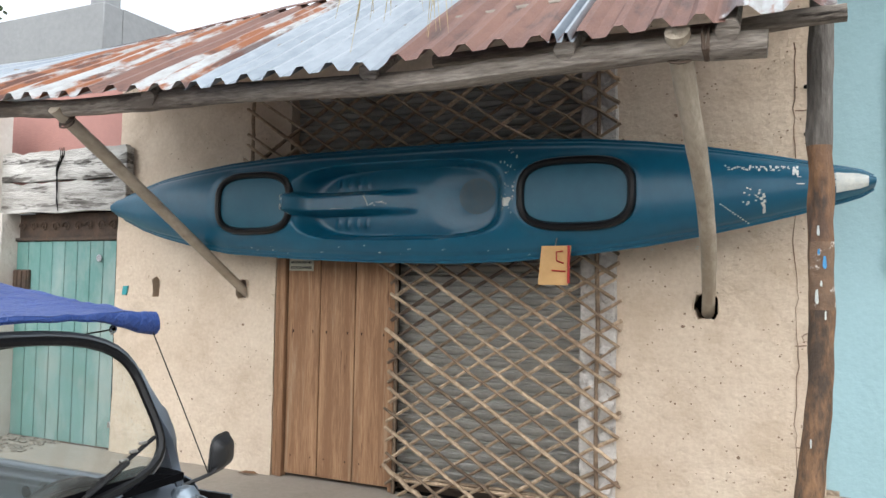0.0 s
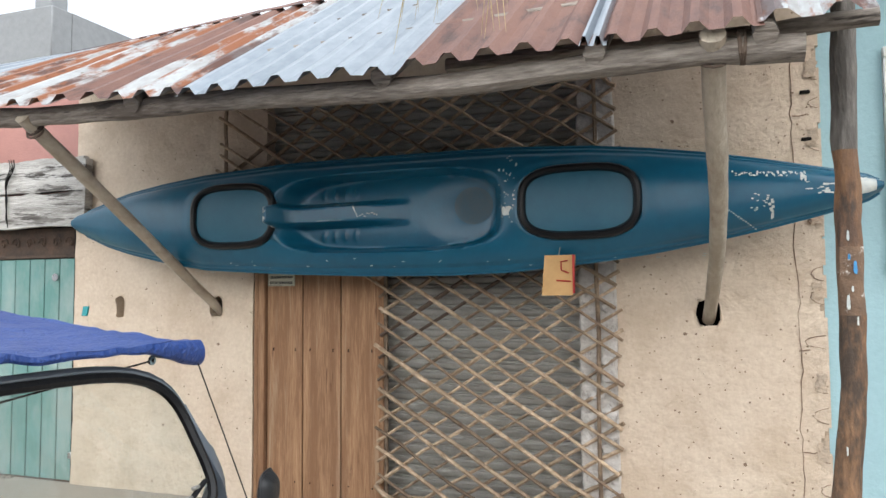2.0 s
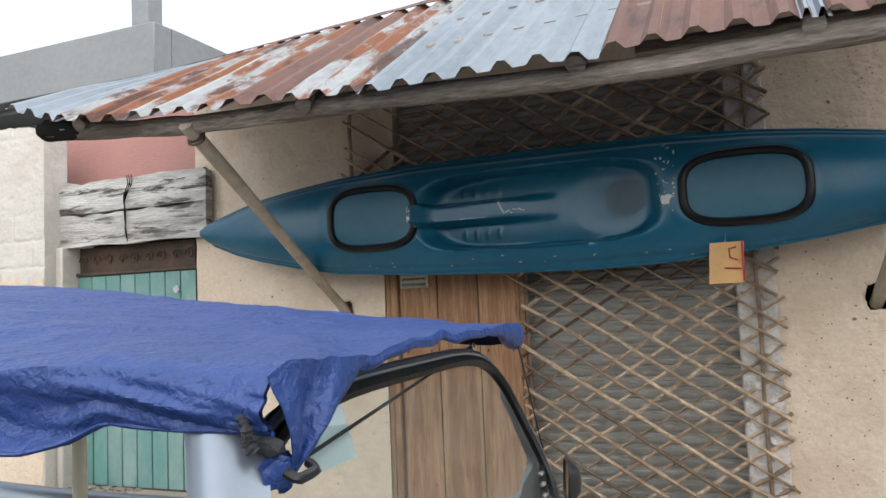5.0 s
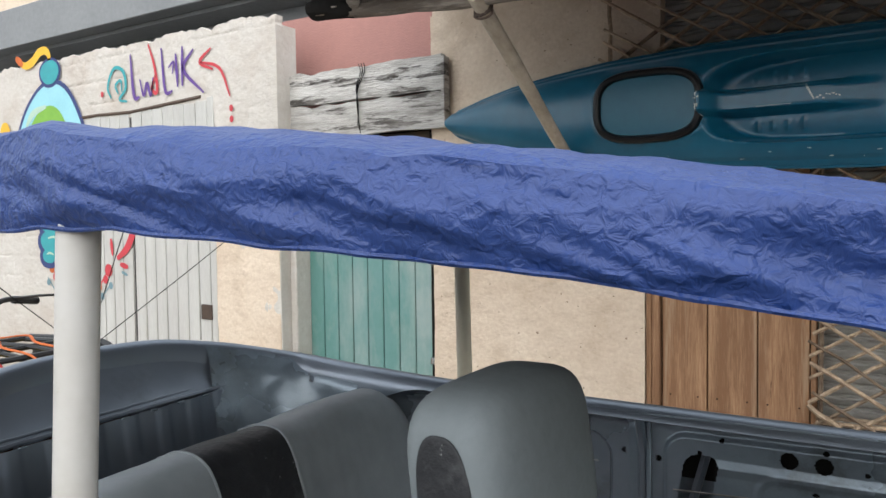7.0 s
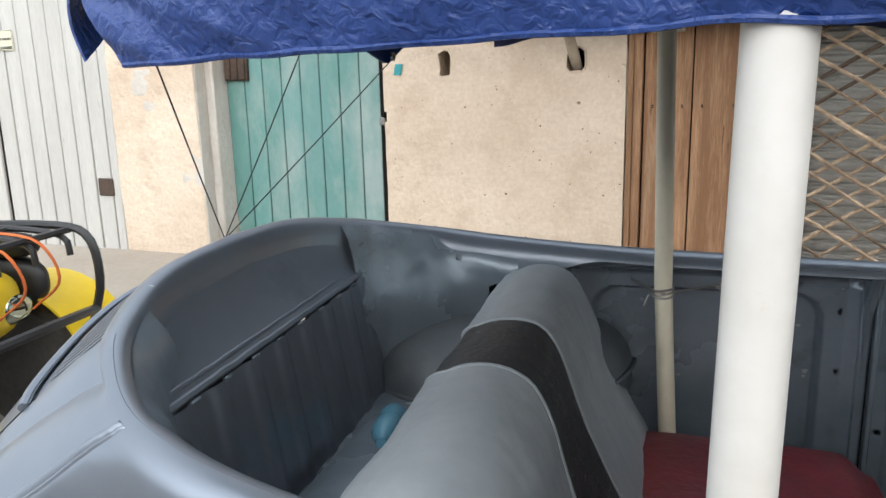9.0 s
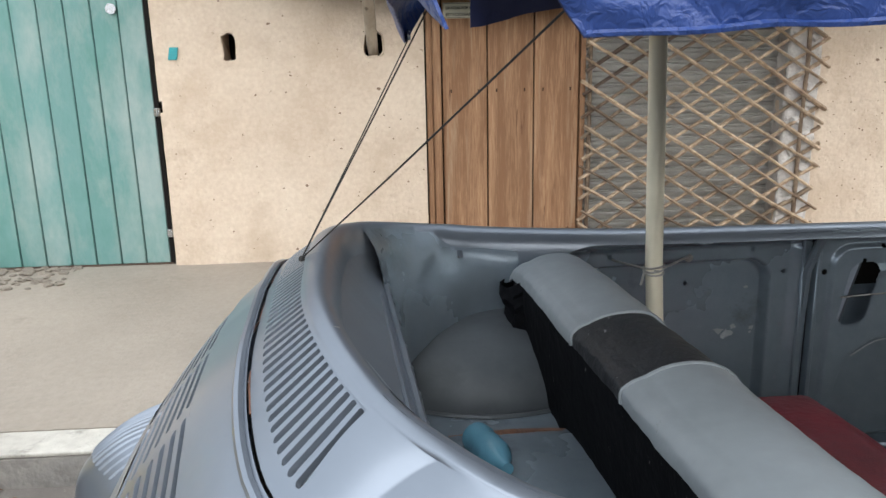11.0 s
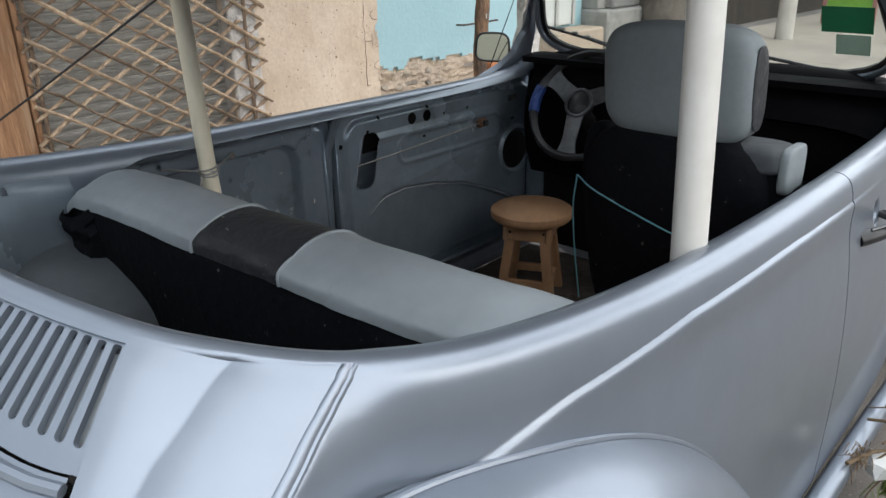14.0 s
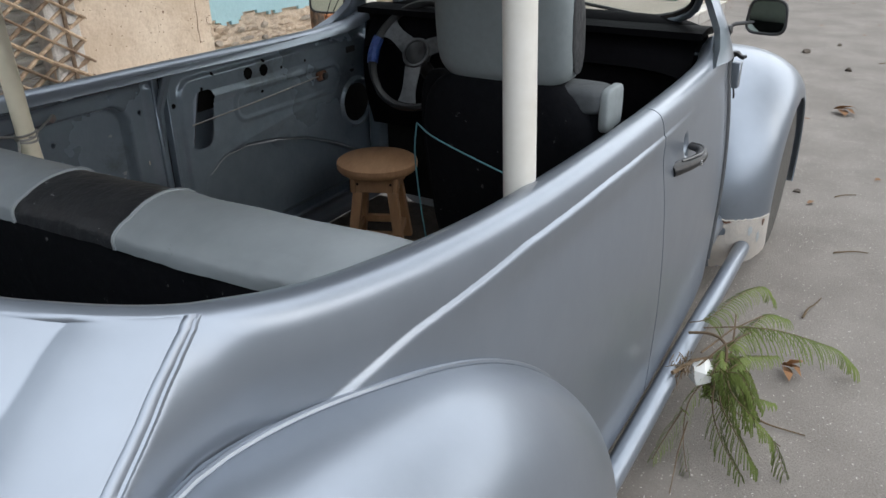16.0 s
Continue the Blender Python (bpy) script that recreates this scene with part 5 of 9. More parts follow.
part("deck", sheet(deck, 324, 72), "kayak", kayak)
part("hull", sheet(hull, 120, 20), "kayak", kayak)
rim = []
for lo in (True, False):
    pp = []
    for k in range(100):
        xx = -1.195 + 4.85 * k / 99
        h, c = kay(xx)
        zz = c - h if lo else c + h
        pp.append((xx, deck_y(xx, zz) + 0.005, zz))
    part("gunwale", sweep(pp, 0.011, 6), "kayak", kayak)
for cx, cz, a, b in HATCH:
    lid_ring, outer = [], []
    for k in range(48):
        q = 2 * math.pi * k / 48
        cc, ss = math.cos(q), math.sin(q)
        rr = (abs(cc) ** 3.2 + abs(ss) ** 3.2) ** (-1 / 3.2)
        outer.append((cx + a * 0.95 * rr * cc, -0.462, cz + b * 0.95 * rr * ss))
    hl = tagged(empty("hatch"), "oval hatch with a black rubber rim")
    hl.parent = kayak
    part("rim", sweep(outer, 0.033, 10, closed=True, flat=0.7), "rubber", hl, "black rubber rim")

    def lid(u, v, cx=cx, cz=cz, a=a, b=b):
        q = 2 * math.pi * u
        cc, ss = math.cos(q), math.sin(q)
        rr = (abs(cc) ** 3.2 + abs(ss) ** 3.2) ** (-1 / 3.2) * v * 0.93
        return (cx + a * rr * cc, -0.466 - 0.012 * (1 - v * v), cz + b * rr * ss)
    part("lid", sheet(lid, 48, 8), "kayak_lid", hl, "flat teal lid")
rng = random.Random(5)


def scrape(x, z, w, h, bmx, steps=7):
    """A ragged patch of scraped plastic lying on the deck."""
    c = bmx.verts.new((x, deck_y(x, z) - 0.003, z))
    ring = []
    for k in range(steps):
        q = 2 * math.pi * k / steps
        r = rng.uniform(0.5, 1.1)
        xx, zz = x + w * r * math.cos(q), z + h * r * math.sin(q)
        ring.append(bmx.verts.new((xx, deck_y(xx, zz) - 0.003, zz)))
    for k in range(steps):
        bmx.faces.new((c, ring[k], ring[(k + 1) % steps]))


sb = bmesh.new()
for k in range(26):
    scrape(0.62 + k * 0.0125, 2.045 + 0.002 * math.sin(k), rng.uniform(0.005, 0.012), rng.uniform(0.002, 0.006), sb)
for k in range(10):
    scrape(0.945 + 0.009 * k * 0.5, 2.045 - 0.009 * k, 0.006, 0.006, sb)
for k in range(8):
    scrape(1.0 + k * 0.014, 1.955 + rng.uniform(0, 0.03), 0.008, 0.005, sb)
for k in range(14):
    scrape(0.72 + k * 0.012, 1.948, 0.006, 0.002, sb)
for k in range(40):
    scrape(1.84 + 0.10 * rng.random(), 2.02 + rng.uniform(-0.13, 0.25), rng.uniform(0.002, 0.008), rng.uniform(0.002, 0.010), sb)
for k in range(9):
    scrape(1.885 + rng.uniform(-0.02, 0.02), 1.955 + rng.uniform(-0.015, 0.015), 0.02, 0.016, sb)
for k in range(34):
    scrape(3.02 + k * 0.0085 + rng.uniform(0, 0.01), 2.085 + rng.uniform(-0.012, 0.012) - k * 0.0006, rng.uniform(0.003, 0.009), rng.uniform(0.003, 0.011), sb)
for k in range(10):
    scrape(3.33 + rng.uniform(-0.012, 0.012), 2.05 + rng.uniform(-0.02, 0.02), 0.008, 0.012, sb)
for k in range(16):
    scrape(3.17 + rng.uniform(-0.07, 0.02), 1.93 + rng.uniform(-0.04, 0.05), 0.008, 0.004, sb)
for k in range(9):
    scrape(3.19 + rng.uniform(-0.008, 0.012), 1.865 + k * 0.010, 0.009, 0.008, sb)
for k in range(12):
    scrape(3.0 + k * 0.011, 1.905 - k * 0.008, 0.007, 0.004, sb)
for k in range(40):
    scrape(3.34 + rng.random() * 0.26, 1.995 + rng.uniform(-0.035, 0.035), rng.uniform(0.01, 0.03), rng.uniform(0.002, 0.006), sb)
for k in range(26):
    scrape(-0.3 + rng.random() * 3.2, 1.70 + rng.uniform(-0.05, 0.02), rng.uniform(0.004, 0.015), rng.uniform(0.0015, 0.004), sb)
for k in range(14):
    scrape(0.43 + rng.uniform(0, 0.03), 1.88 + rng.random() * 0.18, 0.006, 0.008, sb)
tagged(part("scraped_plastic", sb, "scrape", kayak, smooth=False), "pale scraped plastic", kind="stuff")


def stick_f(u, v):
    q = 2 * math.pi * u
    xx, zz = 1.665 + 0.115 * v * math.cos(q), 2.005 + 0.105 * v * math.sin(q)
    return (xx, deck_y(xx, zz) - 0.003, zz)


part("sticker", sheet(stick_f, 32, 6), "sticker", kayak, "worn brownish round sticker")


def tip(u, v):
    xx = 3.50 + 0.13 * u
    h, c = kay(xx)
    zz = c - 0.55 * h + 1.1 * h * v
    return (xx, deck_y(xx, zz) - 0.004, zz)


part("bare_tip", sheet(tip, 8, 4), "scrape", kayak, "bare cream patch at the tip")
for xx in (0.7, 1.9):
    h, c = kay(xx)
    arm = box(xx - 0.02, xx + 0.02, -0.20, 0.01, c - h + 0.05, c - h + 0.08, 0.004)
    part("wall_bracket", arm, "rusty_iron", kayak, "plain iron wall bracket")



def cardf(u, v):
    return (2.075 + 0.165 * u + 0.012 * v, -0.43 - 0.012 * math.sin(3 * u) - 0.02 * (1 - v), 1.50 + 0.21 * v)


card = thing("price_card", sheet(cardf, 8, 8, 0.003), "card", "tan cardboard tag with red marker strokes hung under the kayak", "tag")
part("red_edge", box(2.238, 2.248, -0.458, -0.442, 1.51, 1.71), "red_ink", card, "red side edge")
part("stroke", sweep([(2.215, -0.462, 1.68), (2.18, -0.464, 1.675), (2.182, -0.464, 1.63), (2.22, -0.462, 1.615)], 0.004, 4), "red_ink", card)
part("stroke", sweep([(2.155, -0.463, 1.578), (2.23, -0.462, 1.572)], 0.004, 4), "red_ink", card)
part("hook", sweep([(2.16, -0.425, 1.70), (2.17, -0.42, 1.76)], 0.003, 4), "wire", card)

# ---- the open silver car ----
CAR = pose(0.90, -3.452, 0, 0, 0, 2.5)
car = tagged(empty("car", CAR), "old silver round-bodied car, roof cut away, bare grey interior", "car")

RIM = [(-1.205, 0, 1.078), (-1.195, 0.2, 1.07), (-1.148, 0.36, 1.045), (-1.085, 0.465, 1.02), (-0.975, 0.56, 0.99), (-0.80, 0.612, 0.962), (-0.48, 0.645, 0.938), (0, 0.66, 0.927),
       (0.5, 0.655, 0.922), (0.80, 0.645, 0.930), (0.93, 0.63, 0.962)]
RP = np.array(spline(RIM, 400))
RP[0, 1] = 0
RS = np.concatenate([[0], np.cumsum(np.linalg.norm(np.diff(RP[:, :2], axis=0), axis=1))])
RL = RS[-1]
SIDE = [(-0.045, -0.075), (-0.042, -0.03), (-0.03, -0.006), (-0.012, 0.004), (0.008, 0.002), (0.022, -0.012), (0.030, -0.045), (0.034, -0.10), (0.048, -0.20), (0.058, -0.32), (0.062, -0.45), (0.060, -0.58), (0.056, -0.70)]
REAR = [(-0.036, -0.07), (-0.030, -0.03), (-0.020, -0.006), (-0.008, 0.003), (0.004, 0.0), (0.012, -0.006), (0.045, -0.027), (0.098, -0.072), (0.168, -0.135), (0.265, -0.255), (0.35, -0.405), (0.42, -0.565), (0.46, -0.735)]
SIDE_P = np.array(spline([(a, b, 0) for a, b in SIDE], 241))
REAR_P = np.array(spline([(a, b, 0) for a, b in REAR], 241))


def rim_at(s):
    """Point of the body's upper rim, s metres from the middle of the tail, and its outward direction."""
    s = min(max(s, 0.0), RL)
    p = np.array([np.interp(s, RS, RP[:, k]) for k in range(3)])
    d = np.array([np.interp(min(s + 0.02, RL), RS, RP[:, k]) - np.interp(max(s - 0.02, 0), RS, RP[:, k]) for k in range(2)])
    d /= np.linalg.norm(d) + 1e-9
    if s < 0.02:
        d = np.array([0.0, 1.0])
    return p, np.array([-d[1], d[0]])


def swage_v(s):
    """Height fraction of the swage line that sweeps from the belt down to the tail."""
    return float(np.interp(s, [0.5, 0.56, 0.64, 0.71, 0.88, 1.14, 1.45, 1.8, 2.6], [9.0, 8.3, 7.7, 7.35, 6.65, 6.05, 5.95, 6.05, 6.1]))


def seam_s(v):
    return float(np.interp(v, [4.0, 5.0, 5.5, 6.0, 6.4, 6.8, 7.1, 7.5, 9, 12], [0.630, 0.622, 0.613, 0.602, 0.591, 0.580, 0.570, 0.556, 0.505, 0.46]))


def crease_s(v):
    return float(np.interp(v, [4.0, 5.1, 5.6, 6.0, 6.4, 6.7, 7.0, 9, 12], [0.530, 0.520, 0.510, 0.501, 0.491, 0.482, 0.472, 0.435, 0.43]))


def tail_share(s, v):
    """How much of the section is the tail's; it turns away quickly past the seam."""
    a = min(s, seam_s(v) + 0.004)
    w = 1 - 0.36 * max(0, (a - 0.44) / 0.16) ** 1.6
    e = s - a
    return w * max(0, 1 - e / float(np.interp(v, [4.5, 6.5], [0.055, 0.10]))) ** 2 if e > 0 else w


S_DISH = float(np.interp(0.385, RP[:, 0], RS))


def handle_recess(k, v):
    """The finger dish above the door handle."""
    return ease(1.0, 0.45, math.hypot((k - S_DISH) / 0.024, (v - 7.20) / 0.40))


def body(s, v, side):
    """A point of the outer body; v runs 0..12 along the section."""
    p, o = rim_at(abs(s))
    w = tail_share(abs(s), v)
    g = v * 20
    i = min(int(g), 239)
    t = g - i
    a = SIDE_P[i] * (1 - t) + SIDE_P[i + 1] * t
    b = REAR_P[i] * (1 - t) + REAR_P[i + 1] * t
    q = a * (1 - w) + b * w
    off = q[0]
    k = abs(s)
    if v > 3.6:
        d = v - swage_v(k)
        off += 0.0062 * ease(-0.08, 0.08, d) * ease(1.25, 0.1, d) * ease(0.0, 0.05, k - seam_s(v)) * ease(4.7, 5.7, v) * ease(2.2, 1.5, k)
        # the tail dips into a crease, rises behind it and rolls over to the seam
        c, m = crease_s(v), seam_s(v)
        fade = ease(3.9, 5.6, v)
        if k <= c:
            off -= 0.011 * max(0, 1 - (c - k) / 0.08) ** 2 * fade
        elif k < m:
            r = (k - c) / (m - c)
            off += (-0.011 + 0.040 * r - 0.029 * r * r) * fade
        off -= 0.0010 * ease(3.95, 4.12, v + 0.10 * noise.noise((k * 45, 2, 5))) * ease(m + 0.004, m - 0.004, k) * ease(c - 0.03, c, k)
        if side < 0 and abs(k - S_DISH) < 0.03:
            off -= 0.016 * handle_recess(k, v)
    if side > 0:
        off += 0.065 * (1 - w) * ease(4.0, 6.6, v)      # the door side bellies out further
    return (p[0] + o[0] * off, (p[1] + o[1] * off) * side, p[2] + q[1])


def body_sheet(s0, s1, v0, v1, nu, nv, side, keep=None, thick=0.004):
    def f(u, v):
        return body(s0 + (s1 - s0) * u, v0 + (v1 - v0) * v, side)
    kp = None if keep is None else (lambda u, v: keep(s0 + (s1 - s0) * u, v0 + (v1 - v0) * v))
    return sheet(f, nu, nv, thick if side < 0 else -thick, kp)


def quarter_sheet(s1, side):
    """The rear quarter, with a finer mesh round the seam."""
    def f(u, v):
        s = 0.43 + 0.32 * u / 0.45 if u < 0.45 else 0.75 + (s1 - 0.75) * (u - 0.45) / 0.55
        return body(s, 3.2 + 8.8 * v, side)
    return sheet(f, 240, 170, 0.004 if side < 0 else -0.004)


def rim_sheet(side):
    """The rolled edge from the tail to the windscreen; its inner face fades out along the far door."""
    def f(u, v):
        s = 0.43 + (RL - 0.43) * u
        v0 = 1.4 * ease(0.43, 0.53, s) * ease(0.72, 0.58, s) + 1.2 * ease(0.85, 1.05, s) if side > 0 else 0.0
        return body(s, v0 + (3.2 - v0) * v, side)
    return sheet(f, 170, 20, 0.004 if side < 0 else -0.004)


S_GAP = {1: float(np.interp(0.02, RP[:, 0], RS)), -1: float(np.interp(0.185, RP[:, 0], RS))}
tub = empty("body")
tub.parent = car
for side in (1, -1):
    part("rim", body_sheet(0.0, 0.43, 0.0, 5.0, 60, 30, side), "silver", tub, "rolled upper edge")
    part("rim", rim_sheet(side), "silver", tub, "rolled upper edge")
    part("quarter_panel", quarter_sheet(S_GAP[side] - 0.0025, side), "silver", tub)
    door = part("door", body_sheet(S_GAP[side] + 0.0025, RL - 0.06, 3.2, 12.0, 190, 150, side), "silver", car)
    part("cowl_side", body_sheet(RL - 0.055, RL, 3.2, 12.0, 6, 60, side), "silver", tub)
    if side < 0:
        HX = float(np.interp(S_DISH, RS, RP[:, 0]))
        hd = part("door_handle", sweep(spline([(HX - 0.112, -0.694, 0.774), (HX - 0.090, -0.708, 0.777), (HX - 0.05, -0.728, 0.781), (HX - 0.012, -0.738, 0.786), (HX + 0.020, -0.728, 0.792), (HX + 0.028, -0.700, 0.795)], 22), [0.020] * 4 + [0.020 - 0.0006 * k for k in range(18)], 12, flat=0.8), "plastic", door, "black grip handle with a worn grey edge")
        part("grip_edge", sweep(spline([(HX - 0.090, -0.714, 0.794), (HX - 0.05, -0.734, 0.797), (HX - 0.012, -0.743, 0.799), (HX + 0.020, -0.732, 0.802), (HX + 0.028, -0.704, 0.803)], 16), 0.0028, 6), "dull_metal", hd, "worn bright edge")
        part("lock", lathe([(0.007, 0.0), (0.007, -0.005), (0.004, -0.006)], 12, axis="y", at=(HX - 0.04, -0.743, 0.780)), "chrome", hd)
        part("door_gap", sweep([(body(S_GAP[-1], v, -1)[0], body(S_GAP[-1], v, -1)[1] + 0.004, body(S_GAP[-1], v, -1)[2]) for v in np.linspace(3.3, 11.9, 40)], 0.0035, 5), "dark", tub, "narrow dark gap")
    def bead(u, v, side=side):
        vv = 3.95 + 8.05 * u ** 1.3
        h = (0.0, 0.0058, 0.0076, 0.0078, 0.0072, 0.0052, 0.0056, 0.0042, 0.0)[int(round(v * 8))]
        m = seam_s(vv)
        p, o = body(m - 0.002 + 0.020 * (v - 0.5), vv, side), rim_at(m)[1]
        return (p[0] + o[0] * h * 0.75, p[1] + side * o[1] * h * 0.75, p[2] + h * 0.66 + 0.0004)
    part("seam_bead", sheet(bead, 110, 8), "silver", tub, "welded seam ridge")
    part("weld", sweep([tuple(np.array(body(a, 4.05 + 0.12 * noise.noise((a * 60, 3, side)), side)) + (0, 0, -0.0005)) for a in np.linspace(0.525, 0.622, 40)], [0.0006 + 0.0016 * abs(noise.noise((k * 0.5, 1, 7))) for k in range(40)], 6, wobble=0.8), "silver", tub, "rough weld under the rim")


def slotted(surface, cols, u0, u1, v0, v1, gap, m_u, m_v, ends=0.1):
    """A panel with a row of long round-ended slots cut right through it; m_u, m_v give metres for each unit of u and v."""
    b = bmesh.new()
    pitch = (u1 - u0) / cols
    vm, vt = (v0 + v1) / 2, (v1 - v0) / 2
    hw = pitch * gap / 2
    rv = hw * m_u / m_v
    vc = vt * (1 - ends) - rv
    for c in range(cols):
        cu = u0 + pitch * (c + 0.5)
        inner, outer, deep = [], [], []
        for end in (1, -1):
            for i in range(9):
                q = math.pi * i / 8 + (0 if end > 0 else math.pi)
                x, y = hw * math.cos(q), end * vc + rv * math.sin(q)
                if i in (0, 8):
                    ox, oy = math.copysign(pitch / 2, math.cos(q)), end * vc
                else:
                    ox, oy = pitch / 2 * min(1, max(-1, 1.45 * math.cos(q))), end * vt
                inner.append(b.verts.new(surface(cu + x, vm + y, 0)))
                deep.append(b.verts.new(surface(cu + x * 0.8, vm + y * 0.99, 0.008)))
                outer.append(b.verts.new(surface(cu + ox, vm + oy, 0)))
        n = len(inner)
        for i in range(n):
            j = (i + 1) % n
            b.faces.new((outer[i], outer[j], inner[j], inner[i]))
            b.faces.new((inner[i], inner[j], deep[j], deep[i]))
    bmesh.ops.remove_doubles(b, verts=b.verts[:], dist=0.0006)
    return b


def tail(s, v, depth):
    side = 1 if s >= 0 else -1
    v = v - 0.62 * (1 - ease(0.12, 0.43, abs(s))) * min(1, max(0, (v - 5) / 2)) * (1 if v < 9.2 else max(0, (12 - v) / 2.8))
    p = np.array(body(abs(s), v, side))
    q = np.array(body(abs(s), v + 0.02, side)) - p
    r = np.array(body(abs(s) + 0.01, v, side)) - p
    nn = np.cross(r, q) * side
    nn /= np.linalg.norm(nn) + 1e-9
    if nn[0] > 0:
        nn = -nn
    return Vector(p - nn * depth)


deckp = empty("tail_panel")
deckp.parent = tub
part("slotted_panel", slotted(tail, 58, -0.43, 0.43, 5.0, 6.95, 0.55, 1.0, 0.056, 0.07), "silver", deckp, "panel with a row of round-ended air slots")
for side in (1, -1):
    part("lower_lip", sheet(lambda u, v, side=side: tuple(tail(side * 0.43 * u, 6.95 + 0.215 * v, 0)), 24, 3), "silver", deckp)
part("slot_backing", sheet(lambda u, v: tuple(tail(-0.43 + 0.86 * u, 5.15 + 1.7 * v, 0.017 + 0.004 * noise.noise((u * 9, v * 2, 3)))), 60, 8), "bare_metal", deckp, "grey inner panel behind the slots")
part("panel_gap", sheet(lambda u, v: tuple(tail(-0.428 + 0.856 * u, 7.08 + 0.24 * v, 0.014)), 50, 3), "dark", deckp, "open gap above the lid")
for a in (0.40, 0.30, 0.22, 0.05, -0.12, -0.30):
    part("rust_bit", sweep([tuple(tail(a + 0.022 * k, 7.19 + 0.02 * math.sin(k * 2 + a * 9), 0.004)) for k in range(4)], 0.004, 5, wobble=0.6), "rust_edge", deckp, "rusted scale in the gap")

part("panel_gap", sweep([tuple(np.array(body(a, c, -1)) + (0, -0.001, 0)) for a, c in zip(np.linspace(0.424, 0.462, 16), 7.19 + 0.75 * np.linspace(0, 1, 16) ** 1.6)], 0.0032, 5), "dark", deckp, "narrow gap round the lid")
lid = empty("engine_lid")
lid.parent = car


def lid_f(u, v):
    s = -0.425 + 0.85 * u
    return tuple(tail(s, 7.20 + v * 1.14, -0.004))


part("lid_bead", sweep([tuple(tail(s, 7.34, -0.006)) for s in np.linspace(-0.425, 0.425, 40)], 0.007, 8), "silver", lid)
part("lid_top", sheet(lid_f, 50, 10), "silver", lid)
VG = ((-0.340, -0.208), (-0.195, -0.065), (-0.050, 0.080), (0.095, 0.225))
V0, V1 = 8.34, 9.44
for a, c in VG:
    part("lid_vents", slotted(lambda v, s, d: tail(s, v, d - 0.004), 7, V0, V1, a, c, 0.50, 0.155, 1.0, 0.02), "silver", lid, "group of long cooling slots")
    part("vent_tray", sheet(lambda u, v, a=a, c=c: tuple(tail(a + (c - a) * u, V0 + (V1 - V0) * v, 0.045)), 10, 6), "rust_edge", lid, "rusty tray behind the slots")
for a, c in ((-0.425, -0.340), (-0.208, -0.195), (-0.065, -0.050), (0.080, 0.095), (0.225, 0.425)):
    part("lid_bar", sheet(lambda u, v, a=a, c=c: tuple(tail(a + (c - a) * u, V0 + (V1 - V0) * v, -0.004)), 8, 12), "silver", lid)
for side in (1, -1):
    part("lid_lower", sheet(lambda u, v, side=side: tuple(tail(side * 0.425 * u, 9.44 + 2.56 * v, -0.004)), 30, 24), "silver", lid)
part("rust_patch", sheet(lambda u, v: tuple(tail(0.405 + 0.022 * u, 7.24 + 0.35 * v, -0.006)), 4, 6), "rust_edge", lid, "rusted lid corner")


# fenders
BODY_GRID = np.array([[np.array(body(s, v, -1)) * (1, -1, 1) for v in np.linspace(5.0, 12.0, 71)] for s in np.linspace(0.35, RL - 0.1, 130)]).reshape(-1, 3)


def skin_y(x, z):
    """Half width of the body at a place along its side."""
    d = np.hypot(BODY_GRID[:, 0] - x, BODY_GRID[:, 2] - z)
    k = np.argsort(d)[:6]
    w = 1 / (d[k] + 0.004) ** 2
    return float((BODY_GRID[k, 1] * w).sum() / w.sum())


def front_fender_point(side, u, v):
    q = math.radians(-22 + 234 * u)
    k = math.sin(v * math.pi / 2)
    sh = 1.0 - 0.34 * (1 - math.cos(v * math.pi / 2)) ** 1.1
    return (1.72 + 0.50 * sh * (math.cos(q) if 0 < q < math.pi else math.copysign(0.5 + 0.5 * abs(math.cos(q)), math.cos(q))), (0.50 + 0.30 * k) * side, 0.30 + 0.50 * sh * (math.sin(q) if math.sin(q) > 0 else -0.80 * min(abs(q), abs(q - math.pi))))


FX, FZ, FA, FB = -1.035, 0.25, 0.765, 0.612


REAR_ARCH = np.array(spline([(-1.05, 0.862, 0), (-1.20, 0.825, 0), (-1.36, 0.735, 0), (-1.50, 0.615, 0), (-1.62, 0.535, 0), (-1.75, 0.482, 0), (-1.85, 0.39, 0), (-1.88, 0.25, 0)], 61))


def arch(q):
    """The mudguard's outline: round before the wheel, falling in an S to the lamp behind."""
    if q <= math.pi / 2:
        return FX + FA * math.cos(q), FZ + FB * math.sin(q)
    if q >= math.pi:
        return -1.88, FZ + FB * math.sin(q)
    t = (q - math.pi / 2) / (math.pi / 2) * 60
    i = min(int(t), 59)
    p = REAR_ARCH[i] * (1 - t + i) + REAR_ARCH[i + 1] * (t - i)
    return float(p[0]), float(p[1])


ARCH = [math.radians(-22 + 224 * k / 100) for k in range(101)]
ARCH_Y = [skin_y(*arch(q)) if q > 0.1 else skin_y(*arch(0.1)) for q in ARCH]
ARCH_Y = [sum(ARCH_Y[max(0, k - 4):k + 5]) / len(ARCH_Y[max(0, k - 4):k + 5]) for k in range(101)]


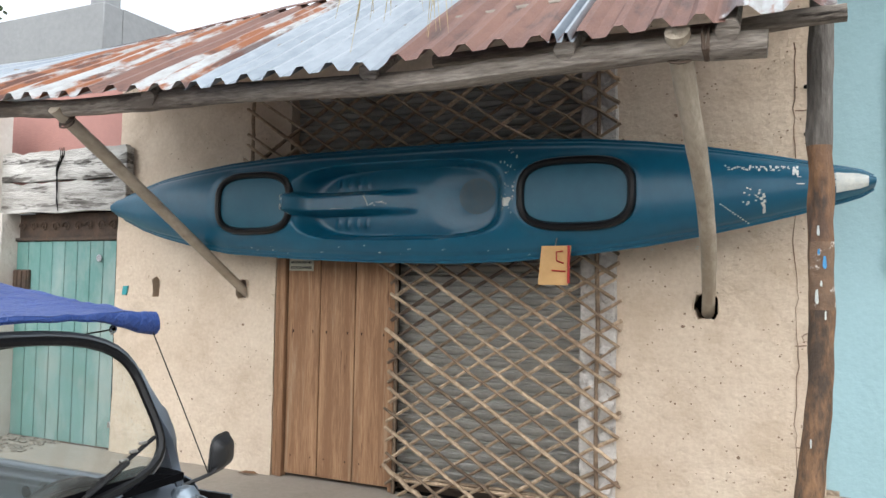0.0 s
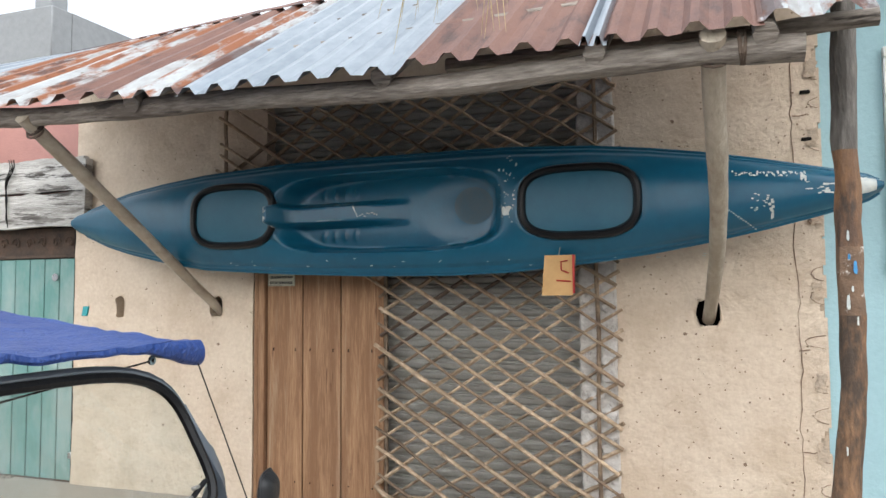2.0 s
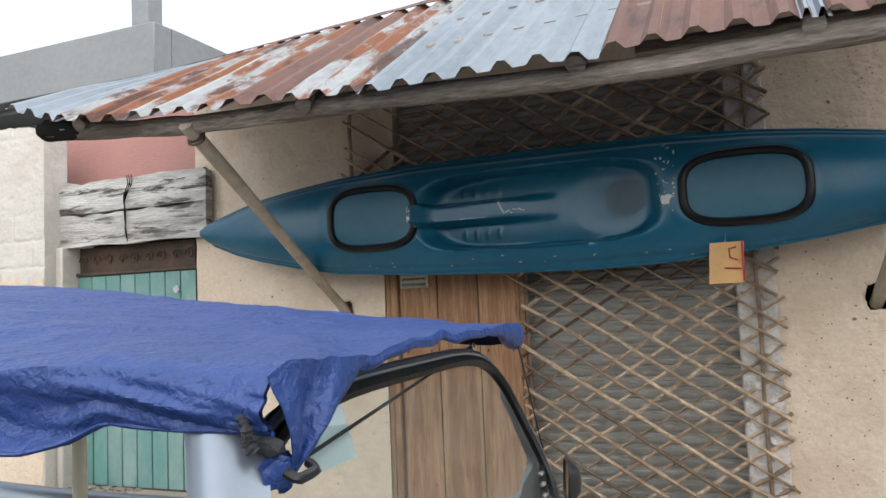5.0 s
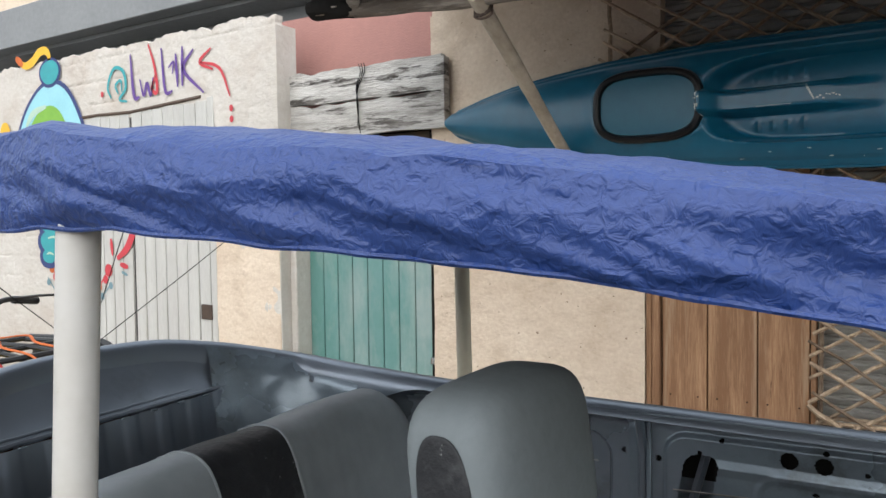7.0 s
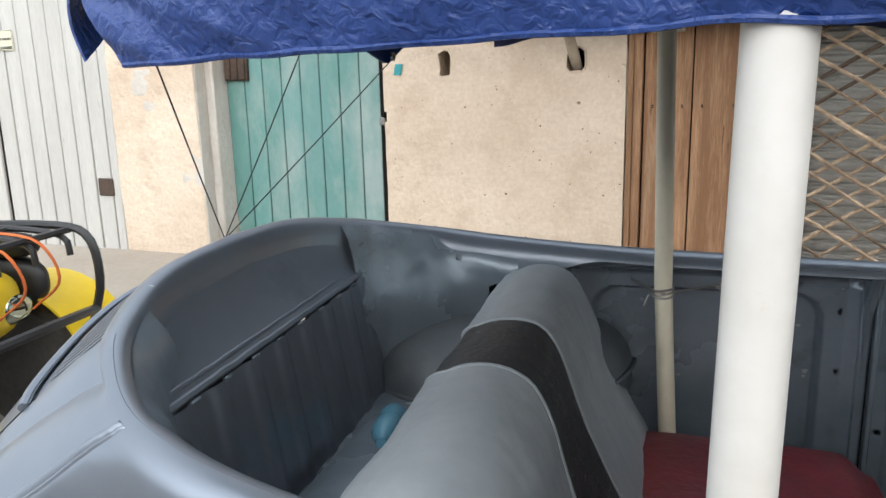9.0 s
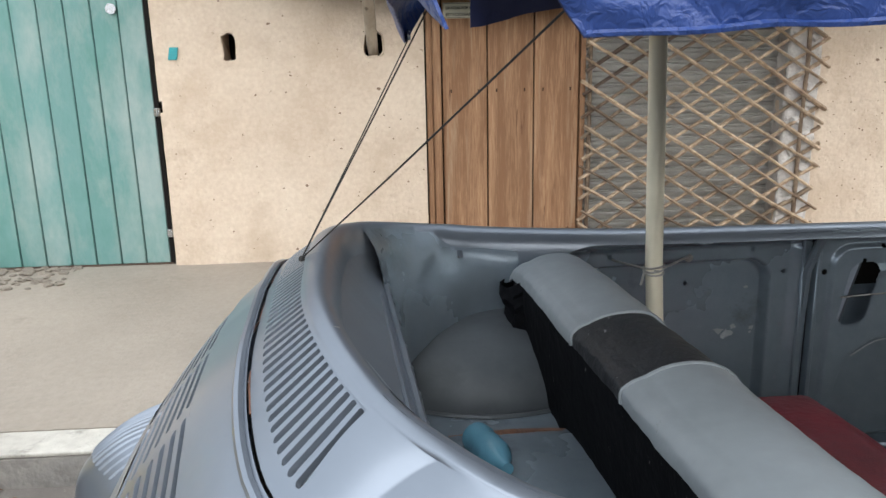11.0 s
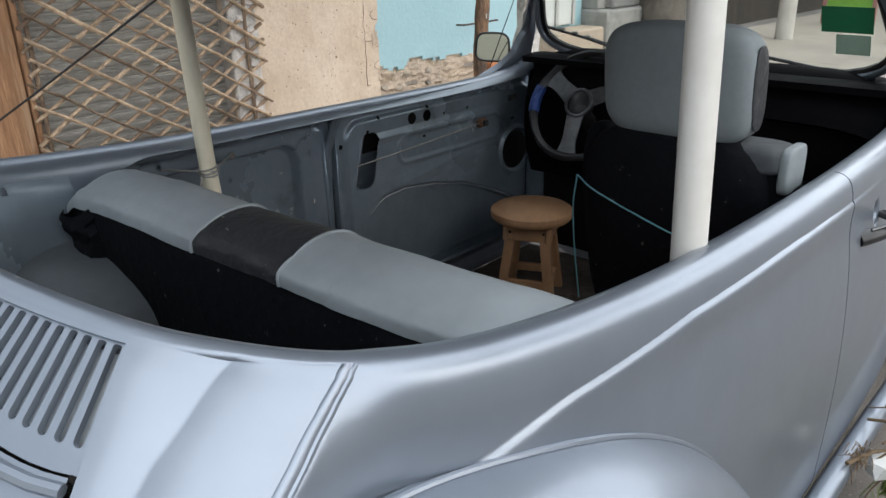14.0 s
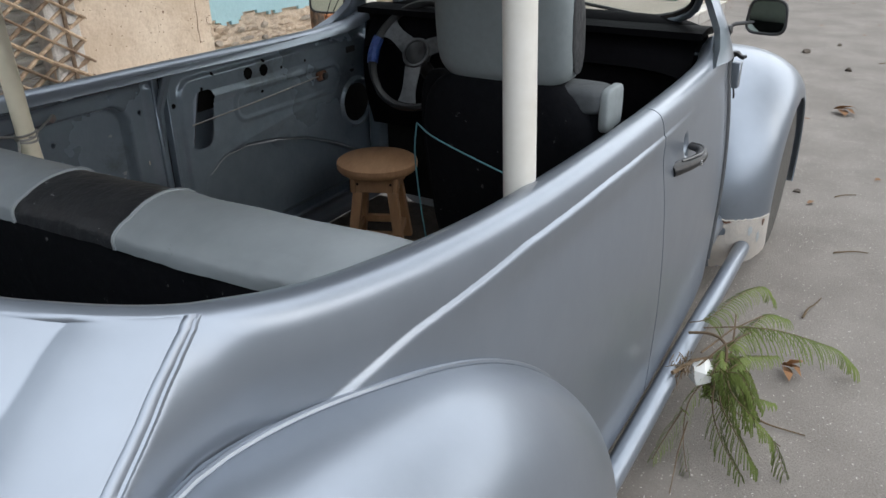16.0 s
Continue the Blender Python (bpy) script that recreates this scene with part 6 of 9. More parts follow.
def rear_fender_point(side, u, v):
    """A bulging mudguard that leaves the body at its bead and closes in a bulb behind."""
    q = math.radians(-22 + 224 * u)
    r = ease(0.50, 0.72, u)
    k = math.sin(v * math.pi / 2)
    sh = 1.0 - 0.36 * (1 - math.cos(v * math.pi / 2)) ** 1.05
    sb = 1 - 0.34 * ((v - 0.4) / 0.6) ** 2 if v > 0.4 else 1 - 0.42 * ((0.4 - v) / 0.4) ** 2
    sh = sh * (1 - r) + sb * r
    yi = (float(np.interp(q, ARCH, ARCH_Y)) - 0.004) * (1 - r) + 0.34 * r
    yo = 0.860 - 0.08 * ease(0.5, 0.9, u)
    if side > 0:
        yi, yo = yi + 0.06, yo + 0.06
    x, z = arch(q)
    return (FX + (x - FX) * sh, (yi + (yo - yi) * k) * side, FZ + (z - FZ) * sh * (1.0 if z > FZ else 0.8))


for side in (1, -1):
    fe = part("rear_fender", sheet(lambda u, v, side=side: rear_fender_point(side, u, v), 110, 40, 0.006 * side), "silver", car, "bulging rear mudguard")
    pts = []
    for k in range(60):
        q = math.radians(4 + 104 * k / 59)
        x, z = arch(q)
        pts.append((FX + (x - FX) * 1.008, side * (float(np.interp(q, ARCH, ARCH_Y)) + (0.068 if side > 0 else 0.008)), FZ + (z - FZ) * 1.011))
    part("piping", sweep(pts, 0.0048, 8), "silver", fe, "piping along the joint")
    part("ribs", sheet(lambda u, v, side=side: tuple(np.array(rear_fender_point(side, 0.735 + 0.085 * v, 0.16 + 0.42 * u)) + np.array((-1, 0, 0.75)) * (0.0015 + 0.0075 * (0.5 + 0.5 * math.sin(u * 105)))), 140, 8), "silver", fe, "painted-over ribbed lamp lens")
    part("front_fender", sheet(lambda u, v, side=side: front_fender_point(side, u, v), 64, 24, 0.006 * side), "silver", car, "tall rounded front mudguard with a patch of body putty")
    for nm, wx in (("rear_wheel", -0.98), ("front_wheel", 1.72)):
        wh = empty(nm)
        wh.parent = car
        prof = [(0.19, 0.0), (0.27, 0.0), (0.305, 0.02), (0.315, 0.05), (0.315, 0.10), (0.305, 0.13), (0.27, 0.15), (0.19, 0.15)]
        part("tyre", lathe([(r, (h + (0.58 if wx < 0 else 0.635)) * side) for r, h in prof], 36, axis="y", at=(wx, 0, 0.315)), "tyre", wh)
        part("rim", lathe([(0.02, 0.70 * side), (0.08, 0.71 * side), (0.12, 0.69 * side), (0.185, 0.70 * side), (0.192, 0.60 * side)], 28, axis="y", at=(wx, 0, 0.315)), "silver", wh, "painted steel rim")
def putty_f(u, v):
    a, b = 0.870 + 0.004 * noise.noise((v * 7, 2, 1)) + 0.004 * noise.noise((v * 23, 4, 1)), 0.30 + 0.70 * v
    p = Vector(front_fender_point(-1, a + (0.997 - a) * u + 0.004 * noise.noise((v * 15, 7, 1)) * u, b))
    return tuple(p + Vector((-0.014, -0.007, 0.0)) + 0.0025 * noise.noise_vector(p * 14))


putty = part("putty_corner", sheet(putty_f, 30, 40, 0.010), "putty", car, "cream putty lower corner of the front mudguard")


def flake(cu, cv, ru, rv, seed):
    def f(u, v):
        q, r = 2 * math.pi * u, v * (1 + 0.35 * noise.noise((math.cos(2 * math.pi * u) * 1.4, math.sin(2 * math.pi * u) * 1.4, seed)))
        return tuple(Vector(putty_f(cu + ru * r * math.cos(q), cv + rv * r * math.sin(q))) + Vector((-0.0025, -0.001, 0.0005)))
    return sheet(f, 24, 4)


part("paint_flake", flake(0.22, 0.10, 0.10, 0.06, 1), "silver", putty, "left-over silver paint")
part("paint_flake", flake(0.24, 0.50, 0.10, 0.04, 4), "bare_metal", putty, "grey bare metal spot")
part("paint_flake", flake(0.45, 0.66, 0.16, 0.025, 6), "bare_metal", putty, "grey bare metal spot")
part("rust_spot", flake(0.10, 0.74, 0.08, 0.035, 9), "rust_edge", putty, "rusty chip")
part("rust_spot", flake(0.03, 0.16, 0.02, 0.06, 3), "rust_edge", putty, "rusty edge")


def patch(u, v):
    a = 0.705 + 0.050 * u
    p = Vector(front_fender_point(-1, a, 0.50 + 0.16 * v))
    return tuple(p + Vector((-0.6, -0.5, 0.5)) * 0.003)


def patch_keep(u, v):
    d = math.hypot((u - 0.5) * 2, (v - 0.5) * 2.3)
    return d + 0.9 * noise.noise((u * 3.2, v * 3.2, 5)) + 0.7 * noise.noise((u * 9, v * 9, 2)) < 0.72


part("putty_patch", sheet(patch, 60, 60, 0.0, patch_keep), "primer", car, "worn patch of pale primer")
part("mudguard_welt", sweep([(p[0] + 0.012, p[1] - 0.003, p[2]) for p in [body(RL, v, -1) for v in np.linspace(6.0, 12.0, 40)]], 0.009, 8), "grey_rubber", car, "grey rubber welt between mudguard and body")
# running board replaced by a pipe
part("side_pipe", sweep(spline([(-0.30, -0.742, 0.20), (0.0, -0.745, 0.20), (0.5, -0.747, 0.202), (0.9, -0.749, 0.195), (1.27, -0.747, 0.183)], 24), 0.027, 16), "silver", car, "silver painted pipe in place of the running board")
for side in (1, -1):
    part("sill", sheet(lambda u, v, side=side: (-0.4 + 1.62 * u, side * (0.655 + 0.015 * math.sin(math.pi * min(1, v * 1.4))), 0.305 - 0.09 * v), 20, 8, 0.01), "silver", tub)



# bonnet, nose and scuttle
def bonnet(u, v):
    x = 1.10 + 1.12 * u
    w = 0.60 - 0.34 * u ** 1.6
    y = w * (2 * v - 1)
    z = 0.955 - 0.06 * u - 0.34 * u ** 2.6 - 0.16 * abs(2 * v - 1) ** 2.6
    return (x, y, z)


part("bonnet", sheet(bonnet, 40, 30, 0.004), "silver", car, "rounded silver bonnet")
part("scuttle", sheet(lambda u, v: (0.93 + 0.17 * u, (0.63 - 0.03 * u) * (2 * v - 1), 0.975 - 0.02 * u - (0.02 + 0.14 * u) * abs(2 * v - 1) ** 3), 10, 30, 0.004), "silver", car)
part("nose", sheet(lambda u, v: (2.22 + 0.06 * math.sin(u * 2.2) - 0.12 * abs(2 * v - 1) ** 2, 0.42 * (2 * v - 1), 0.56 - 0.36 * u), 14, 20, 0.004), "silver", car)
part("front_panel", box(0.98, 1.06, -0.60, 0.60, 0.25, 0.90), "dark", car)

# windscreen
ws = empty("windscreen")
ws.parent = car


def frame_loop(grow, n=64, back=0.0):
    out = []
    for k in range(n):
        q = 2 * math.pi * k / n
        cc, ss = math.cos(q), math.sin(q)
        p = 4.0
        rr = (abs(cc) ** p + abs(ss) ** p) ** (-1 / p)
        h = rr * ss
        hw = (0.5375 - 0.0475 * h) + grow
        y = 0.0175 + 0.0125 * h + hw * rr * cc
        z = 1.163 + (0.176 + grow) * h
        x = 0.930 - 0.078 * h - 0.03 * (y / 0.55) ** 2 - back
        out.append((x, y, z))
    return out


part("pillar_frame", sweep(frame_loop(0.019), 0.011, 8, closed=True, flat=0.9), "silver", ws, "silver windscreen surround")
part("seal", sweep(frame_loop(0.006, back=-0.008), 0.012, 7, closed=True), "rubber", ws, "black rubber seal")
gb = bmesh.new()
loop = frame_loop(0.0)
gvs = [gb.verts.new(p) for p in loop]
gc = gb.verts.new((0.935, 0.0175, 1.155))
for k in range(len(gvs)):
    gb.faces.new((gc, gvs[k], gvs[(k + 1) % len(gvs)]))
gl = part("glass", gb, "windscreen", ws, "dusty clear glass")
gl.visible_shadow = False
part("wiper_arm", sweep([(1.03, 0.18, 0.975), (1.02, 0.25, 0.998), (0.985, 0.42, 1.045)], 0.006, 6), "plastic", ws)
part("wiper_blade", sweep([(1.005, 0.28, 1.005), (0.975, 0.42, 1.045), (0.938, 0.555, 1.078)], 0.008, 6, flat=0.6), "rubber", ws, "black wiper blade")
for k in range(3):
    part("blade_clip", box(0.972 - 0.014 * k, 0.982 - 0.014 * k, 0.40 + 0.045 * k, 0.425 + 0.045 * k, 1.046 + 0.012 * k, 1.054 + 0.012 * k, 0.002), "wire", ws, "bare metal clip")
part("wiper_hub", lathe([(0.014, 0), (0.014, 0.03), (0.008, 0.035)], 10, at=(1.035, 0.18, 0.955)), "plastic", ws)
part("wiper_blade", sweep([(1.022, -0.35, 1.00), (0.99, -0.02, 1.05)], 0.009, 6, flat=0.6), "rubber", ws, "black wiper blade")
part("wiper_hub", lathe([(0.014, 0), (0.014, 0.03), (0.008, 0.035)], 10, at=(1.035, -0.36, 0.955)), "plastic", ws)
for (y0, y1, z0, z1, m, lab) in ((-0.50, -0.365, 1.115, 1.185, "green_sticker", "dark green sticker"), (-0.495, -0.405, 1.055, 1.11, "pale_sticker", "pale green sticker")):
    part("sticker", sheet(lambda u, v: (0.930 - 0.078 * (z0 + (z1 - z0) * v - 1.155) / 0.168 - 0.03 * ((y0 + (y1 - y0) * u) / 0.55) ** 2 - 0.006, y0 + (y1 - y0) * u, z0 + (z1 - z0) * v), 6, 4), m, ws, lab)
for side in (1, -1):
    def pillar(u, v, side=side):
        z = 0.915 + (0.45 if side < 0 else 0.33) * v
        x0 = float(np.interp(z, [0.915, 0.945, 0.985, 1.06, 1.20, 1.37], [0.70, 0.80, 0.865, 0.880, 0.845, 0.775]))
        x1 = float(np.interp(z, [0.915, 1.06, 1.20, 1.37], [0.98, 0.965, 0.905, 0.835]))
        y = float(np.interp(z, [0.915, 1.0, 1.145, 1.30, 1.37], [0.664, 0.622, 0.55, 0.47, 0.44] if side < 0 else [0.664, 0.64, 0.60, 0.548, 0.525]))
        if side > 0:
            x0 += 0.035 * ease(1.0, 1.1, z)
            x1 -= 0.035
        return (x0 + (x1 - x0) * u, side * (y + 0.010 * math.sin(math.pi * u) - 0.02 * u ** 3), z)
    part("pillar", sheet(pillar, 14, 30, 0.02 * side), "silver", ws, "broad curved silver windscreen pillar")
leaf_p = sheet(lambda u, v: (0.868 - 0.022 * v + 0.012 * u * v, -0.33 + 0.10 * u - 0.02 * v, 1.255 + 0.075 * v), 8, 6, 0.002)
lf = part("leaflet", leaf_p, "pale_paper", ws, "pale blue printed leaflet behind the glass")
for k in range(5):
    part("print_bar", sheet(lambda u, v, k=k: (0.8645 - 0.022 * (0.15 + 0.16 * k), -0.32 + (0.075 - 0.02 * (k % 2)) * u, 1.255 + 0.075 * (0.15 + 0.16 * k) + 0.006 * v), 3, 1, 0.001), "ink", lf, "printed line")
# wing mirrors
def wing_mirror(at, across, out, half_w, half_h, arm):
    """A shallow black shell with a rolled rim round the glass."""
    mr = empty("wing_mirror")
    mr.parent = car
    n = Vector(out).normalized()
    w = (Vector(across) - n * Vector(across).dot(n)).normalized()
    up = n.cross(w) if n.cross(w).z > 0 else w.cross(n)
    at = Vector(at)

    def disc(u, v, depth):
        q = 2 * math.pi * u
        c, d = math.cos(q), math.sin(q)
        d = math.copysign(abs(d) ** 0.5, d)
        return at + w * (half_w * v * math.copysign(abs(c) ** 0.5, c) * (1 - 0.06 * d * v)) + up * (half_h * v * d) + n * depth
    part("shell", sheet(lambda u, v: tuple(disc(u, v, -0.034 * (1 - v ** 3))), 40, 12), "plastic", mr, "black mirror housing")
    part("shell_rim", sweep([disc(k / 48, 1.0, 0.001) for k in range(48)], 0.0042, 7, closed=True), "plastic", mr, "thin black rim")
    part("mirror_glass", sheet(lambda u, v: tuple(disc(u, 0.95 * v, 0.001)), 40, 4), "mirror", mr, "mirror glass")
    part("arm", sweep([Vector(p) for p in arm] + [at - n * 0.024 - up * 0.01], 0.0055, 7), "plastic", mr)
    return mr


mr = wing_mirror((0.965, -0.746, 1.026), (0, 1, 0), (-0.985, 0.17, 0.05), 0.053, 0.046, [(0.935, -0.64, 0.985), (0.955, -0.665, 1.002)])
part("clamp", box(0.925, 0.955, -0.662, -0.640, 0.972, 1.0, 0.004), "plastic", mr)
part("bracket", box(1.0, 1.032, -0.690, -0.648, 0.808, 0.885, 0.003), "silver", mr, "square silver bracket")
part("cable_stub", sweep(spline([(1.015, -0.655, 0.885), (1.012, -0.660, 0.905), (1.01, -0.675, 0.910), (1.005, -0.69, 0.902), (1.008, -0.702, 0.905)], 16), [0.010 - 0.0003 * k for k in range(16)], 7, wobble=0.8), "plastic", mr, "crumpled black tape")
part("cable", sweep(spline([(0.94, -0.645, 0.99), (0.975, -0.648, 0.955), (1.005, -0.655, 0.91), (1.015, -0.678, 0.80), (1.02, -0.680, 0.775)], 16), 0.003, 6), "plastic", mr)
wing_mirror((0.946, 0.811, 0.99), (0.283, -0.959, 0.0), (-0.95, -0.28, 0.045), 0.068, 0.052, [(0.95, 0.65, 0.93), (0.97, 0.74, 0.945)])

# ---- bare inside of the car ----
inside = empty("interior")
inside.parent = car
part("floor", box(-0.55, 1.02, -0.665, 0.665, 0.17, 0.20), "dirt", inside, "dusty bare floor")
part("tunnel", sheet(lambda u, v: (-0.5 + 1.45 * u, 0.10 * math.cos(math.pi * v), 0.20 + 0.08 * math.sin(math.pi * v)), 10, 10), "dirt", inside)


def recess(d, edge=0.012):
    return ease(0.0, edge, d)


def rr_d(x, z, x0, x1, z0, z1, r):
    """Distance inwards from the edge of a rounded rectangle."""
    qx, qz = abs(x - (x0 + x1) / 2) - (x1 - x0) / 2 + r, abs(z - (z0 + z1) / 2) - (z1 - z0) / 2 + r
    return r - math.hypot(max(qx, 0), max(qz, 0)) - min(max(qx, qz), 0)


def side_wall_y(x):
    p, o = rim_at(float(np.interp(x, RP[100:, 0], RS[100:])))
    return p[1] - 0.05


def quarter(u, v):
    x, z = -0.80 + 0.815 * u, 0.20 + 0.722 * v
    y = side_wall_y(x) + 0.095 * ease(-0.80, -0.60, x) + 0.02 * ease(-0.60, -0.80, x)
    y += 0.034 * recess(rr_d(x, z, -0.62, -0.075, 0.30, 0.842, 0.07), 0.018)
    y += 0.01 * noise.noise((x * 3, z * 3, 2)) * ease(-0.5, -0.9, x)
    y -= 0.082 * ease(0.870, 0.922, z) * ease(-0.80, -0.60, x)
    y -= 0.012 * ease(-0.035, -0.005, x) * ease(0.88, 0.86, z)
    return (x, y, z)


def quarter_keep(u, v):
    x, z = -0.80 + 0.815 * u, 0.20 + 0.722 * v
    for hx, hz in ((-0.52, 0.863), (-0.134, 0.863), (-0.045, 0.80), (-0.042, 0.651), (-0.042, 0.50), (-0.30, 0.77)):
        if math.hypot(x - hx, z - hz) < 0.0062:
            return False
    return True


part("quarter_lining", sheet(quarter, 220, 150, 0.0, quarter_keep), "inner", inside, "bare grey inner panel with a recess")


def door_lip(x):
    """Upper edge of the open lower half of the door skin."""
    return float(np.interp(x, [0.09, 0.13, 0.20, 0.30, 0.44, 0.60, 0.75, 0.90, 1.0], [0.42, 0.56, 0.605, 0.615, 0.597, 0.56, 0.503, 0.43, 0.37]))


def dcard(u, v):
    x, z = 0.026 + 1.024 * u, 0.20 + 0.70 * v
    y = 0.675
    a = rr_d(x, z, 0.06, 1.00, 0.30, 0.875, 0.06)
    y -= 0.012 * recess(a, 0.014)
    y += 0.040 * ease(door_lip(x) + 0.008, door_lip(x) - 0.008, z) * recess(rr_d(x, z, 0.08, 1.02, 0.25, 0.9, 0.05), 0.02)
    y -= 0.006 * max(0, 1 - abs(z - (0.62 + 0.14 * (x - 0.2))) / 0.035) * ease(0.22, 0.30, x) * ease(0.66, 0.58, x)
    y -= 0.005 * max(0, 1 - abs(z - 0.80) / 0.02) * ease(0.10, 0.16, x) * ease(0.82, 0.74, x)
    y -= 0.012 * max(0, 1 - math.hypot(x - 0.60, z - 0.745) / 0.07)
    y -= 0.012 * max(0, 1 - math.hypot(x - 0.50, z - 0.60) / 0.05)
    y -= 0.010 * max(0, 1 - abs(math.hypot((x - 0.895) / 0.085, (z - 0.625) / 0.085) - 1) / 0.16)
    y -= 0.004 * max(0, 1 - abs(rr_d(x, z, 0.28, 0.80, 0.70, 0.79, 0.04)) / 0.012)
    return (x, y, z)


def dcard_keep(u, v):
    x, z = 0.026 + 1.024 * u, 0.20 + 0.70 * v
    if rr_d(x, z, 0.088 + 0.18 * (z - 0.66), 0.168 + 0.18 * (z - 0.66), 0.655, 0.825, 0.03) > 0:
        return False
    if math.hypot((x - 0.895) / 0.075, (z - 0.625) / 0.072) < 1:
        return False
    for hx, hz, r in ((0.345, 0.839, 0.019), (0.416, 0.837, 0.019), (0.88, 0.755, 0.013), (0.05, 0.80, 0.007), (0.05, 0.68, 0.007), (0.05, 0.52, 0.007), (0.20, 0.865, 0.006), (0.15, 0.83, 0.006), (0.42, 0.865, 0.006), (0.50, 0.83, 0.006),
                      (0.30, 0.60, 0.008), (0.62, 0.83, 0.006), (0.40, 0.77, 0.006)):
        if math.hypot(x - hx, z - hz) < r:
            return False
    return not rr_d(x, z, 0.85, 0.905, 0.815, 0.838, 0.006) > 0


def chip(x, z, y, r, bmx, rg):
    ring = [bmx.verts.new((x + r * rg.uniform(0.4, 1.2) * math.cos(q), y, z + 0.7 * r * rg.uniform(0.4, 1.2) * math.sin(q))) for q in [2 * math.pi * k / 11 for k in range(11)]]
    bmx.faces.new(ring)


rg = random.Random(44)
chips = bmesh.new()
for x, z, r in ((-0.195, 0.632, 0.016), (-0.175, 0.622, 0.018), (-0.158, 0.64, 0.012), (-0.185, 0.612, 0.009), (-0.105, 0.635, 0.010), (-0.108, 0.622, 0.006), (-0.13, 0.75, 0.007), (-0.40, 0.60, 0.006), (-0.22, 0.46, 0.007), (-0.245, 0.40, 0.006)):
    chip(x, z, quarter((x + 0.80) / 0.815, (z - 0.20) / 0.722)[1] - 0.002, r, chips, rg)
tagged(part("chipped_paint", chips, "bare_metal", inside, smooth=False), "flecks of bare pale metal", kind="stuff")


part("door_lining", sheet(dcard, 360, 280, 0.0, dcard_keep), "inner", inside, "bare grey inner door skin full of holes")
part("door_cavity", box(0.03, 1.05, 0.735, 0.740, 0.22, 0.90), "inner", inside)
# Two near-black plates put shade behind the holes in the door skin.
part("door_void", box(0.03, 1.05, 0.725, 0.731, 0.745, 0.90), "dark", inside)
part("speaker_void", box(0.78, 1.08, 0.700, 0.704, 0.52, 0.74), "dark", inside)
part("link_rod", sweep([(0.09, 0.655, 0.735), (0.35, 0.65, 0.748), (0.683, 0.648, 0.768)], 0.0022, 5), "wire", inside, "thin steel lock rod")
part("latch", box(0.665, 0.715, 0.640, 0.664, 0.750, 0.782, 0.008), "rust_edge", inside, "small rusty latch mechanism")
part("latch_pin", lathe([(0.012, 0.632), (0.012, 0.645)], 10, axis="y", at=(0.69, 0, 0.766)), "plastic", inside)
part("bare_edge", sweep([(0.14 + 0.022 * k, 0.661, door_lip(0.14 + 0.022 * k) + 0.003 * noise.noise((k * 0.9, 1, 1))) for k in range(34)], [0.0012 + 0.003 * max(0, noise.noise((k * 0.35, 5, 2))) for k in range(34)], 5, wobble=0.9), "bare_metal", inside, "chipped pale edge of the door recess")
part("glass_channel", sweep([(0.105, 0.705, 0.62), (0.165, 0.705, 0.84)], 0.012, 6), "silver", inside)
part("door_edge", sweep([(0.012, 0.705, 0.30), (0.010, 0.700, 0.6), (0.010, 0.688, 0.80), (0.012, 0.640, 0.90), (0.012, 0.628, 0.918)], 0.012, 7, wobble=0.15), "inner", inside, "rough cut door pillar edge")
part("door_slit", box(0.0190, 0.0225, 0.690, 0.74, 0.28, 0.90), "dark", inside)
part("door_flange", box(0.0225, 0.034, 0.664, 0.735, 0.26, 0.895, 0.002), "inner", inside)
part("pillar_flange", box(-0.004, 0.0190, 0.686, 0.735, 0.28, 0.89, 0.003), "inner", inside)
part("door_shelf", sheet(lambda u, v: (0.026 + 1.0 * u, 0.622 + 0.056 * v, 0.922 - 0.032 * v ** 2), 30, 4, 0.004), "inner", inside, "inner ledge under the window line")
part("right_lining", sheet(lambda u, v: (-0.95 + 1.88 * u, -(side_wall_y(-0.95 + 1.88 * u) + 0.01), 0.20 + 0.68 * v), 40, 6), "inner", inside)
part("front_post", box(0.95, 1.02, 0.58, 0.66, 0.25, 0.94, 0.02), "inner", inside)
part("front_post", box(0.90, 0.98, -0.63, -0.54, 0.25, 0.94, 0.02), "inner", inside)


def rim_y(y):
    """The rim at a distance y from the middle, across the tail."""
    k = int(np.argmax(RP[:, 1] >= abs(y)))
    return RP[k]


def apron(u, v):
    y = -0.475 + 0.99 * u
    r = rim_y(y)
    a = np.array((r[0] + 0.036 * (1 - 0.3 * abs(y)), y * (1 - 0.04), r[2] - 0.045))
    c = np.array((-1.080 - 0.047 * y, y, 0.926))
    e = ease(0.38, 0.51, y)
    c = c * (1 - e) + (a + np.array((-0.015, 0.012, -0.10))) * e
    p = a * (1 - v) + c * v
    p[2] -= 0.008 * math.sin(math.pi * v)
    return tuple(p)


def ribbed(u, v):
    y = -0.50 + 1.0 * u
    w = ease(-0.2, 0.9, math.sin(y * 62))
    return (-1.075 - 0.047 * y + 0.05 * v + 0.005 * w, y, 0.922 - 0.31 * v)


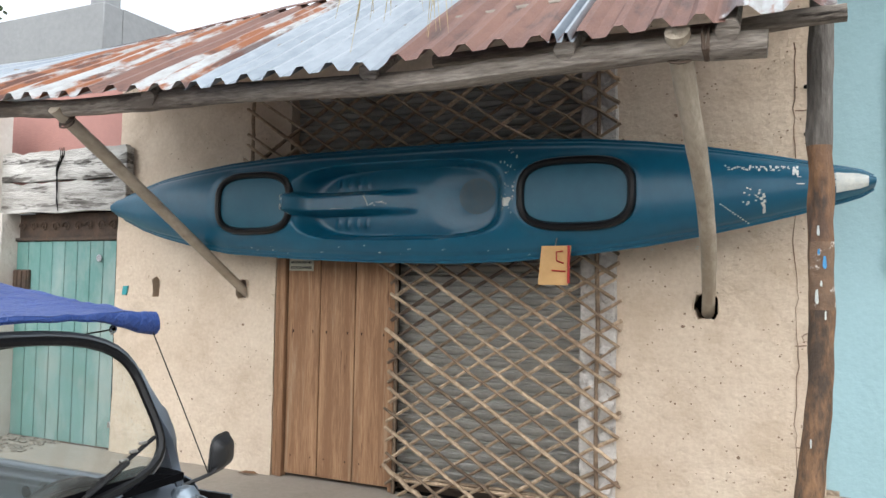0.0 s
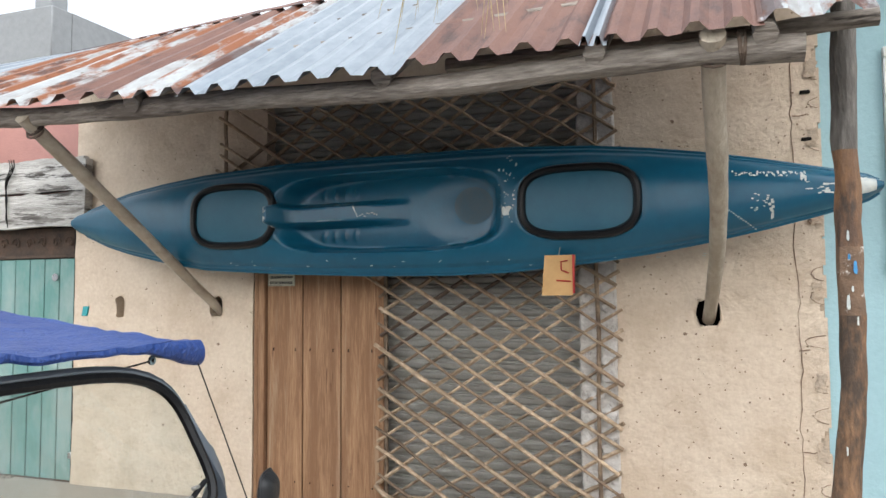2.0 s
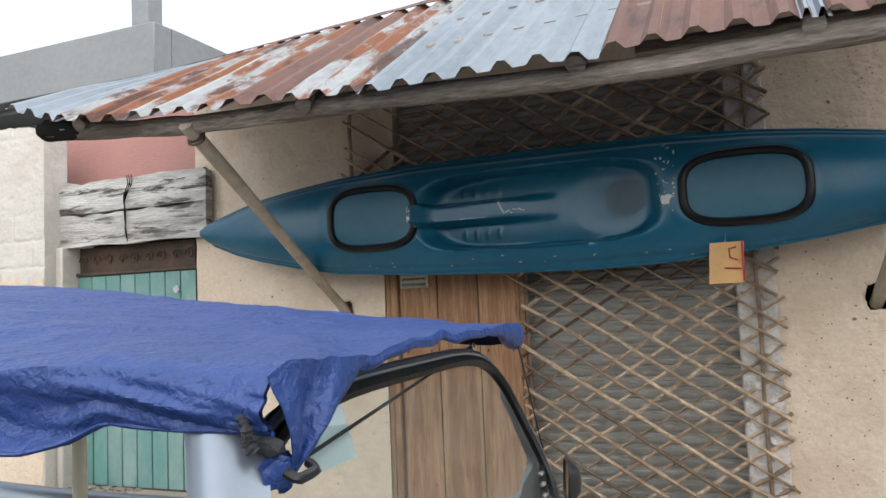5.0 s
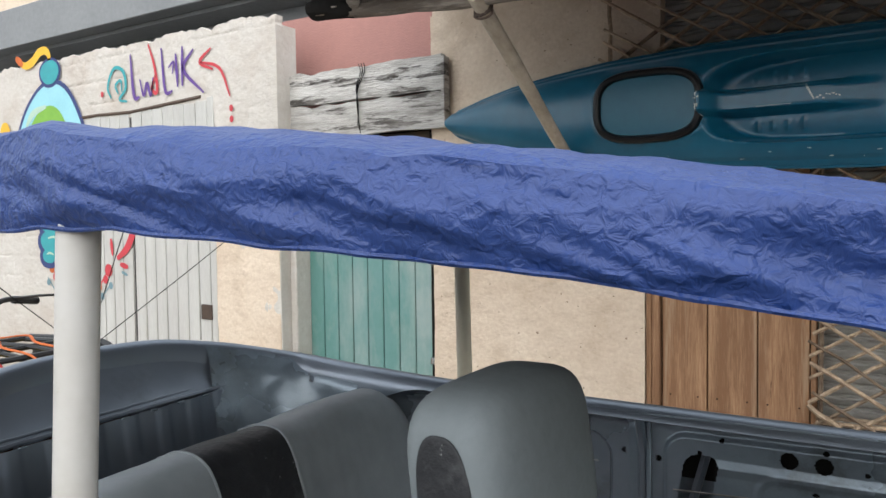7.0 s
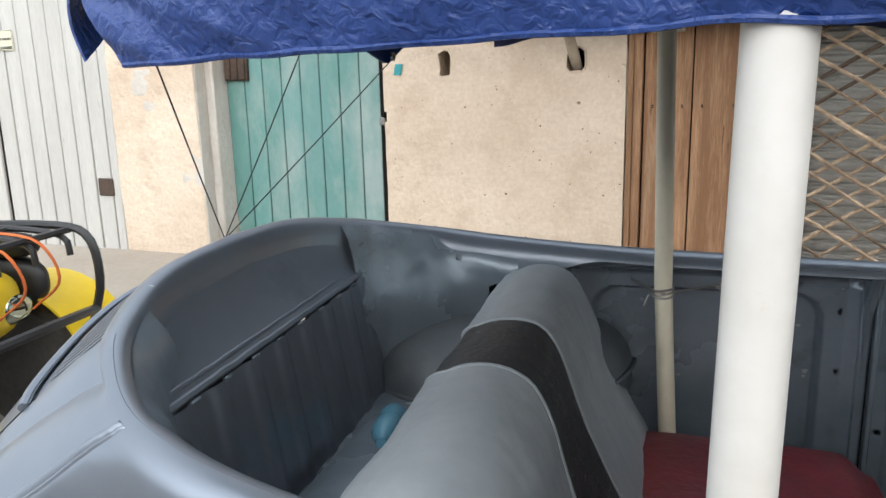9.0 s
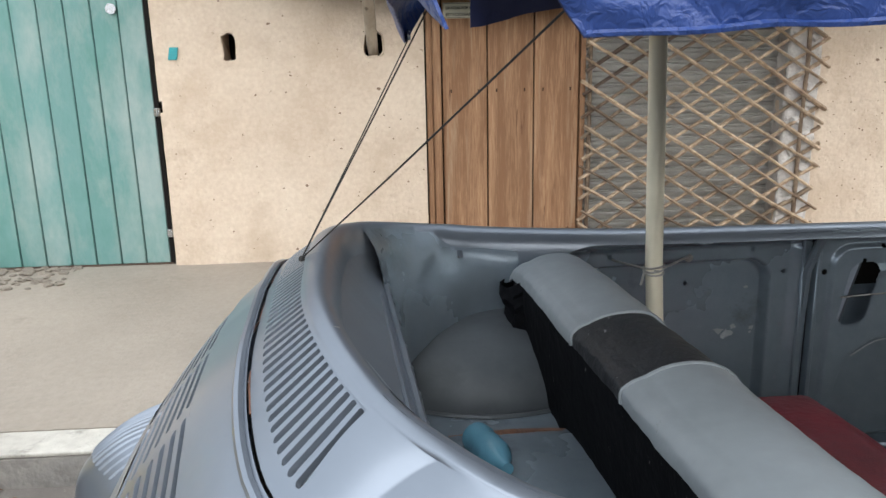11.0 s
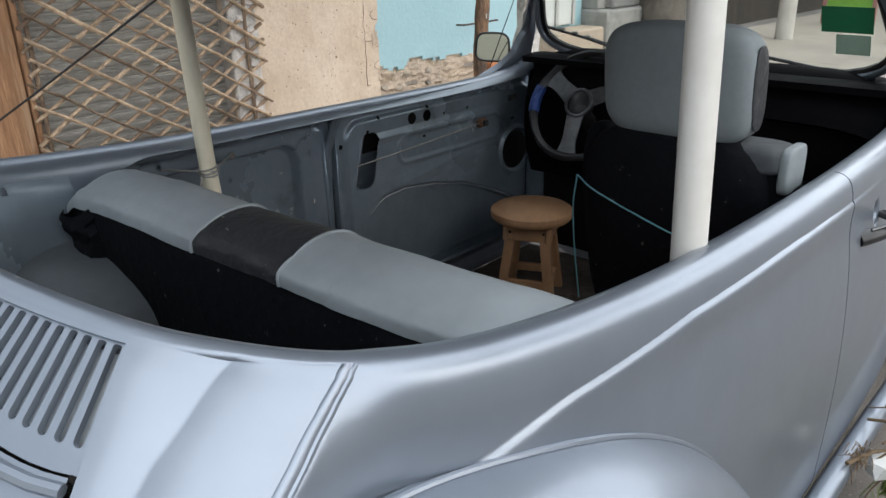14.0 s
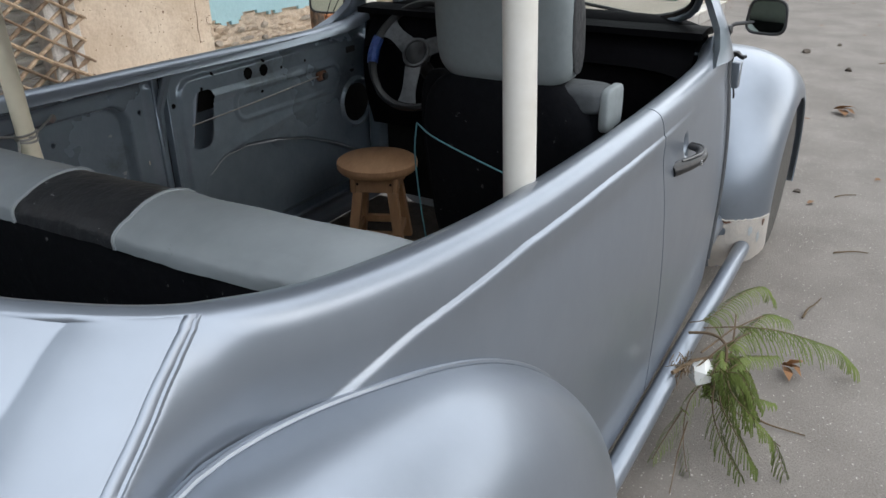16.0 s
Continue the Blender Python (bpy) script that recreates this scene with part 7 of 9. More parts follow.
def corner(s, v, side):
    p, o = rim_at(s)
    off = -0.027 - 0.024 * math.sin(math.pi / 2 * min(1, v * 7)) - 0.008 * math.sin(math.pi * min(1, v * 1.5)) - 0.03 * ease(0.1, 0.5, v) * ease(0.8, 0.55, s) + 0.008 * noise.noise((s * 9, v * 5, side)) * min(1, v * 8)
    off -= 0.006 * ease(0.03, 0.0, abs((s - 0.56) * 0.8 + (v - 0.12) * 0.35)) * ease(0.16, 0.05, abs(v - 0.12))
    return (p[0] + o[0] * off, (p[1] + o[1] * off) * side, p[2] - 0.006 - 0.43 * v)


part("tail_apron", sheet(apron, 80, 10), "silver", inside, "sloping grey inner rim panel")
part("ribbed_panel", sheet(ribbed, 180, 6), "silver", inside, "ribbed grey back wall")
for dz, r in ((0.0, 0.006), (0.016, 0.004)):
    part("apron_bead", sweep([(-1.079 + 0.047 * (0.48 - 0.016 * k) - dz, -0.48 + 0.016 * k, 0.929 + dz * 0.6 + 0.002 * noise.noise((k * 0.4, dz * 99, 1))) for k in range(61)], r, 6), "silver", inside, "rough sealed seam")
for k in range(11):
    y = -0.44 + 0.088 * k
    part("tab", box(-1.077 - 0.047 * y, -1.070 - 0.047 * y, y, y + 0.022, 0.917, 0.923, 0.002), "inner", inside)
s_quarter = float(np.interp(-0.79, RP[100:, 0], RS[100:]))
for side in (1, -1):
    part("corner_lining", sheet(lambda u, v, side=side: corner(0.34 + (s_quarter - 0.34) * u, v, side), 60, 24, 0.0, (lambda u, v: math.hypot((u - 0.69) * 0.65, (v - 0.115) * 0.4) > 0.011) if side > 0 else None), "inner", inside, "dented grey corner panel")
# Near-black plate gives the corner hole its shade.
part("corner_void", sheet(lambda u, v: tuple(np.array(corner(0.55 + 0.25 * u, 0.02 + 0.25 * v, 1)) + np.array((-0.006, 0.008, 0))), 8, 4), "dark", inside)
part("luggage_floor", box(-1.06, -0.55, -0.57, 0.57, 0.635, 0.655), "inner", inside)
for side in (1, -1):
    # The hump's colour carries the shade of the tail well.
    part("wheel_hump", sheet(lambda u, v, side=side: (-0.86 + 0.35 * math.copysign(abs(math.cos(math.pi * (1 + u))) ** 0.8, math.cos(math.pi * (1 + u))) * math.sin(v * math.pi / 2) ** 0.8, side * (0.66 + 0.38 * math.sin(math.pi * (1 + u)) * math.sin(v * math.pi / 2) ** 0.8), 0.60 + 0.195 * math.cos(v * math.pi / 2) ** 0.6), 40, 24), "hump_paint", inside, "rounded dusty wheel hump, coloured darker for its shade")
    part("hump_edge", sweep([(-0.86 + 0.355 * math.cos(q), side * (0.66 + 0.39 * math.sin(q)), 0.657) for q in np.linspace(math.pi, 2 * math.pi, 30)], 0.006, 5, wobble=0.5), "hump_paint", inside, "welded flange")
part("loose_cable", sweep(spline([(-0.775, 0.53, 0.79), (-0.80, 0.47, 0.70), (-0.79, 0.40, 0.672), (-0.74, 0.30, 0.668), (-0.73, 0.18, 0.665)], 30), 0.0026, 6, wobble=0.3), "wire", inside, "loose thin pale cable")
part("rust_hole", rock(61, (0.014, 0.010, 0.006), at=(-0.775, 0.45, 0.745)), "rust_edge", inside, "small rust-eaten hole")
part("engine_cover", sheet(lambda u, v: (-1.00 + 0.34 * v, -0.34 + 0.50 * u, 0.668 + 0.022 * math.sin(math.pi * u) * math.sin(math.pi * v) ** 0.5 + 0.006 * noise.noise((u * 6, v * 6, 0))), 20, 14, 0.01), "inner", inside, "rust-stained grey cover panel")
part("cover_ring", sweep([(-0.84 + 0.055 * math.cos(q), -0.12 + 0.055 * math.sin(q), 0.692) for q in np.linspace(0, 6.0, 24)], 0.006, 6), "rust_edge", inside, "rust ring")
part("rust_lip", sweep(spline([(-0.99, 0.18, 0.664), (-0.86, 0.17, 0.672), (-0.74, 0.15, 0.668), (-0.66, 0.05, 0.67), (-0.63, -0.1, 0.66), (-0.62, -0.35, 0.66)], 24), 0.009, 6, wobble=0.7), "rust_edge", inside, "rusted torn lip")

# dashboard
part("dashboard", sheet(lambda u, v: (0.92 - 0.05 * math.sin(math.pi * v), 0.60 - 1.20 * u, 0.55 + 0.42 * v), 24, 14, 0.02), "black_dash", inside, "plain black dashboard")
part("dash_top", sheet(lambda u, v: (0.85 + 0.15 * v, 0.60 - 1.20 * u, 0.984 + 0.006 * math.sin(math.pi * v)), 24, 6, 0.02), "black_dash", inside)
part("dash_pad", sheet(lambda u, v: (0.845 + 0.150 * v, 0.575 - 1.15 * u, 0.875 + 0.135 * math.sin(v * math.pi / 2) ** 0.75 - 0.03 * abs(2 * u - 1) ** 8), 24, 10, 0.02), "black_dash", inside, "black padded dashboard top")
part("dash_ledge", sweep([(0.83, -0.58 + 0.116 * k, 0.70) for k in range(7)], 0.018, 8), "black_dash", inside)
part("column", sweep([(1.0, 0.32, 0.66), (0.80, 0.32, 0.84)], 0.026, 10), "plastic", inside)
part("wiring", sweep(spline([(0.86, 0.22, 0.62), (0.80, 0.20, 0.5), (0.82, 0.22, 0.38), (0.78, 0.2, 0.25)], 14), 0.014, 6, wobble=0.3), "wire", inside, "wrapped wiring loom")
whl = empty("steering_wheel")
whl.parent = car
hub = Vector((0.81, 0.32, 0.848))
ax = Vector((-0.86, 0, 0.50)).normalized()
e1 = Vector((0, 1, 0))
e2 = ax.cross(e1)
part("wheel_rim", sweep([hub + 0.185 * (e1 * math.cos(q) + e2 * math.sin(q)) for q in [2 * math.pi * k / 40 for k in range(40)]], 0.0135, 8, closed=True, wobble=0.35), "plastic", whl, "taped black wheel rim")
for q in (math.radians(90), math.radians(210), math.radians(330)):
    def spoke(u, v, q=q):
        r = 0.045 + 0.125 * u
        a = q + (v - 0.5) * (0.62 - 0.30 * u + 0.35 * u ** 4) * 0.05 / r * 2.2
        return tuple(hub + r * (e1 * math.cos(a) + e2 * math.sin(a)) + ax * 0.02 * (1 - u))
    part("spoke", sheet(spoke, 10, 6, 0.004), "dull_metal", whl, "broad dull metal spoke")
part("hub_ring", sweep([hub + ax * 0.022 + 0.046 * (e1 * math.cos(q) + e2 * math.sin(q)) for q in [2 * math.pi * k / 28 for k in range(28)]], 0.006, 8, closed=True), "dull_metal", whl, "dull metal hub ring")
hb = lathe([(0.05, 0.0), (0.05, 0.015), (0.03, 0.03)], 18)
bmesh.ops.transform(hb, matrix=Matrix.Translation(hub) @ ax.to_track_quat("Z", "Y").to_matrix().to_4x4(), verts=hb.verts[:])
part("hub", hb, "plastic", whl, "black hub")
part("tape", sweep([hub + 0.185 * (e1 * math.cos(q) + e2 * math.sin(q)) for q in (0.25, 0.12, 0.0, -0.12, -0.25)], 0.02, 8), "tarp", whl, "blue tape wrapped on the rim")


# rear bench
bench = empty("rear_bench")
bench.parent = car


def back_sec(y):
    """The bench back's outline from its rear foot, over the top, down its front."""
    dz = 0.012 * noise.noise((y * 5, 1, 1)) - 0.04 * ease(0.50, 0.58, y)
    return [(-0.735, 0.46), (-0.765, 0.70), (-0.778, 0.865 + dz), (-0.765, 0.905 + dz), (-0.71, 0.928 + dz), (-0.645, 0.922 + dz), (-0.60, 0.87 + dz), (-0.55, 0.72), (-0.47, 0.56), (-0.44, 0.50)]


@functools.lru_cache(maxsize=None)
def back_curve(y):
    return [(p[0], p[1]) for p in spline([(a, b, 0) for a, b in back_sec(y)], 46)]


def back_f(y0, y1, v0, v1, grow=0.0):
    def f(u, v):
        y = y0 + (y1 - y0) * u
        pts = back_curve(round(y, 4))
        t = (v0 + (v1 - v0) * v) * (len(pts) - 1)
        i = min(int(t), len(pts) - 2)
        k = t - i
        x = pts[i][0] * (1 - k) + pts[i + 1][0] * k
        z = pts[i][1] * (1 - k) + pts[i + 1][1] * k
        w = 0.006 * noise.noise((y * 9, v * 6, 3)) + 0.002 * noise.noise((y * 22, v * 9, 8)) + 0.0012 * noise.noise((y * 50 + v * 9, v * 30, 5))
        x -= 0.040 * y
        return (x + (-grow if v0 + (v1 - v0) * v < 0.35 else grow * 0.7) + w, y, z + grow * (1 if 0.2 < v0 + (v1 - v0) * v < 0.75 else 0))
    return f


part("bench_back_cloth", sheet(back_f(-0.60, 0.575, 0.0, 0.26), 40, 12), "black_cloth", bench, "black torn backing cloth")
part("bench_back", sheet(back_f(0.088, 0.575, 0.235, 1.0, 0.005), 60, 60), "vinyl", bench, "grey vinyl cover")
part("bench_back", sheet(back_f(-0.60, -0.150, 0.235, 1.0, 0.005), 60, 60), "vinyl", bench, "grey vinyl cover")
part("bench_band", sheet(back_f(-0.155, 0.093, 0.235, 1.0, 0.003), 44, 60), "vinyl_dark", bench, "black vinyl middle band")
for y in (0.088, -0.150):
    part("welt", sweep([back_f(y, y + 0.001, 0.235, 1.0, 0.005)(0, k / 30) for k in range(31)], 0.0035, 5), "vinyl", bench)
def ragged(u, v):
    """A torn corner of the cover, bunched under the bench's end."""
    q = 2 * math.pi * u
    c = Vector((-0.790, 0.492, 0.825))
    d = Vector((0.044 * math.cos(q), 0.046 * math.sin(q), 0.0)) * (0.55 + 0.6 * math.sin(math.pi * min(1, 0.25 + 0.7 * v)))
    p = c + d + Vector((0.02 * v, -0.02 * v, 0.050 - 0.135 * v))
    return tuple(p + 0.022 * noise.noise_vector(p * 22) + 0.010 * noise.noise_vector(p * 50))


part("ragged_end", sheet(ragged, 36, 20), "black_cloth", bench, "crumpled torn black cover end")
for k in range(4):
    q = Vector((-0.80 + 0.012 * k, 0.53 - 0.02 * k, 0.79))
    part("thread", sweep([q, q + Vector((0.008, -0.01, -0.05)), q + Vector((0.02 - 0.01 * k, -0.02, -0.10 - 0.012 * k))], 0.0013, 4), "rust_edge" if k % 2 else "rag", bench, "hanging torn thread")
part("torn_hem", sweep(spline([(-0.79, 0.53, 0.74), (-0.76, 0.42, 0.62), (-0.77, 0.25, 0.55), (-0.76, 0.0, 0.5), (-0.77, -0.3, 0.48)], 30), 0.009, 6, wobble=0.9), "rag", bench, "frayed torn hem")


def cushion(u, v):
    x, y = -0.50 + 0.52 * u, -0.57 + 1.14 * v
    return (x, y, 0.525 - 0.05 * ease(0.85, 1.0, u) - 0.03 * ease(0.94, 1.0, abs(2 * v - 1)) + 0.012 * noise.noise((x * 4, y * 4, 0)))


part("cushion", sheet(cushion, 24, 40, 0.12), "red_vinyl", bench, "dark red vinyl seat cushion")

# passenger seat
seat = empty("front_seat")
seat.parent = car


def pad(cx, cy, cz, a, b, c, p=3.5, lean=0.0, bmx=None):
    bmx = bmx or bmesh.new()

    def f(u, v):
        th, ph = 2 * math.pi * u, math.pi * (v - 0.5)
        def pw(q):
            return math.copysign(abs(q) ** (2 / p), q)
        x, y, z = a * pw(math.cos(ph)) * pw(math.cos(th)), b * pw(math.cos(ph)) * pw(math.sin(th)), c * pw(math.sin(ph))
        return (cx + x - lean * z, cy + y, cz + z)
    return sheet(f, 36, 20, 0.0, bm=bmx)


part("backrest", pad(0.20, -0.345, 0.685, 0.078, 0.225, 0.305, 4.0, 0.22), "black_cloth", seat, "black cloth seat back")
for y in (-0.55, -0.145):
    part("side_cover", pad(0.225, y, 0.70, 0.07, 0.045, 0.27, 3.0, 0.22), "black_cloth", seat, "black cloth bolster")
part("shoulder_cap", pad(0.165, -0.578, 0.930, 0.052, 0.012, 0.048, 5.0), "seat_cloth", seat, "pale grey end cap")
part("shoulder", pad(0.160, -0.495, 0.948, 0.056, 0.085, 0.030, 4.0), "slate_cloth", seat, "dark grey shoulder cover")
part("headrest", pad(0.13, -0.345, 1.085, 0.066, 0.165, 0.122, 4.2, 0.12), "seat_cloth", seat, "grey cloth headrest")
part("headrest_side", pad(0.130, -0.507, 1.085, 0.034, 0.005, 0.085, 2.6, 0.12), "vinyl_dark", seat, "dark end panel")
part("seat_cushion", pad(0.46, -0.345, 0.40, 0.26, 0.235, 0.075, 4.0), "black_cloth", seat)
part("seat_base", box(0.25, 0.68, -0.53, -0.16, 0.20, 0.34), "dark", seat)
part("cord", sweep(spline([(0.115, -0.112, 0.845), (0.085, -0.19, 0.822), (0.075, -0.39, 0.768), (0.09, -0.575, 0.72)], 16), 0.0021, 5), "teal_cord", seat, "teal cord tied round the seat")
part("cord", sweep(spline([(0.115, -0.112, 0.845), (0.125, -0.098, 0.76), (0.15, -0.095, 0.62), (0.17, -0.10, 0.50)], 12), 0.0021, 5), "teal_cord", seat, "loose end of the teal cord")
part("rag", pad(0.11, -0.08, 0.28, 0.06, 0.05, 0.09, 2.0), "black_cloth", seat, "crumpled dark rag")

# ---- things in and on the car ----
def world_of(p):
    return CAR @ Vector(p)


def make_stool(m):
    st = empty("stool", m)
    tagged(st, "small round-topped pine stool with four splayed legs", "stool")
    part("seat", lathe([(0.02, 0.300), (0.138, 0.300), (0.146, 0.308), (0.148, 0.320), (0.146, 0.332), (0.136, 0.339), (0.02, 0.340)], 36), "stool", st, "thick round wooden seat")
    for q in range(4):
        a = q * math.pi / 2 + math.pi / 4
        c, s = math.cos(a), math.sin(a)
        b = bmesh.new()
        for z, r, h in ((0.298, 0.078, 0.017), (0.0, 0.128, 0.017)):
            for dx, dy in ((-h, -h), (h, -h), (h, h), (-h, h)):
                b.verts.new((c * r + dx, s * r + dy, z))
        b.verts.ensure_lookup_table()
        v = b.verts
        for i in range(4):
            b.faces.new((v[i], v[(i + 1) % 4], v[4 + (i + 1) % 4], v[4 + i]))
        b.faces.new(v[0:4])
        b.faces.new(v[4:8][::-1])
        part("leg", b, "stool", st)
    for q in range(4):
        a = q * math.pi / 2
        bx = box(0.066, 0.084, -0.088, 0.088, 0.235, 0.298, 0.003)
        bmesh.ops.rotate(bx, verts=bx.verts[:], cent=(0, 0, 0), matrix=Matrix.Rotation(a, 3, "Z"))
        part("apron", bx, "stool", st)
        for dy in (-0.06, 0.06):
            nl = lathe([(0.005, 0.0), (0.005, 0.002)], 6, axis="x", at=(0.084, dy, 0.268))
            bmesh.ops.rotate(nl, verts=nl.verts[:], cent=(0, 0, 0), matrix=Matrix.Rotation(a, 3, "Z"))
            part("screw", nl, "dark", st)
    for q in range(4):
        a = q * math.pi / 2
        bx = box(0.072, 0.090, -0.10, 0.10, 0.055, 0.085, 0.003)
        bmesh.ops.rotate(bx, verts=bx.verts[:], cent=(0, 0, 0), matrix=Matrix.Rotation(a, 3, "Z"))
        part("stretcher", bx, "stool", st)
    return st


make_stool(CAR @ pose(0.63, 0.385, 0.20, 0, 0, 25) @ Matrix.Scale(0.95, 4))

rp = thing("pipe_pole", sweep([world_of((-0.362, -0.612, 0.20)), world_of((-0.358, -0.610, 0.9)), world_of((-0.350, -0.588, 1.43))], 0.0265, 20), "pvc", "thick white plastic pipe propping the tarpaulin", "pole", group="tarpaulin poles")
thing("pipe_pole", sweep([world_of((-0.420, 0.59, 0.50)), world_of((-0.443, 0.592, 0.87)), world_of((-0.458, 0.60, 1.48))], 0.0205, 16), "pvc_old", "yellowed plastic pipe wired to the car side, propping the tarpaulin", "pole", group="tarpaulin poles")
tie = empty("wire_tie")
tagged(tie, "twisted steel wire tying the pole to the car", "wire")
c = world_of((-0.443, 0.592, 0.856))
for j in range(3):
    part("loop", sweep([c + Vector((0.0235 * math.cos(q), 0.0235 * math.sin(q), 0.007 * (j - 1) + 0.004 * math.sin(q + j))) for q in [2 * math.pi * i / 16 for i in range(16)]], 0.0026, 5, closed=True), "wire", tie)
part("strand", sweep([c + Vector((-0.08, 0.08, 0.004)), c + Vector((0, -0.024, 0)), c + Vector((0.127, 0.104, 0.0))], 0.003, 5), "wire", tie)
part("twist", rock(3, (0.012, 0.006, 0.012), at=c + Vector((0.127, 0.100, -0.004))), "wire", tie)
part("strand", sweep([c + Vector((-0.03, -0.02, -0.004)), c + Vector((-0.04, -0.03, -0.03))], 0.003, 5), "wire", tie)

# bottle in the well behind the bench
bt = empty("bottle", CAR @ pose(-0.945, 0.13, 0.693, 84, 0, 12) @ Matrix.Scale(0.8, 4))
tagged(bt, "crushed blue plastic water bottle lying behind the bench", "bottle")
part("bottle_body", lathe([(0.02, 0), (0.036, 0.004), (0.038, 0.03), (0.033, 0.05), (0.038, 0.07), (0.037, 0.12), (0.025, 0.15), (0.013, 0.17), (0.013, 0.185)], 18), "bottle", bt)

# ---- tarpaulin roof ----
# world x runs from the tail to the windscreen
TOP_X = [-0.12, 0.14, 0.5, 0.65, 0.95, 1.2, 1.37, 1.6, 1.84]
TOP_Z = [1.505, 1.526, 1.522, 1.51, 1.474, 1.450, 1.430, 1.410, 1.398]
HEM_X = [-0.05, 0.10, 0.33, 0.56, 0.66, 0.86, 1.02, 1.20, 1.31, 1.41, 1.47, 1.515, 1.565, 1.612, 1.66, 1.78, 1.84]
HEM_Z = [1.376, 1.379, 1.385, 1.390, 1.389, 1.373, 1.360, 1.343, 1.326, 1.313, 1.306, 1.304, 1.316, 1.337, 1.332, 1.327, 1.325]


def near_y(x):
    return float(np.interp(x, [-0.12, 0.02, 0.2, 0.6, 1.0, 1.3, 1.5, 1.84], [-4.0, -4.04, -4.075, -4.085, -4.03, -3.965, -3.935, -3.89]))


def front_x(y):
    return float(np.interp(y, [-3.9, -3.7, -2.8], [1.82, 1.83, 1.765]))


def rear_x(y):
    return float(np.interp(y, [-4.0, -3.80, -3.49, -3.10, -2.98, -2.77], [-0.12, -0.19, -0.19, -0.15, -0.10, 0.02]))


def tarp_top(x, y):
    """Height of the stretched tarpaulin."""
    z = float(np.interp(x, TOP_X, TOP_Z))
    k = min(1, abs(y + 3.43) / 0.66)
    z += 0.03 * (1 - k * k) * ease(1.5, 0.6, x) * ease(-0.2, 0.3, x)
    z += 0.010 * noise.noise((x * 3.1, y * 3.1, 2)) + 0.006 * noise.noise((x * 9 + y * 4, y * 5, 5)) + 0.004 * noise.noise((x * 22, y * 14, 5)) - 0.012 * abs(noise.noise((x * 4.5 + y * 2, y * 4, 15))) - 0.006 * abs(noise.noise((x * 11 - y * 5, y * 9, 19))) + 0.006
    return z


def tarp_f(u, v):
    # v: 0..0.24 near skirt, to 0.88 the top, then the far skirt
    far_edge = -2.77 - 0.03 * math.cos(u * 4) - 0.07 * u ** 3
    x1 = front_x(near_y(1.8))
    if v < 0.24:
        t = v / 0.24
        x = -0.03 - 0.09 * t + (x1 + 0.03 + 0.09 * t) * u
        wr = 0.018 * noise.noise((x * 3.2 + t * 0.8, t * 0.9, 3)) + 0.010 * noise.noise((x * 9 + t * 3, t * 1.6, 8)) + 0.003 * noise.noise((x * 26 + t * 6, t * 5, 1)) + 0.012 * abs(noise.noise((x * 4.2 - t * 1.2, t * 1.1, 13))) + 0.030 * ease(1.30, 1.42, x) * ease(1.62, 1.48, x) * math.sin(math.pi * t) - 0.012 * abs(noise.noise((x * 9.5 + t * 2.5, t * 2.2, 17)))
        y = near_y(x) - 0.014 * math.sin(t * math.pi) + wr * (1 - t ** 3)
        hem = float(np.interp(x, HEM_X, HEM_Z)) + 0.003 * noise.noise((x * 14, 3, 3))
        return (x, y, hem + (tarp_top(x, near_y(x)) - 0.012 - hem) * t)
    if v < 0.88:
        t = (v - 0.24) / 0.64
        near = near_y(-0.12 + (x1 + 0.12) * u)
        y = near + (far_edge - near) * t
        x = rear_x(y) + (front_x(y) - rear_x(y)) * u
        e = min(t, 1 - t) / 0.04
        return (x, y, tarp_top(x, y) - 0.012 * max(0, 1 - e) ** 2 - 0.02 * ease(0.05, 0.0, u))
    t = (v - 0.88) / 0.12
    x = rear_x(far_edge) + (front_x(far_edge) - rear_x(far_edge)) * u
    return (x, far_edge + 0.01 * t + 0.012 * noise.noise((x * 6, t, 4)), tarp_top(x, far_edge) - (0.05 + 0.05 * ease(0.4, -0.06, x)) * t)


tarp = empty("tarpaulin")
tagged(tarp, "wrinkled blue plastic tarpaulin stretched over the open car on pipes", "tarpaulin")
part("sheet", sheet(tarp_f, 260, 100), "tarp", tarp)
# Second sheet just below the tarp; its dark navy puts shade underneath.
part("underside", sheet(lambda u, v: tuple(np.array(tarp_f(u, v)) - np.array((0, -0.006 if v < 0.24 else (0.006 if v > 0.88 else 0), 0.006 if 0.24 <= v <= 0.88 else 0))), 260, 100), "tarp_in", tarp, "underside, coloured dark navy for shade")
part("hem", sweep([np.array(tarp_f(k / 120, 0.0)) + np.array((0, -0.001, 0.003)) for k in range(121)], 0.0032, 6, wobble=0.3), "tarp", tarp, "folded hem")


def flap(u, v):
    y = -3.975 + 0.99 * v
    x = rear_x(y)
    end = float(np.interp(y, [-3.98, -3.9, -3.5, -3.3, -3.10, -2.985], [0.105, 0.06, 0.03, 0.045, 0.09, 0.02]))
    return (x - 0.012 * math.sin(math.pi * u) + 0.008 * noise.noise((y * 7, u, 3)), y, tarp_top(x, y) - 0.018 - end * u)


part("rear_flap", sheet(flap, 10, 80, 0.003), "tarp", tarp, "hanging rear edge")


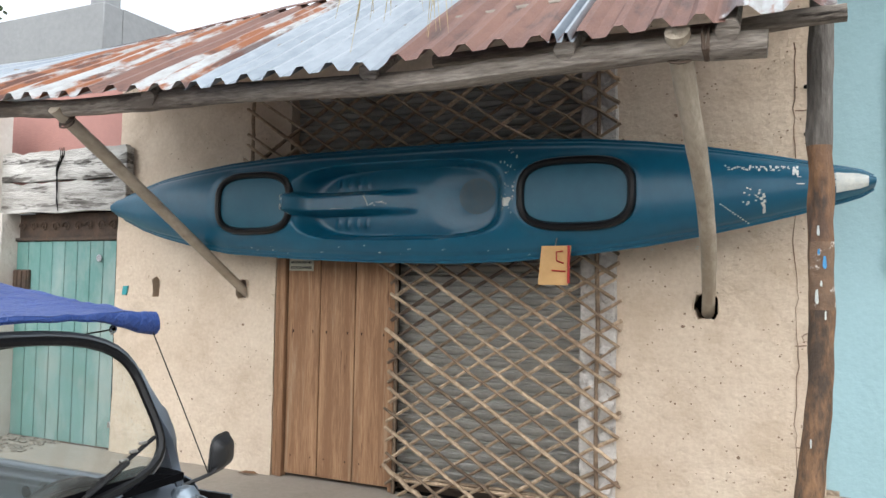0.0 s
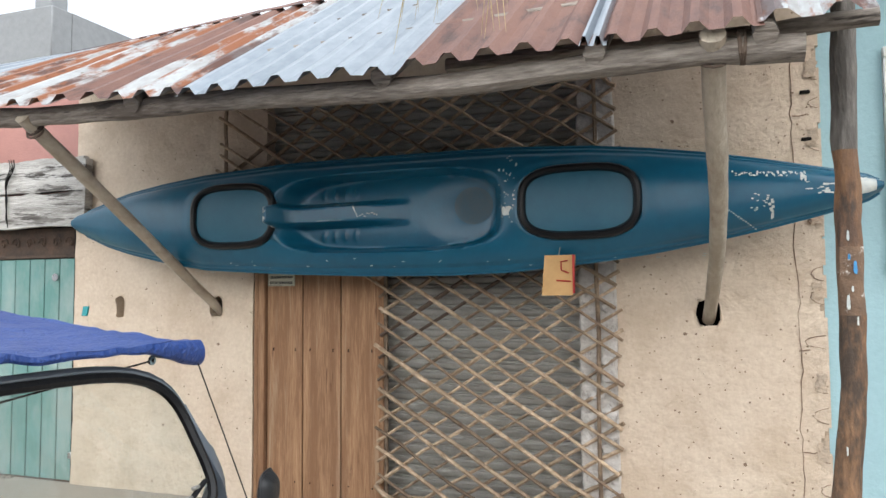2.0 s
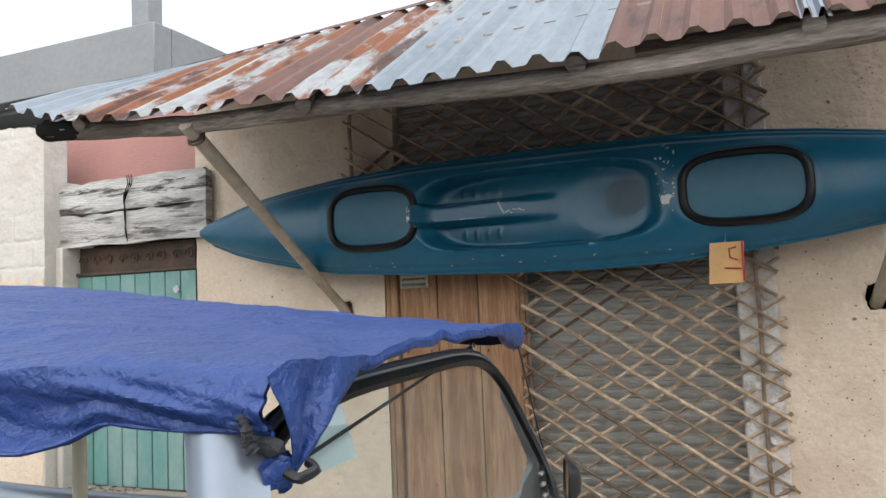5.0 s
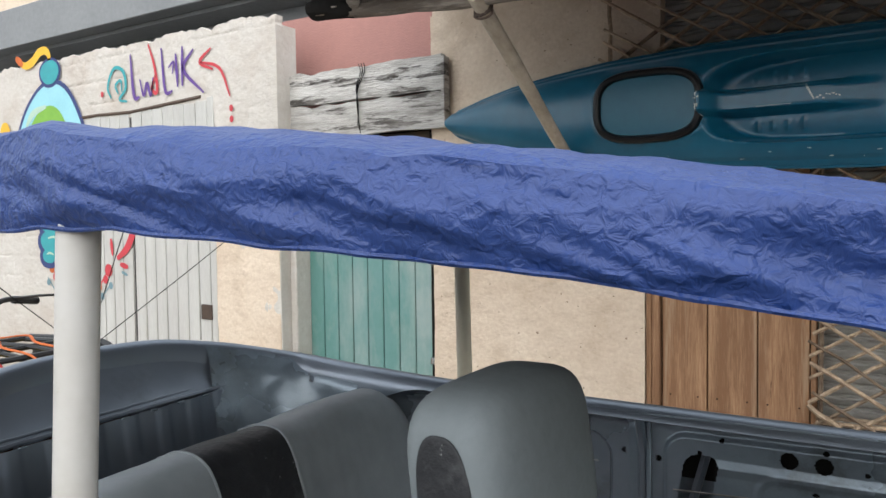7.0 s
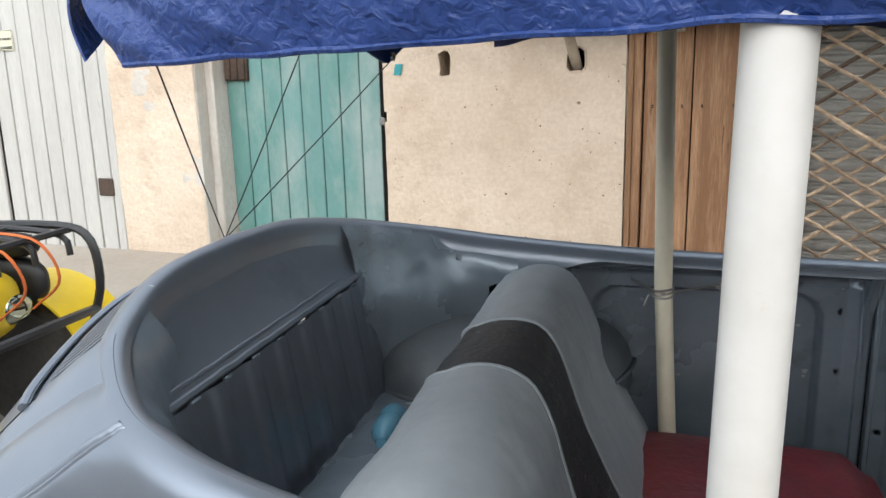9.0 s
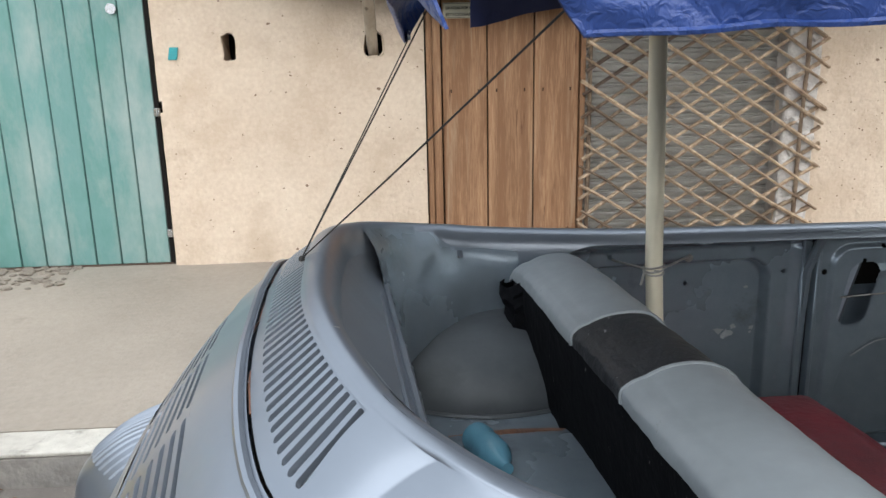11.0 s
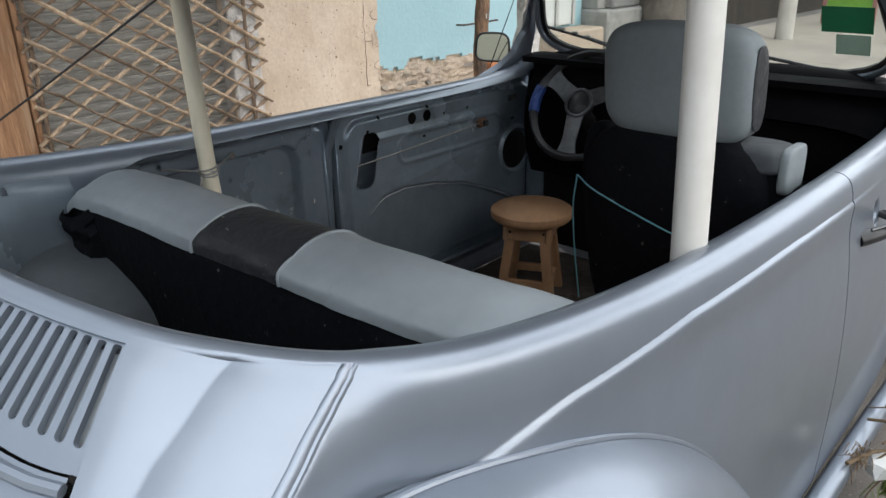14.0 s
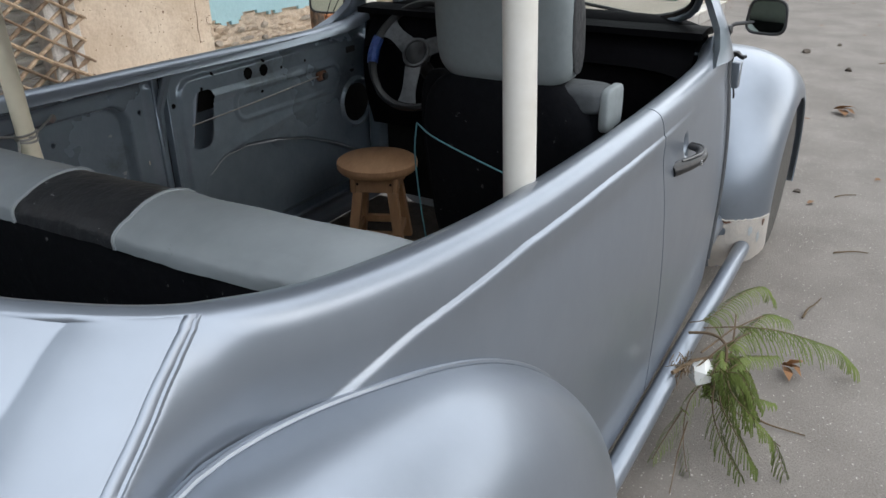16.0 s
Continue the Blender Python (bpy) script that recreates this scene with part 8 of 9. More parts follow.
def front_fold(u, v):
    """The front edge, turned under; it opens into a loose tube at the far corner."""
    y = -3.72 + 0.90 * v
    a = 0.9 - (2.2 + 2.6 * ease(0.72, 0.98, v)) * u
    r = 0.007 + 0.019 * ease(0.70, 1.0, v)
    x = front_x(y)
    return (x + r * (math.cos(a) - 0.62) + 0.004 * noise.noise((y * 6, u * 2, 1)), y + 0.02 * v * u, tarp_top(x, y) - r * 1.057 + r * 1.35 * math.sin(a) + 0.003 * noise.noise((y * 9, u * 3, 4)))


part("front_roll", sheet(front_fold, 18, 80, 0.002), "tarp", tarp, "front edge turned under and rolled at the corner")


def corner_drop(u, v):
    """The loose near corner, gathered and tied down to a point."""
    y = -3.905 + 0.205 * u
    top = Vector((front_x(y) + 0.002, y, tarp_top(front_x(y), y) + 0.001 - 0.012 * max(0, 1 - u / 0.2) ** 2))
    low = Vector((1.812, -3.862, 1.268))
    k = v ** 0.85
    p = top.lerp(low, k)
    p += Vector((0.012 * math.sin(u * 9 + 1) * math.sin(math.pi * v) + 0.006 * math.sin(math.pi * v), 0.010 * math.sin(u * 6), 0.004 * noise.noise((u * 6, v * 6, 2))))
    return tuple(p)


part("corner_drop", sheet(corner_drop, 30, 24, 0.002), "tarp", tarp, "loose front corner gathered to a tie")
part("corner_tail", sweep(spline([(1.808, -3.885, 1.300), (1.812, -3.868, 1.278), (1.806, -3.862, 1.262)], 12), [0.012, 0.015, 0.018, 0.017, 0.018, 0.015, 0.013, 0.012, 0.010, 0.008, 0.006, 0.004], 9, wobble=0.7), "tarp", tarp, "bunched blue plastic below the tie")
part("rag_tie", sweep(spline([(1.795, -3.912, 1.352), (1.803, -3.915, 1.338), (1.798, -3.910, 1.324), (1.806, -3.905, 1.312)], 20), [0.004 + 0.005 * ((k * 7) % 5) / 5 for k in range(20)], 7, wobble=0.6, flat=0.7), "rag", tarp, "grey rag tie")
part("rag_tie", rock(17, (0.020, 0.012, 0.012), at=(1.815, -3.893, 1.316)), "rag", tarp, "knotted grey rag")
part("cord_knot", sweep(spline([(1.818, -3.875, 1.288), (1.836, -3.872, 1.280), (1.846, -3.855, 1.285), (1.832, -3.85, 1.292)], 12), 0.006, 7, wobble=0.6), "plastic", tarp, "black knotted cord")
part("grommet", lathe([(0.011, 0), (0.011, 0.006), (0.005, 0.006), (0.005, 0)], 12, axis="x", at=(1.665, -2.875, 1.355)), "chrome", tarp, "steel grommet")
part("grommet", lathe([(0.010, 0), (0.010, 0.006), (0.005, 0.006), (0.005, 0)], 12, axis="x", at=(-0.148, -3.085, 1.405)), "chrome", tarp, "steel grommet")
part("torn_lining", sheet(lambda u, v: (0.9 + 0.7 * u, -3.4 + 0.5 * v + 0.05 * u, tarp_top(0.9 + 0.7 * u, -3.4 + 0.5 * v) - 0.035 - 0.03 * math.sin(6 * u) * v), 20, 10, 0.002), "kerb", tarp, "torn grey lining strip")
part("cross_pipe", sweep([world_of((0.52, -0.02, 1.365)), world_of((0.52, -0.44, 1.355))], 0.024, 14), "pvc", tarp, "white cross pipe")
KNOT = Vector((-0.325, -3.49, 1.072))
cords = tagged(empty("guy_cords"), "thin black cords from the tarpaulin to the slotted tail panel", "cord")
for p in ((-0.035, -3.983, 1.40), (-0.145, -3.085, 1.40), (-0.10, -3.49, 1.475)):
    part("cord", sweep([KNOT, KNOT.lerp(Vector(p), 0.5) - Vector((0, 0, 0.002)), Vector(p)], 0.0012, 5), "cord", cords)
part("knot", rock(4, (0.006, 0.006, 0.005), at=KNOT), "cord", cords)
fc = tagged(empty("guy_cords"), "thin black cord from the tarpaulin front to the bonnet", "cord")
part("cord", sweep([(1.765, -2.83, 1.352), (1.772, -2.72, 1.14), (1.782, -2.612, 0.922)], 0.0018, 5), "cord", fc)
part("strap", sweep([(1.665, -2.885, 1.353), (1.735, -3.36, 1.318), (1.812, -3.86, 1.285)], 0.0042, 6, flat=0.5), "cord", fc, "flat black rubber strap")

# ---- yellow quad bike parked behind ----
QUAD = pose(-2.48, -2.98, 0, 0, 0, 4)
quad = tagged(empty("quad_bike", QUAD), "yellow quad bike with black racks, straps looped over the front rack", "quad bike")
for sx in (0.55, -0.62):
    for sy in (-0.42, 0.42):
        w = empty("wheel")
        w.parent = quad
        part("tyre", lathe([(0.12, (-0.09)), (0.25, -0.09), (0.275, -0.05), (0.28, 0), (0.275, 0.05), (0.25, 0.09), (0.12, 0.09)], 28, axis="y", at=(sx, sy, 0.28)), "tyre", w)
        part("rim", lathe([(0.03, -0.05), (0.125, -0.06), (0.125, 0.06), (0.03, 0.05)], 18, axis="y", at=(sx, sy, 0.28)), "plastic", w)
        q = part("mudguard", sheet(lambda u, v, sx=sx, sy=sy: (sx + 0.33 * math.cos(math.pi * (0.05 + 0.9 * u)), sy + 0.28 * (v - 0.5), 0.33 + 0.30 * math.sin(math.pi * (0.05 + 0.9 * u))), 16, 4, 0.01), "yellow", quad, "yellow mudguard")
part("nose", pad(0.60, 0, 0.62, 0.16, 0.24, 0.13, 3.0), "yellow", quad, "yellow front cowl")
part("tank", pad(0.12, 0, 0.74, 0.28, 0.14, 0.11, 2.8), "yellow", quad)
part("saddle", pad(-0.40, 0, 0.77, 0.36, 0.14, 0.07, 3.0), "rubber", quad, "black saddle")
part("chassis", box(-0.6, 0.6, -0.16, 0.16, 0.28, 0.52, 0.03), "plastic", quad)
for sy in (-0.15, 0.15):
    part("headlight", pad(0.735, sy, 0.60, 0.03, 0.075, 0.05, 2.4), "mirror", quad, "clear headlamp")
rk = empty("front_rack")
rk.parent = quad
for k in range(5):
    y = -0.32 + 0.16 * k
    part("bar", sweep(spline([(0.30, y, 0.84), (0.6, y, 0.85), (0.82, y, 0.83), (0.85, y, 0.76)], 10), 0.012, 7), "plastic", rk)
for x in (0.32, 0.58, 0.82):
    part("bar", sweep([(x, -0.36, 0.845), (x, 0.36, 0.845)], 0.013, 7), "plastic", rk)
for y in (-0.36, 0.36):
    part("hoop", sweep(spline([(0.3, y, 0.845), (0.75, y, 0.86), (0.90, y, 0.82), (0.93, y, 0.66), (0.88, y, 0.50)], 16), 0.016, 8), "plastic", rk)
part("bumper", sweep(spline([(0.90, -0.36, 0.55), (0.97, -0.15, 0.58), (0.97, 0.15, 0.58), (0.90, 0.36, 0.55)], 12), 0.018, 8), "plastic", rk)
for k, m in enumerate(("orange_strap", "red_strap", "orange_strap", "orange_strap")):
    y = -0.28 + 0.15 * k
    part("strap", sweep(spline([(0.36, y, 0.87), (0.5, y + 0.05, 0.885), (0.7, y - 0.04, 0.88), (0.86, y, 0.84), (0.90, y + 0.03, 0.70), (0.80, y, 0.60)], 24), 0.0075, 6, flat=0.6), m, rk, "webbing strap")
part("handlebar", sweep(spline([(0.28, -0.40, 1.02), (0.33, -0.22, 1.04), (0.36, 0, 0.98), (0.33, 0.22, 1.04), (0.28, 0.40, 1.02)], 20), 0.013, 8), "plastic", quad)
for sy in (-1, 1):
    part("grip", sweep([(0.30, 0.28 * sy, 1.035), (0.27, 0.42 * sy, 1.015)], 0.019, 8), "rubber", quad)
    part("lever", sweep([(0.33, 0.26 * sy, 1.045), (0.38, 0.36 * sy, 1.05), (0.37, 0.45 * sy, 1.045)], 0.007, 6), "plastic", quad)
for sy in (-1, 1):
    part("rack_pad", pad(0.62, 0.27 * sy, 0.80, 0.13, 0.06, 0.045, 2.6), "rubber", quad, "black rubber pad")
    part("cowl_side", pad(0.55, 0.30 * sy, 0.66, 0.20, 0.05, 0.10, 2.6), "plastic", quad, "black side cowl")
part("bumper_hoop", sweep(spline([(0.90, -0.30, 0.80), (1.02, -0.26, 0.78), (1.05, -0.24, 0.62), (0.98, -0.26, 0.48)], 14), 0.014, 8), "plastic", quad, "black tube hoop")
part("meter", pad(0.33, 0.0, 1.03, 0.05, 0.06, 0.04, 2.6), "plastic", quad)

# ---- painted marks on the white wall and gate ----
mural = tagged(empty("mural"), "spray-painted mural of round coloured shapes on the whitewashed wall", "mural")
PY = -0.2435


def blob(cx, cz, a, b, m, y=PY, a0=0.0, a1=6.2832, n=30, wob=0.05):
    bm = bmesh.new()
    c = bm.verts.new((cx, y, cz))
    pts = []
    for k in range(n + 1):
        q = a0 + (a1 - a0) * k / n
        r = 1 + wob * noise.noise((math.cos(q) * 1.5, math.sin(q) * 1.5, cx * 7))
        pts.append(bm.verts.new((cx + a * r * math.cos(q), y, cz + b * r * math.sin(q))))
    for k in range(n):
        bm.faces.new((c, pts[k], pts[k + 1]))
    return part("paint", bm, m, mural, smooth=False)


def line(pts, w, m, y=PY, n=24):
    return part("paint_stroke", ribbon(pts, w, y, n), m, mural, smooth=False)


def ribbon(pts, w, y, n):
    p = spline([(a, y, c) for a, c in pts], n)
    bm = bmesh.new()
    prev = None
    for k in range(n):
        d = p[min(k + 1, n - 1)] - p[max(k - 1, 0)]
        d /= np.linalg.norm(d) + 1e-9
        nn = np.array((-d[2], 0, d[0])) * w * (0.45 + 0.55 * math.sin(math.pi * (k + 0.7) / (n + 0.4)))
        a, b = bm.verts.new(p[k] + nn), bm.verts.new(p[k] - nn)
        if prev:
            bm.faces.new((prev[0], a, b, prev[1]))
        prev = (a, b)
    return bm


G = -0.246
PI = math.pi
blob(-6.0, 1.72, 0.70, 1.13, "navy_spray", G, 0, PI)
blob(-6.0, 1.72, 0.655, 1.085, "sky_spray", G - 0.003, 0, PI)
blob(-6.03, 1.72, 0.50, 0.86, "green_spray", G - 0.006, 0, PI)
line([(-6.42, 2.40), (-6.28, 2.52), (-6.05, 2.57)], 0.035, "pale_sticker", G - 0.008)
blob(-5.92, 1.70, 0.44, 0.72, "navy_spray", G - 0.009, 0, PI)
blob(-5.90, 1.70, 0.38, 0.64, "yellow_spray", G - 0.012, 0, PI)
for cx in (-6.03, -5.76):
    blob(cx, 1.90, 0.115, 0.24, "navy_spray", G - 0.015)
    blob(cx, 1.89, 0.095, 0.215, "olive_spray", G - 0.018)
    blob(cx, 2.00, 0.05, 0.05, "white_frame", G - 0.021)
blob(-5.97, 2.90, 0.19, 0.15, "navy_spray", G - 0.004)
blob(-5.97, 2.905, 0.16, 0.12, "teal_spray", G - 0.007)
line([(-5.97, 2.97), (-5.99, 3.10), (-6.12, 3.13), (-6.28, 3.04), (-6.42, 3.02), (-6.55, 3.09)], 0.045, "yellow_spray", G - 0.004)
line([(-6.45, 3.03), (-6.58, 3.12)], 0.04, "orange_strap", G - 0.006)
blob(-6.85, 2.35, 0.10, 0.12, "yellow_spray", G)
for cx, cz, a, b in ((-5.85, 1.58, 0.46, 0.17), (-5.96, 1.38, 0.33, 0.17), (-6.04, 1.20, 0.25, 0.16), (-6.09, 1.05, 0.17, 0.12)):
    blob(cx, cz, a, b, "navy_spray", G - 0.002 - 0.004 * (1.6 - cz))
    blob(cx + 0.01, cz + 0.01, a - 0.05, b - 0.045, "teal_spray", G - 0.006 - 0.004 * (1.6 - cz))
    line([(cx - a * 0.2, cz + b * 0.25), (cx + a * 0.2, cz + b * 0.34), (cx + a * 0.55, cz + b * 0.2)], 0.012, "pale_sticker", G - 0.010 - 0.004 * (1.6 - cz))
line([(-6.05, 1.62), (-5.85, 1.60)], 0.025, "orange_strap", G - 0.012)
for k in range(9):
    q = PI * (1.04 + 0.92 * k / 8)
    blob(-5.58 + 0.48 * math.cos(q), 0.97 + 0.26 * math.sin(q), 0.045 + 0.012 * (k == 8) - 0.008 * (k % 2), 0.05 + 0.012 * (k == 8) - 0.008 * (k % 2), "red_spray" if k % 3 else "orange_strap", G)
line([(-6.05, 0.92), (-5.85, 0.76), (-5.58, 0.70), (-5.30, 0.76), (-5.12, 0.93)], 0.014, "red_spray", G + 0.002)
line([(-6.14, 0.84), (-5.95, 0.68), (-5.6, 0.61), (-5.25, 0.68), (-5.06, 0.82)], 0.012, "slate_spray", G + 0.001)
for k in range(6):
    q = PI * (1.08 + 0.84 * k / 5)
    blob(-5.6 + 0.54 * math.cos(q), 0.85 + 0.235 * math.sin(q), 0.032, 0.036, "slate_spray", G)
line([(-4.96, 1.05), (-4.80, 1.16), (-4.70, 1.34), (-4.69, 1.56)], 0.042, "red_spray", G - 0.002)
line([(-5.03, 1.08), (-5.05, 1.24)], 0.022, "red_spray", G - 0.002)
line([(-4.92, 1.00), (-4.80, 0.975)], 0.026, "red_spray", G - 0.002)
line([(-4.90, 0.93), (-4.81, 0.90)], 0.016, "slate_spray", G - 0.002)
# a tag of bare strokes, no letters
Y = -0.2435
line([(-4.98, 2.55), (-5.03, 2.66), (-4.93, 2.82), (-4.79, 2.78), (-4.76, 2.62), (-4.86, 2.53), (-4.74, 2.50)], 0.018, "teal_spray", Y)
line([(-4.87, 2.58), (-4.91, 2.66), (-4.83, 2.70), (-4.82, 2.60)], 0.014, "teal_spray", Y)
line([(-4.68, 2.92), (-4.64, 2.55), (-4.56, 2.52)], 0.020, "purple", Y)
line([(-4.55, 2.68), (-4.50, 2.53), (-4.45, 2.64), (-4.40, 2.52), (-4.36, 2.68)], 0.016, "purple", Y)
line([(-4.42, 2.98), (-4.34, 2.78), (-4.31, 2.55), (-4.38, 2.58), (-4.33, 2.70)], 0.018, "red_spray", Y)
line([(-4.24, 2.92), (-4.20, 2.55), (-4.10, 2.53)], 0.018, "purple", Y)
line([(-4.05, 2.85), (-4.03, 2.56)], 0.018, "purple", Y)
line([(-4.15, 2.74), (-4.08, 2.78), (-4.10, 2.68)], 0.012, "purple", Y)
line([(-3.96, 2.90), (-3.97, 2.56)], 0.018, "purple", Y)
line([(-3.82, 2.86), (-3.95, 2.70), (-3.70, 2.48)], 0.018, "purple", Y)
line([(-3.60, 2.84), (-3.74, 2.74), (-3.58, 2.66)], 0.016, "red_spray", Y)
line([(-3.74, 2.74), (-3.50, 2.66), (-3.38, 2.42)], 0.014, "red_spray", Y)
blob(-3.37, 2.32, 0.022, 0.028, "red_spray", Y)
blob(-3.37, 2.23, 0.022, 0.028, "red_spray", Y)
blob(-5.12, 2.60, 0.022, 0.028, "red_spray", Y)
chip = thing("paint_chip", box(-1.475, -1.425, -0.012, 0.004, 1.37, 1.44, 0.002), "teal_spray", "turquoise paint splash on the stucco", "paint mark")
for v in chip.data.vertices:
    v.co.x += 0.02 * (v.co.z - 1.4) / 0.04 * 0.4

# ---- rubble, leaves, branch and palm straw ----
rng = random.Random(6)
rub = bmesh.new()
for k in range(110):
    x, y = rng.uniform(-2.95, -2.1), -rng.random() ** 1.6 * 0.42 - 0.0
    s = rng.uniform(0.008, 0.032)
    rock(k, (s * 1.2, s, s * 0.5), rub, (x, y, walk_z(y) + s * 0.25))
thing("rubble", rub, "stone", "loose pale rubble and crumbs at the foot of the wall", "rubble", kind="stuff")


def leaf_mesh(bm, at, l, w, turn, tilt=0.1, lift=0.008, m=0):
    c, s = math.cos(turn), math.sin(turn)
    pts = [(-l / 2, 0, 0), (-l / 5, w / 2, lift), (l / 4, w / 2.4, lift), (l / 2, 0, 0.004), (l / 4, -w / 2.4, lift * 0.6), (-l / 5, -w / 2, lift * 0.7)]
    vs = [bm.verts.new((at[0] + c * a - s * b, at[1] + s * a + c * b, at[2] + h)) for a, b, h in pts]
    bm.faces.new(vs)


lb = bmesh.new()
for k in range(330):
    if k < 60:
        x, y = rng.uniform(-2.6, -0.9), KERB_Y - rng.random() ** 2 * 0.25 - 0.02
    elif k < 120:
        x, y = rng.uniform(2.8, 12), rng.uniform(-6.5, -2.5)
    else:
        x, y = rng.uniform(9.5, 12.8), KERB_FAR - rng.random() ** 2 * 0.9 - 0.02
    leaf_mesh(lb, (x, y, 0.006), rng.uniform(0.02, 0.07), rng.uniform(0.01, 0.03), rng.uniform(0, 6.28))
thing("fallen_leaves", lb, "dry", "scattered dry brown leaves and litter on the asphalt", "leaves", kind="stuff", smooth=False)
for x, y, l in ((-0.62, -0.45, 0.10), (-0.15, -0.06, 0.16)):
    b = bmesh.new()
    leaf_mesh(b, (x, y, walk_z(y) + 0.006), l, l * 0.32, rng.uniform(-0.4, 0.4), lift=0.014)
    thing("dry_leaf", b, "dry", "single dry reddish leaf on the pavement", "leaf", group="leaves on the pavement", smooth=False)
b = bmesh.new()
leaf_mesh(b, (-0.85, -1.30, walk_z(-1.30) + 0.008), 0.125, 0.045, 0.25, lift=0.016)
thing("dry_leaf", b, "red_leaf", "single orange-red leaf on the pavement", "leaf", group="leaves on the pavement", smooth=False)
thing("stick", sweep(spline([(-0.95, -0.68, 0.16), (-0.87, -0.64, 0.17), (-0.78, -0.65, 0.168), (-0.70, -0.71, 0.16)], 12), 0.0022, 5, wobble=0.3), "twig", "thin curved twig lying on the pavement", "twig", group="twigs on the ground")
kb = bmesh.new()
for k in range(2400):
    x = 1.0 + 7 * rng.random() ** 1.4
    y = rng.uniform(-6.2, -4.0)
    s = rng.uniform(0.0012, 0.0034)
    rock(k % 40, (s * 1.3, s, s * 0.6), kb, (x, y, 0.003))
thing("grit", kb, "grit", "fine pale grit on the asphalt", "grit", kind="stuff")
for x, y, l, lab in ((1.744, -4.415, 0.075, "curled dry brown leaf lying on the asphalt"), (5.06, -4.117, 0.16, "torn reddish dry leaf lying on the asphalt")):
    b = bmesh.new()
    for q in range(3):
        leaf_mesh(b, (x + 0.014 * (q - 1), y - 0.01 * q, 0.012 + 0.006 * q), l, l * 0.38, 0.4 + 0.7 * q, lift=0.02 + 0.008 * q)
    thing("dry_leaf", b, "dry", lab, "leaf", group="leaves on the asphalt", smooth=False)
for pts in (((2.128, -4.392, 0.006), (2.19, -4.398, 0.014), (2.24, -4.41, 0.008), (2.31, -4.423, 0.006)), ((1.46, -4.373, 0.02), (1.45, -4.42, 0.012), (1.462, -4.516, 0.006)), ((3.42, -4.31, 0.006), (3.46, -4.34, 0.008), (3.50, -4.39, 0.006)), ((2.75, -4.40, 0.005), (2.80, -4.47, 0.008), (2.82, -4.52, 0.005)), ((6.9, -4.15, 0.006), (7.0, -4.25, 0.008), (7.2, -4.3, 0.006))):
    thing("stick", sweep(spline([Vector(p) for p in pts], 10), [0.0038 - 0.0002 * k for k in range(10)], 5, wobble=0.4), "twig", "thin dry twig lying on the asphalt", "twig", group="twigs on the ground")
for k, (x, y, r) in enumerate(((7.12, -3.545, 0.05), (6.49, -3.97, 0.035), (3.41, -4.14, 0.022), (9.88, -2.45, 0.05), (10.3, -2.52, 0.045), (7.6, -3.75, 0.03), (5.9, -4.5, 0.022))):
    thing("clod", rock(60 + k, (r, r * 0.8, r * 0.5), at=(x, y, r * 0.3)), "dirt", "small dark clod of earth on the asphalt", "clod", group="clods on the asphalt")

branch = tagged(empty("branch"), "cut green feathery branch lying against the car's side pipe", "branch")
rng = random.Random(15)


def frond(path, pinna, bmst, bmlf, start=0.15):
    """A feathery leaf: a thin rib from which drooping strings of tiny leaflets hang on both sides."""
    n = max(8, int(sum((Vector(b) - Vector(a)).length for a, b in zip(path, path[1:])) / 0.0105))
    pts = [Vector(p) for p in spline(path, n + 1)]
    sweep(pts, [0.0022 * (1 - 0.65 * k / n) for k in range(n + 1)], 4, bmst)
    for k in range(int(start * n), n + 1):
        f = k / n
        t = (pts[k] - pts[k - 1]).normalized()
        sd = t.cross(Vector((0, 0, 1))).normalized()
        for sg in (-1, 1):
            ln = pinna * (0.45 + 0.55 * math.sin(math.pi * min(1, 0.15 + 0.75 * f))) * rng.uniform(0.75, 1.1)
            d = (sd * sg * rng.uniform(0.5, 0.9) + t * rng.uniform(0.3, 0.6) + Vector((0, 0, 0.05))).normalized()
            p = pts[k] - t * rng.uniform(0, 0.006)
            m = 11
            for j in range(m):
                d = (d + Vector((0, 0, -0.21)) + t * 0.05).normalized()
                q = p + d * ln / m
                q.z = max(q.z, 0.006)
                o = d.cross(sd).normalized() if abs(d.dot(sd)) < 0.95 else d.cross(t).normalized()
                w, e = o * 0.0011, (d * 0.9 + o).normalized() * 0.0046 * (1 - 0.4 * j / m)
                e2 = (d * 0.9 - o).normalized() * 0.0046 * (1 - 0.4 * j / m)
                bmlf.faces.new([bmlf.verts.new(v) for v in (p - w, q - w, q + w, p + w)])
                bmlf.faces.new([bmlf.verts.new(v) for v in (p, p + e * 0.6 + d * 0.0016, p + e, p + e * 0.5 - d * 0.0014)])
                bmlf.faces.new([bmlf.verts.new(v) for v in (p, p + e2 * 0.6 + d * 0.0016, p + e2, p + e2 * 0.5 - d * 0.0014)])
                p = q


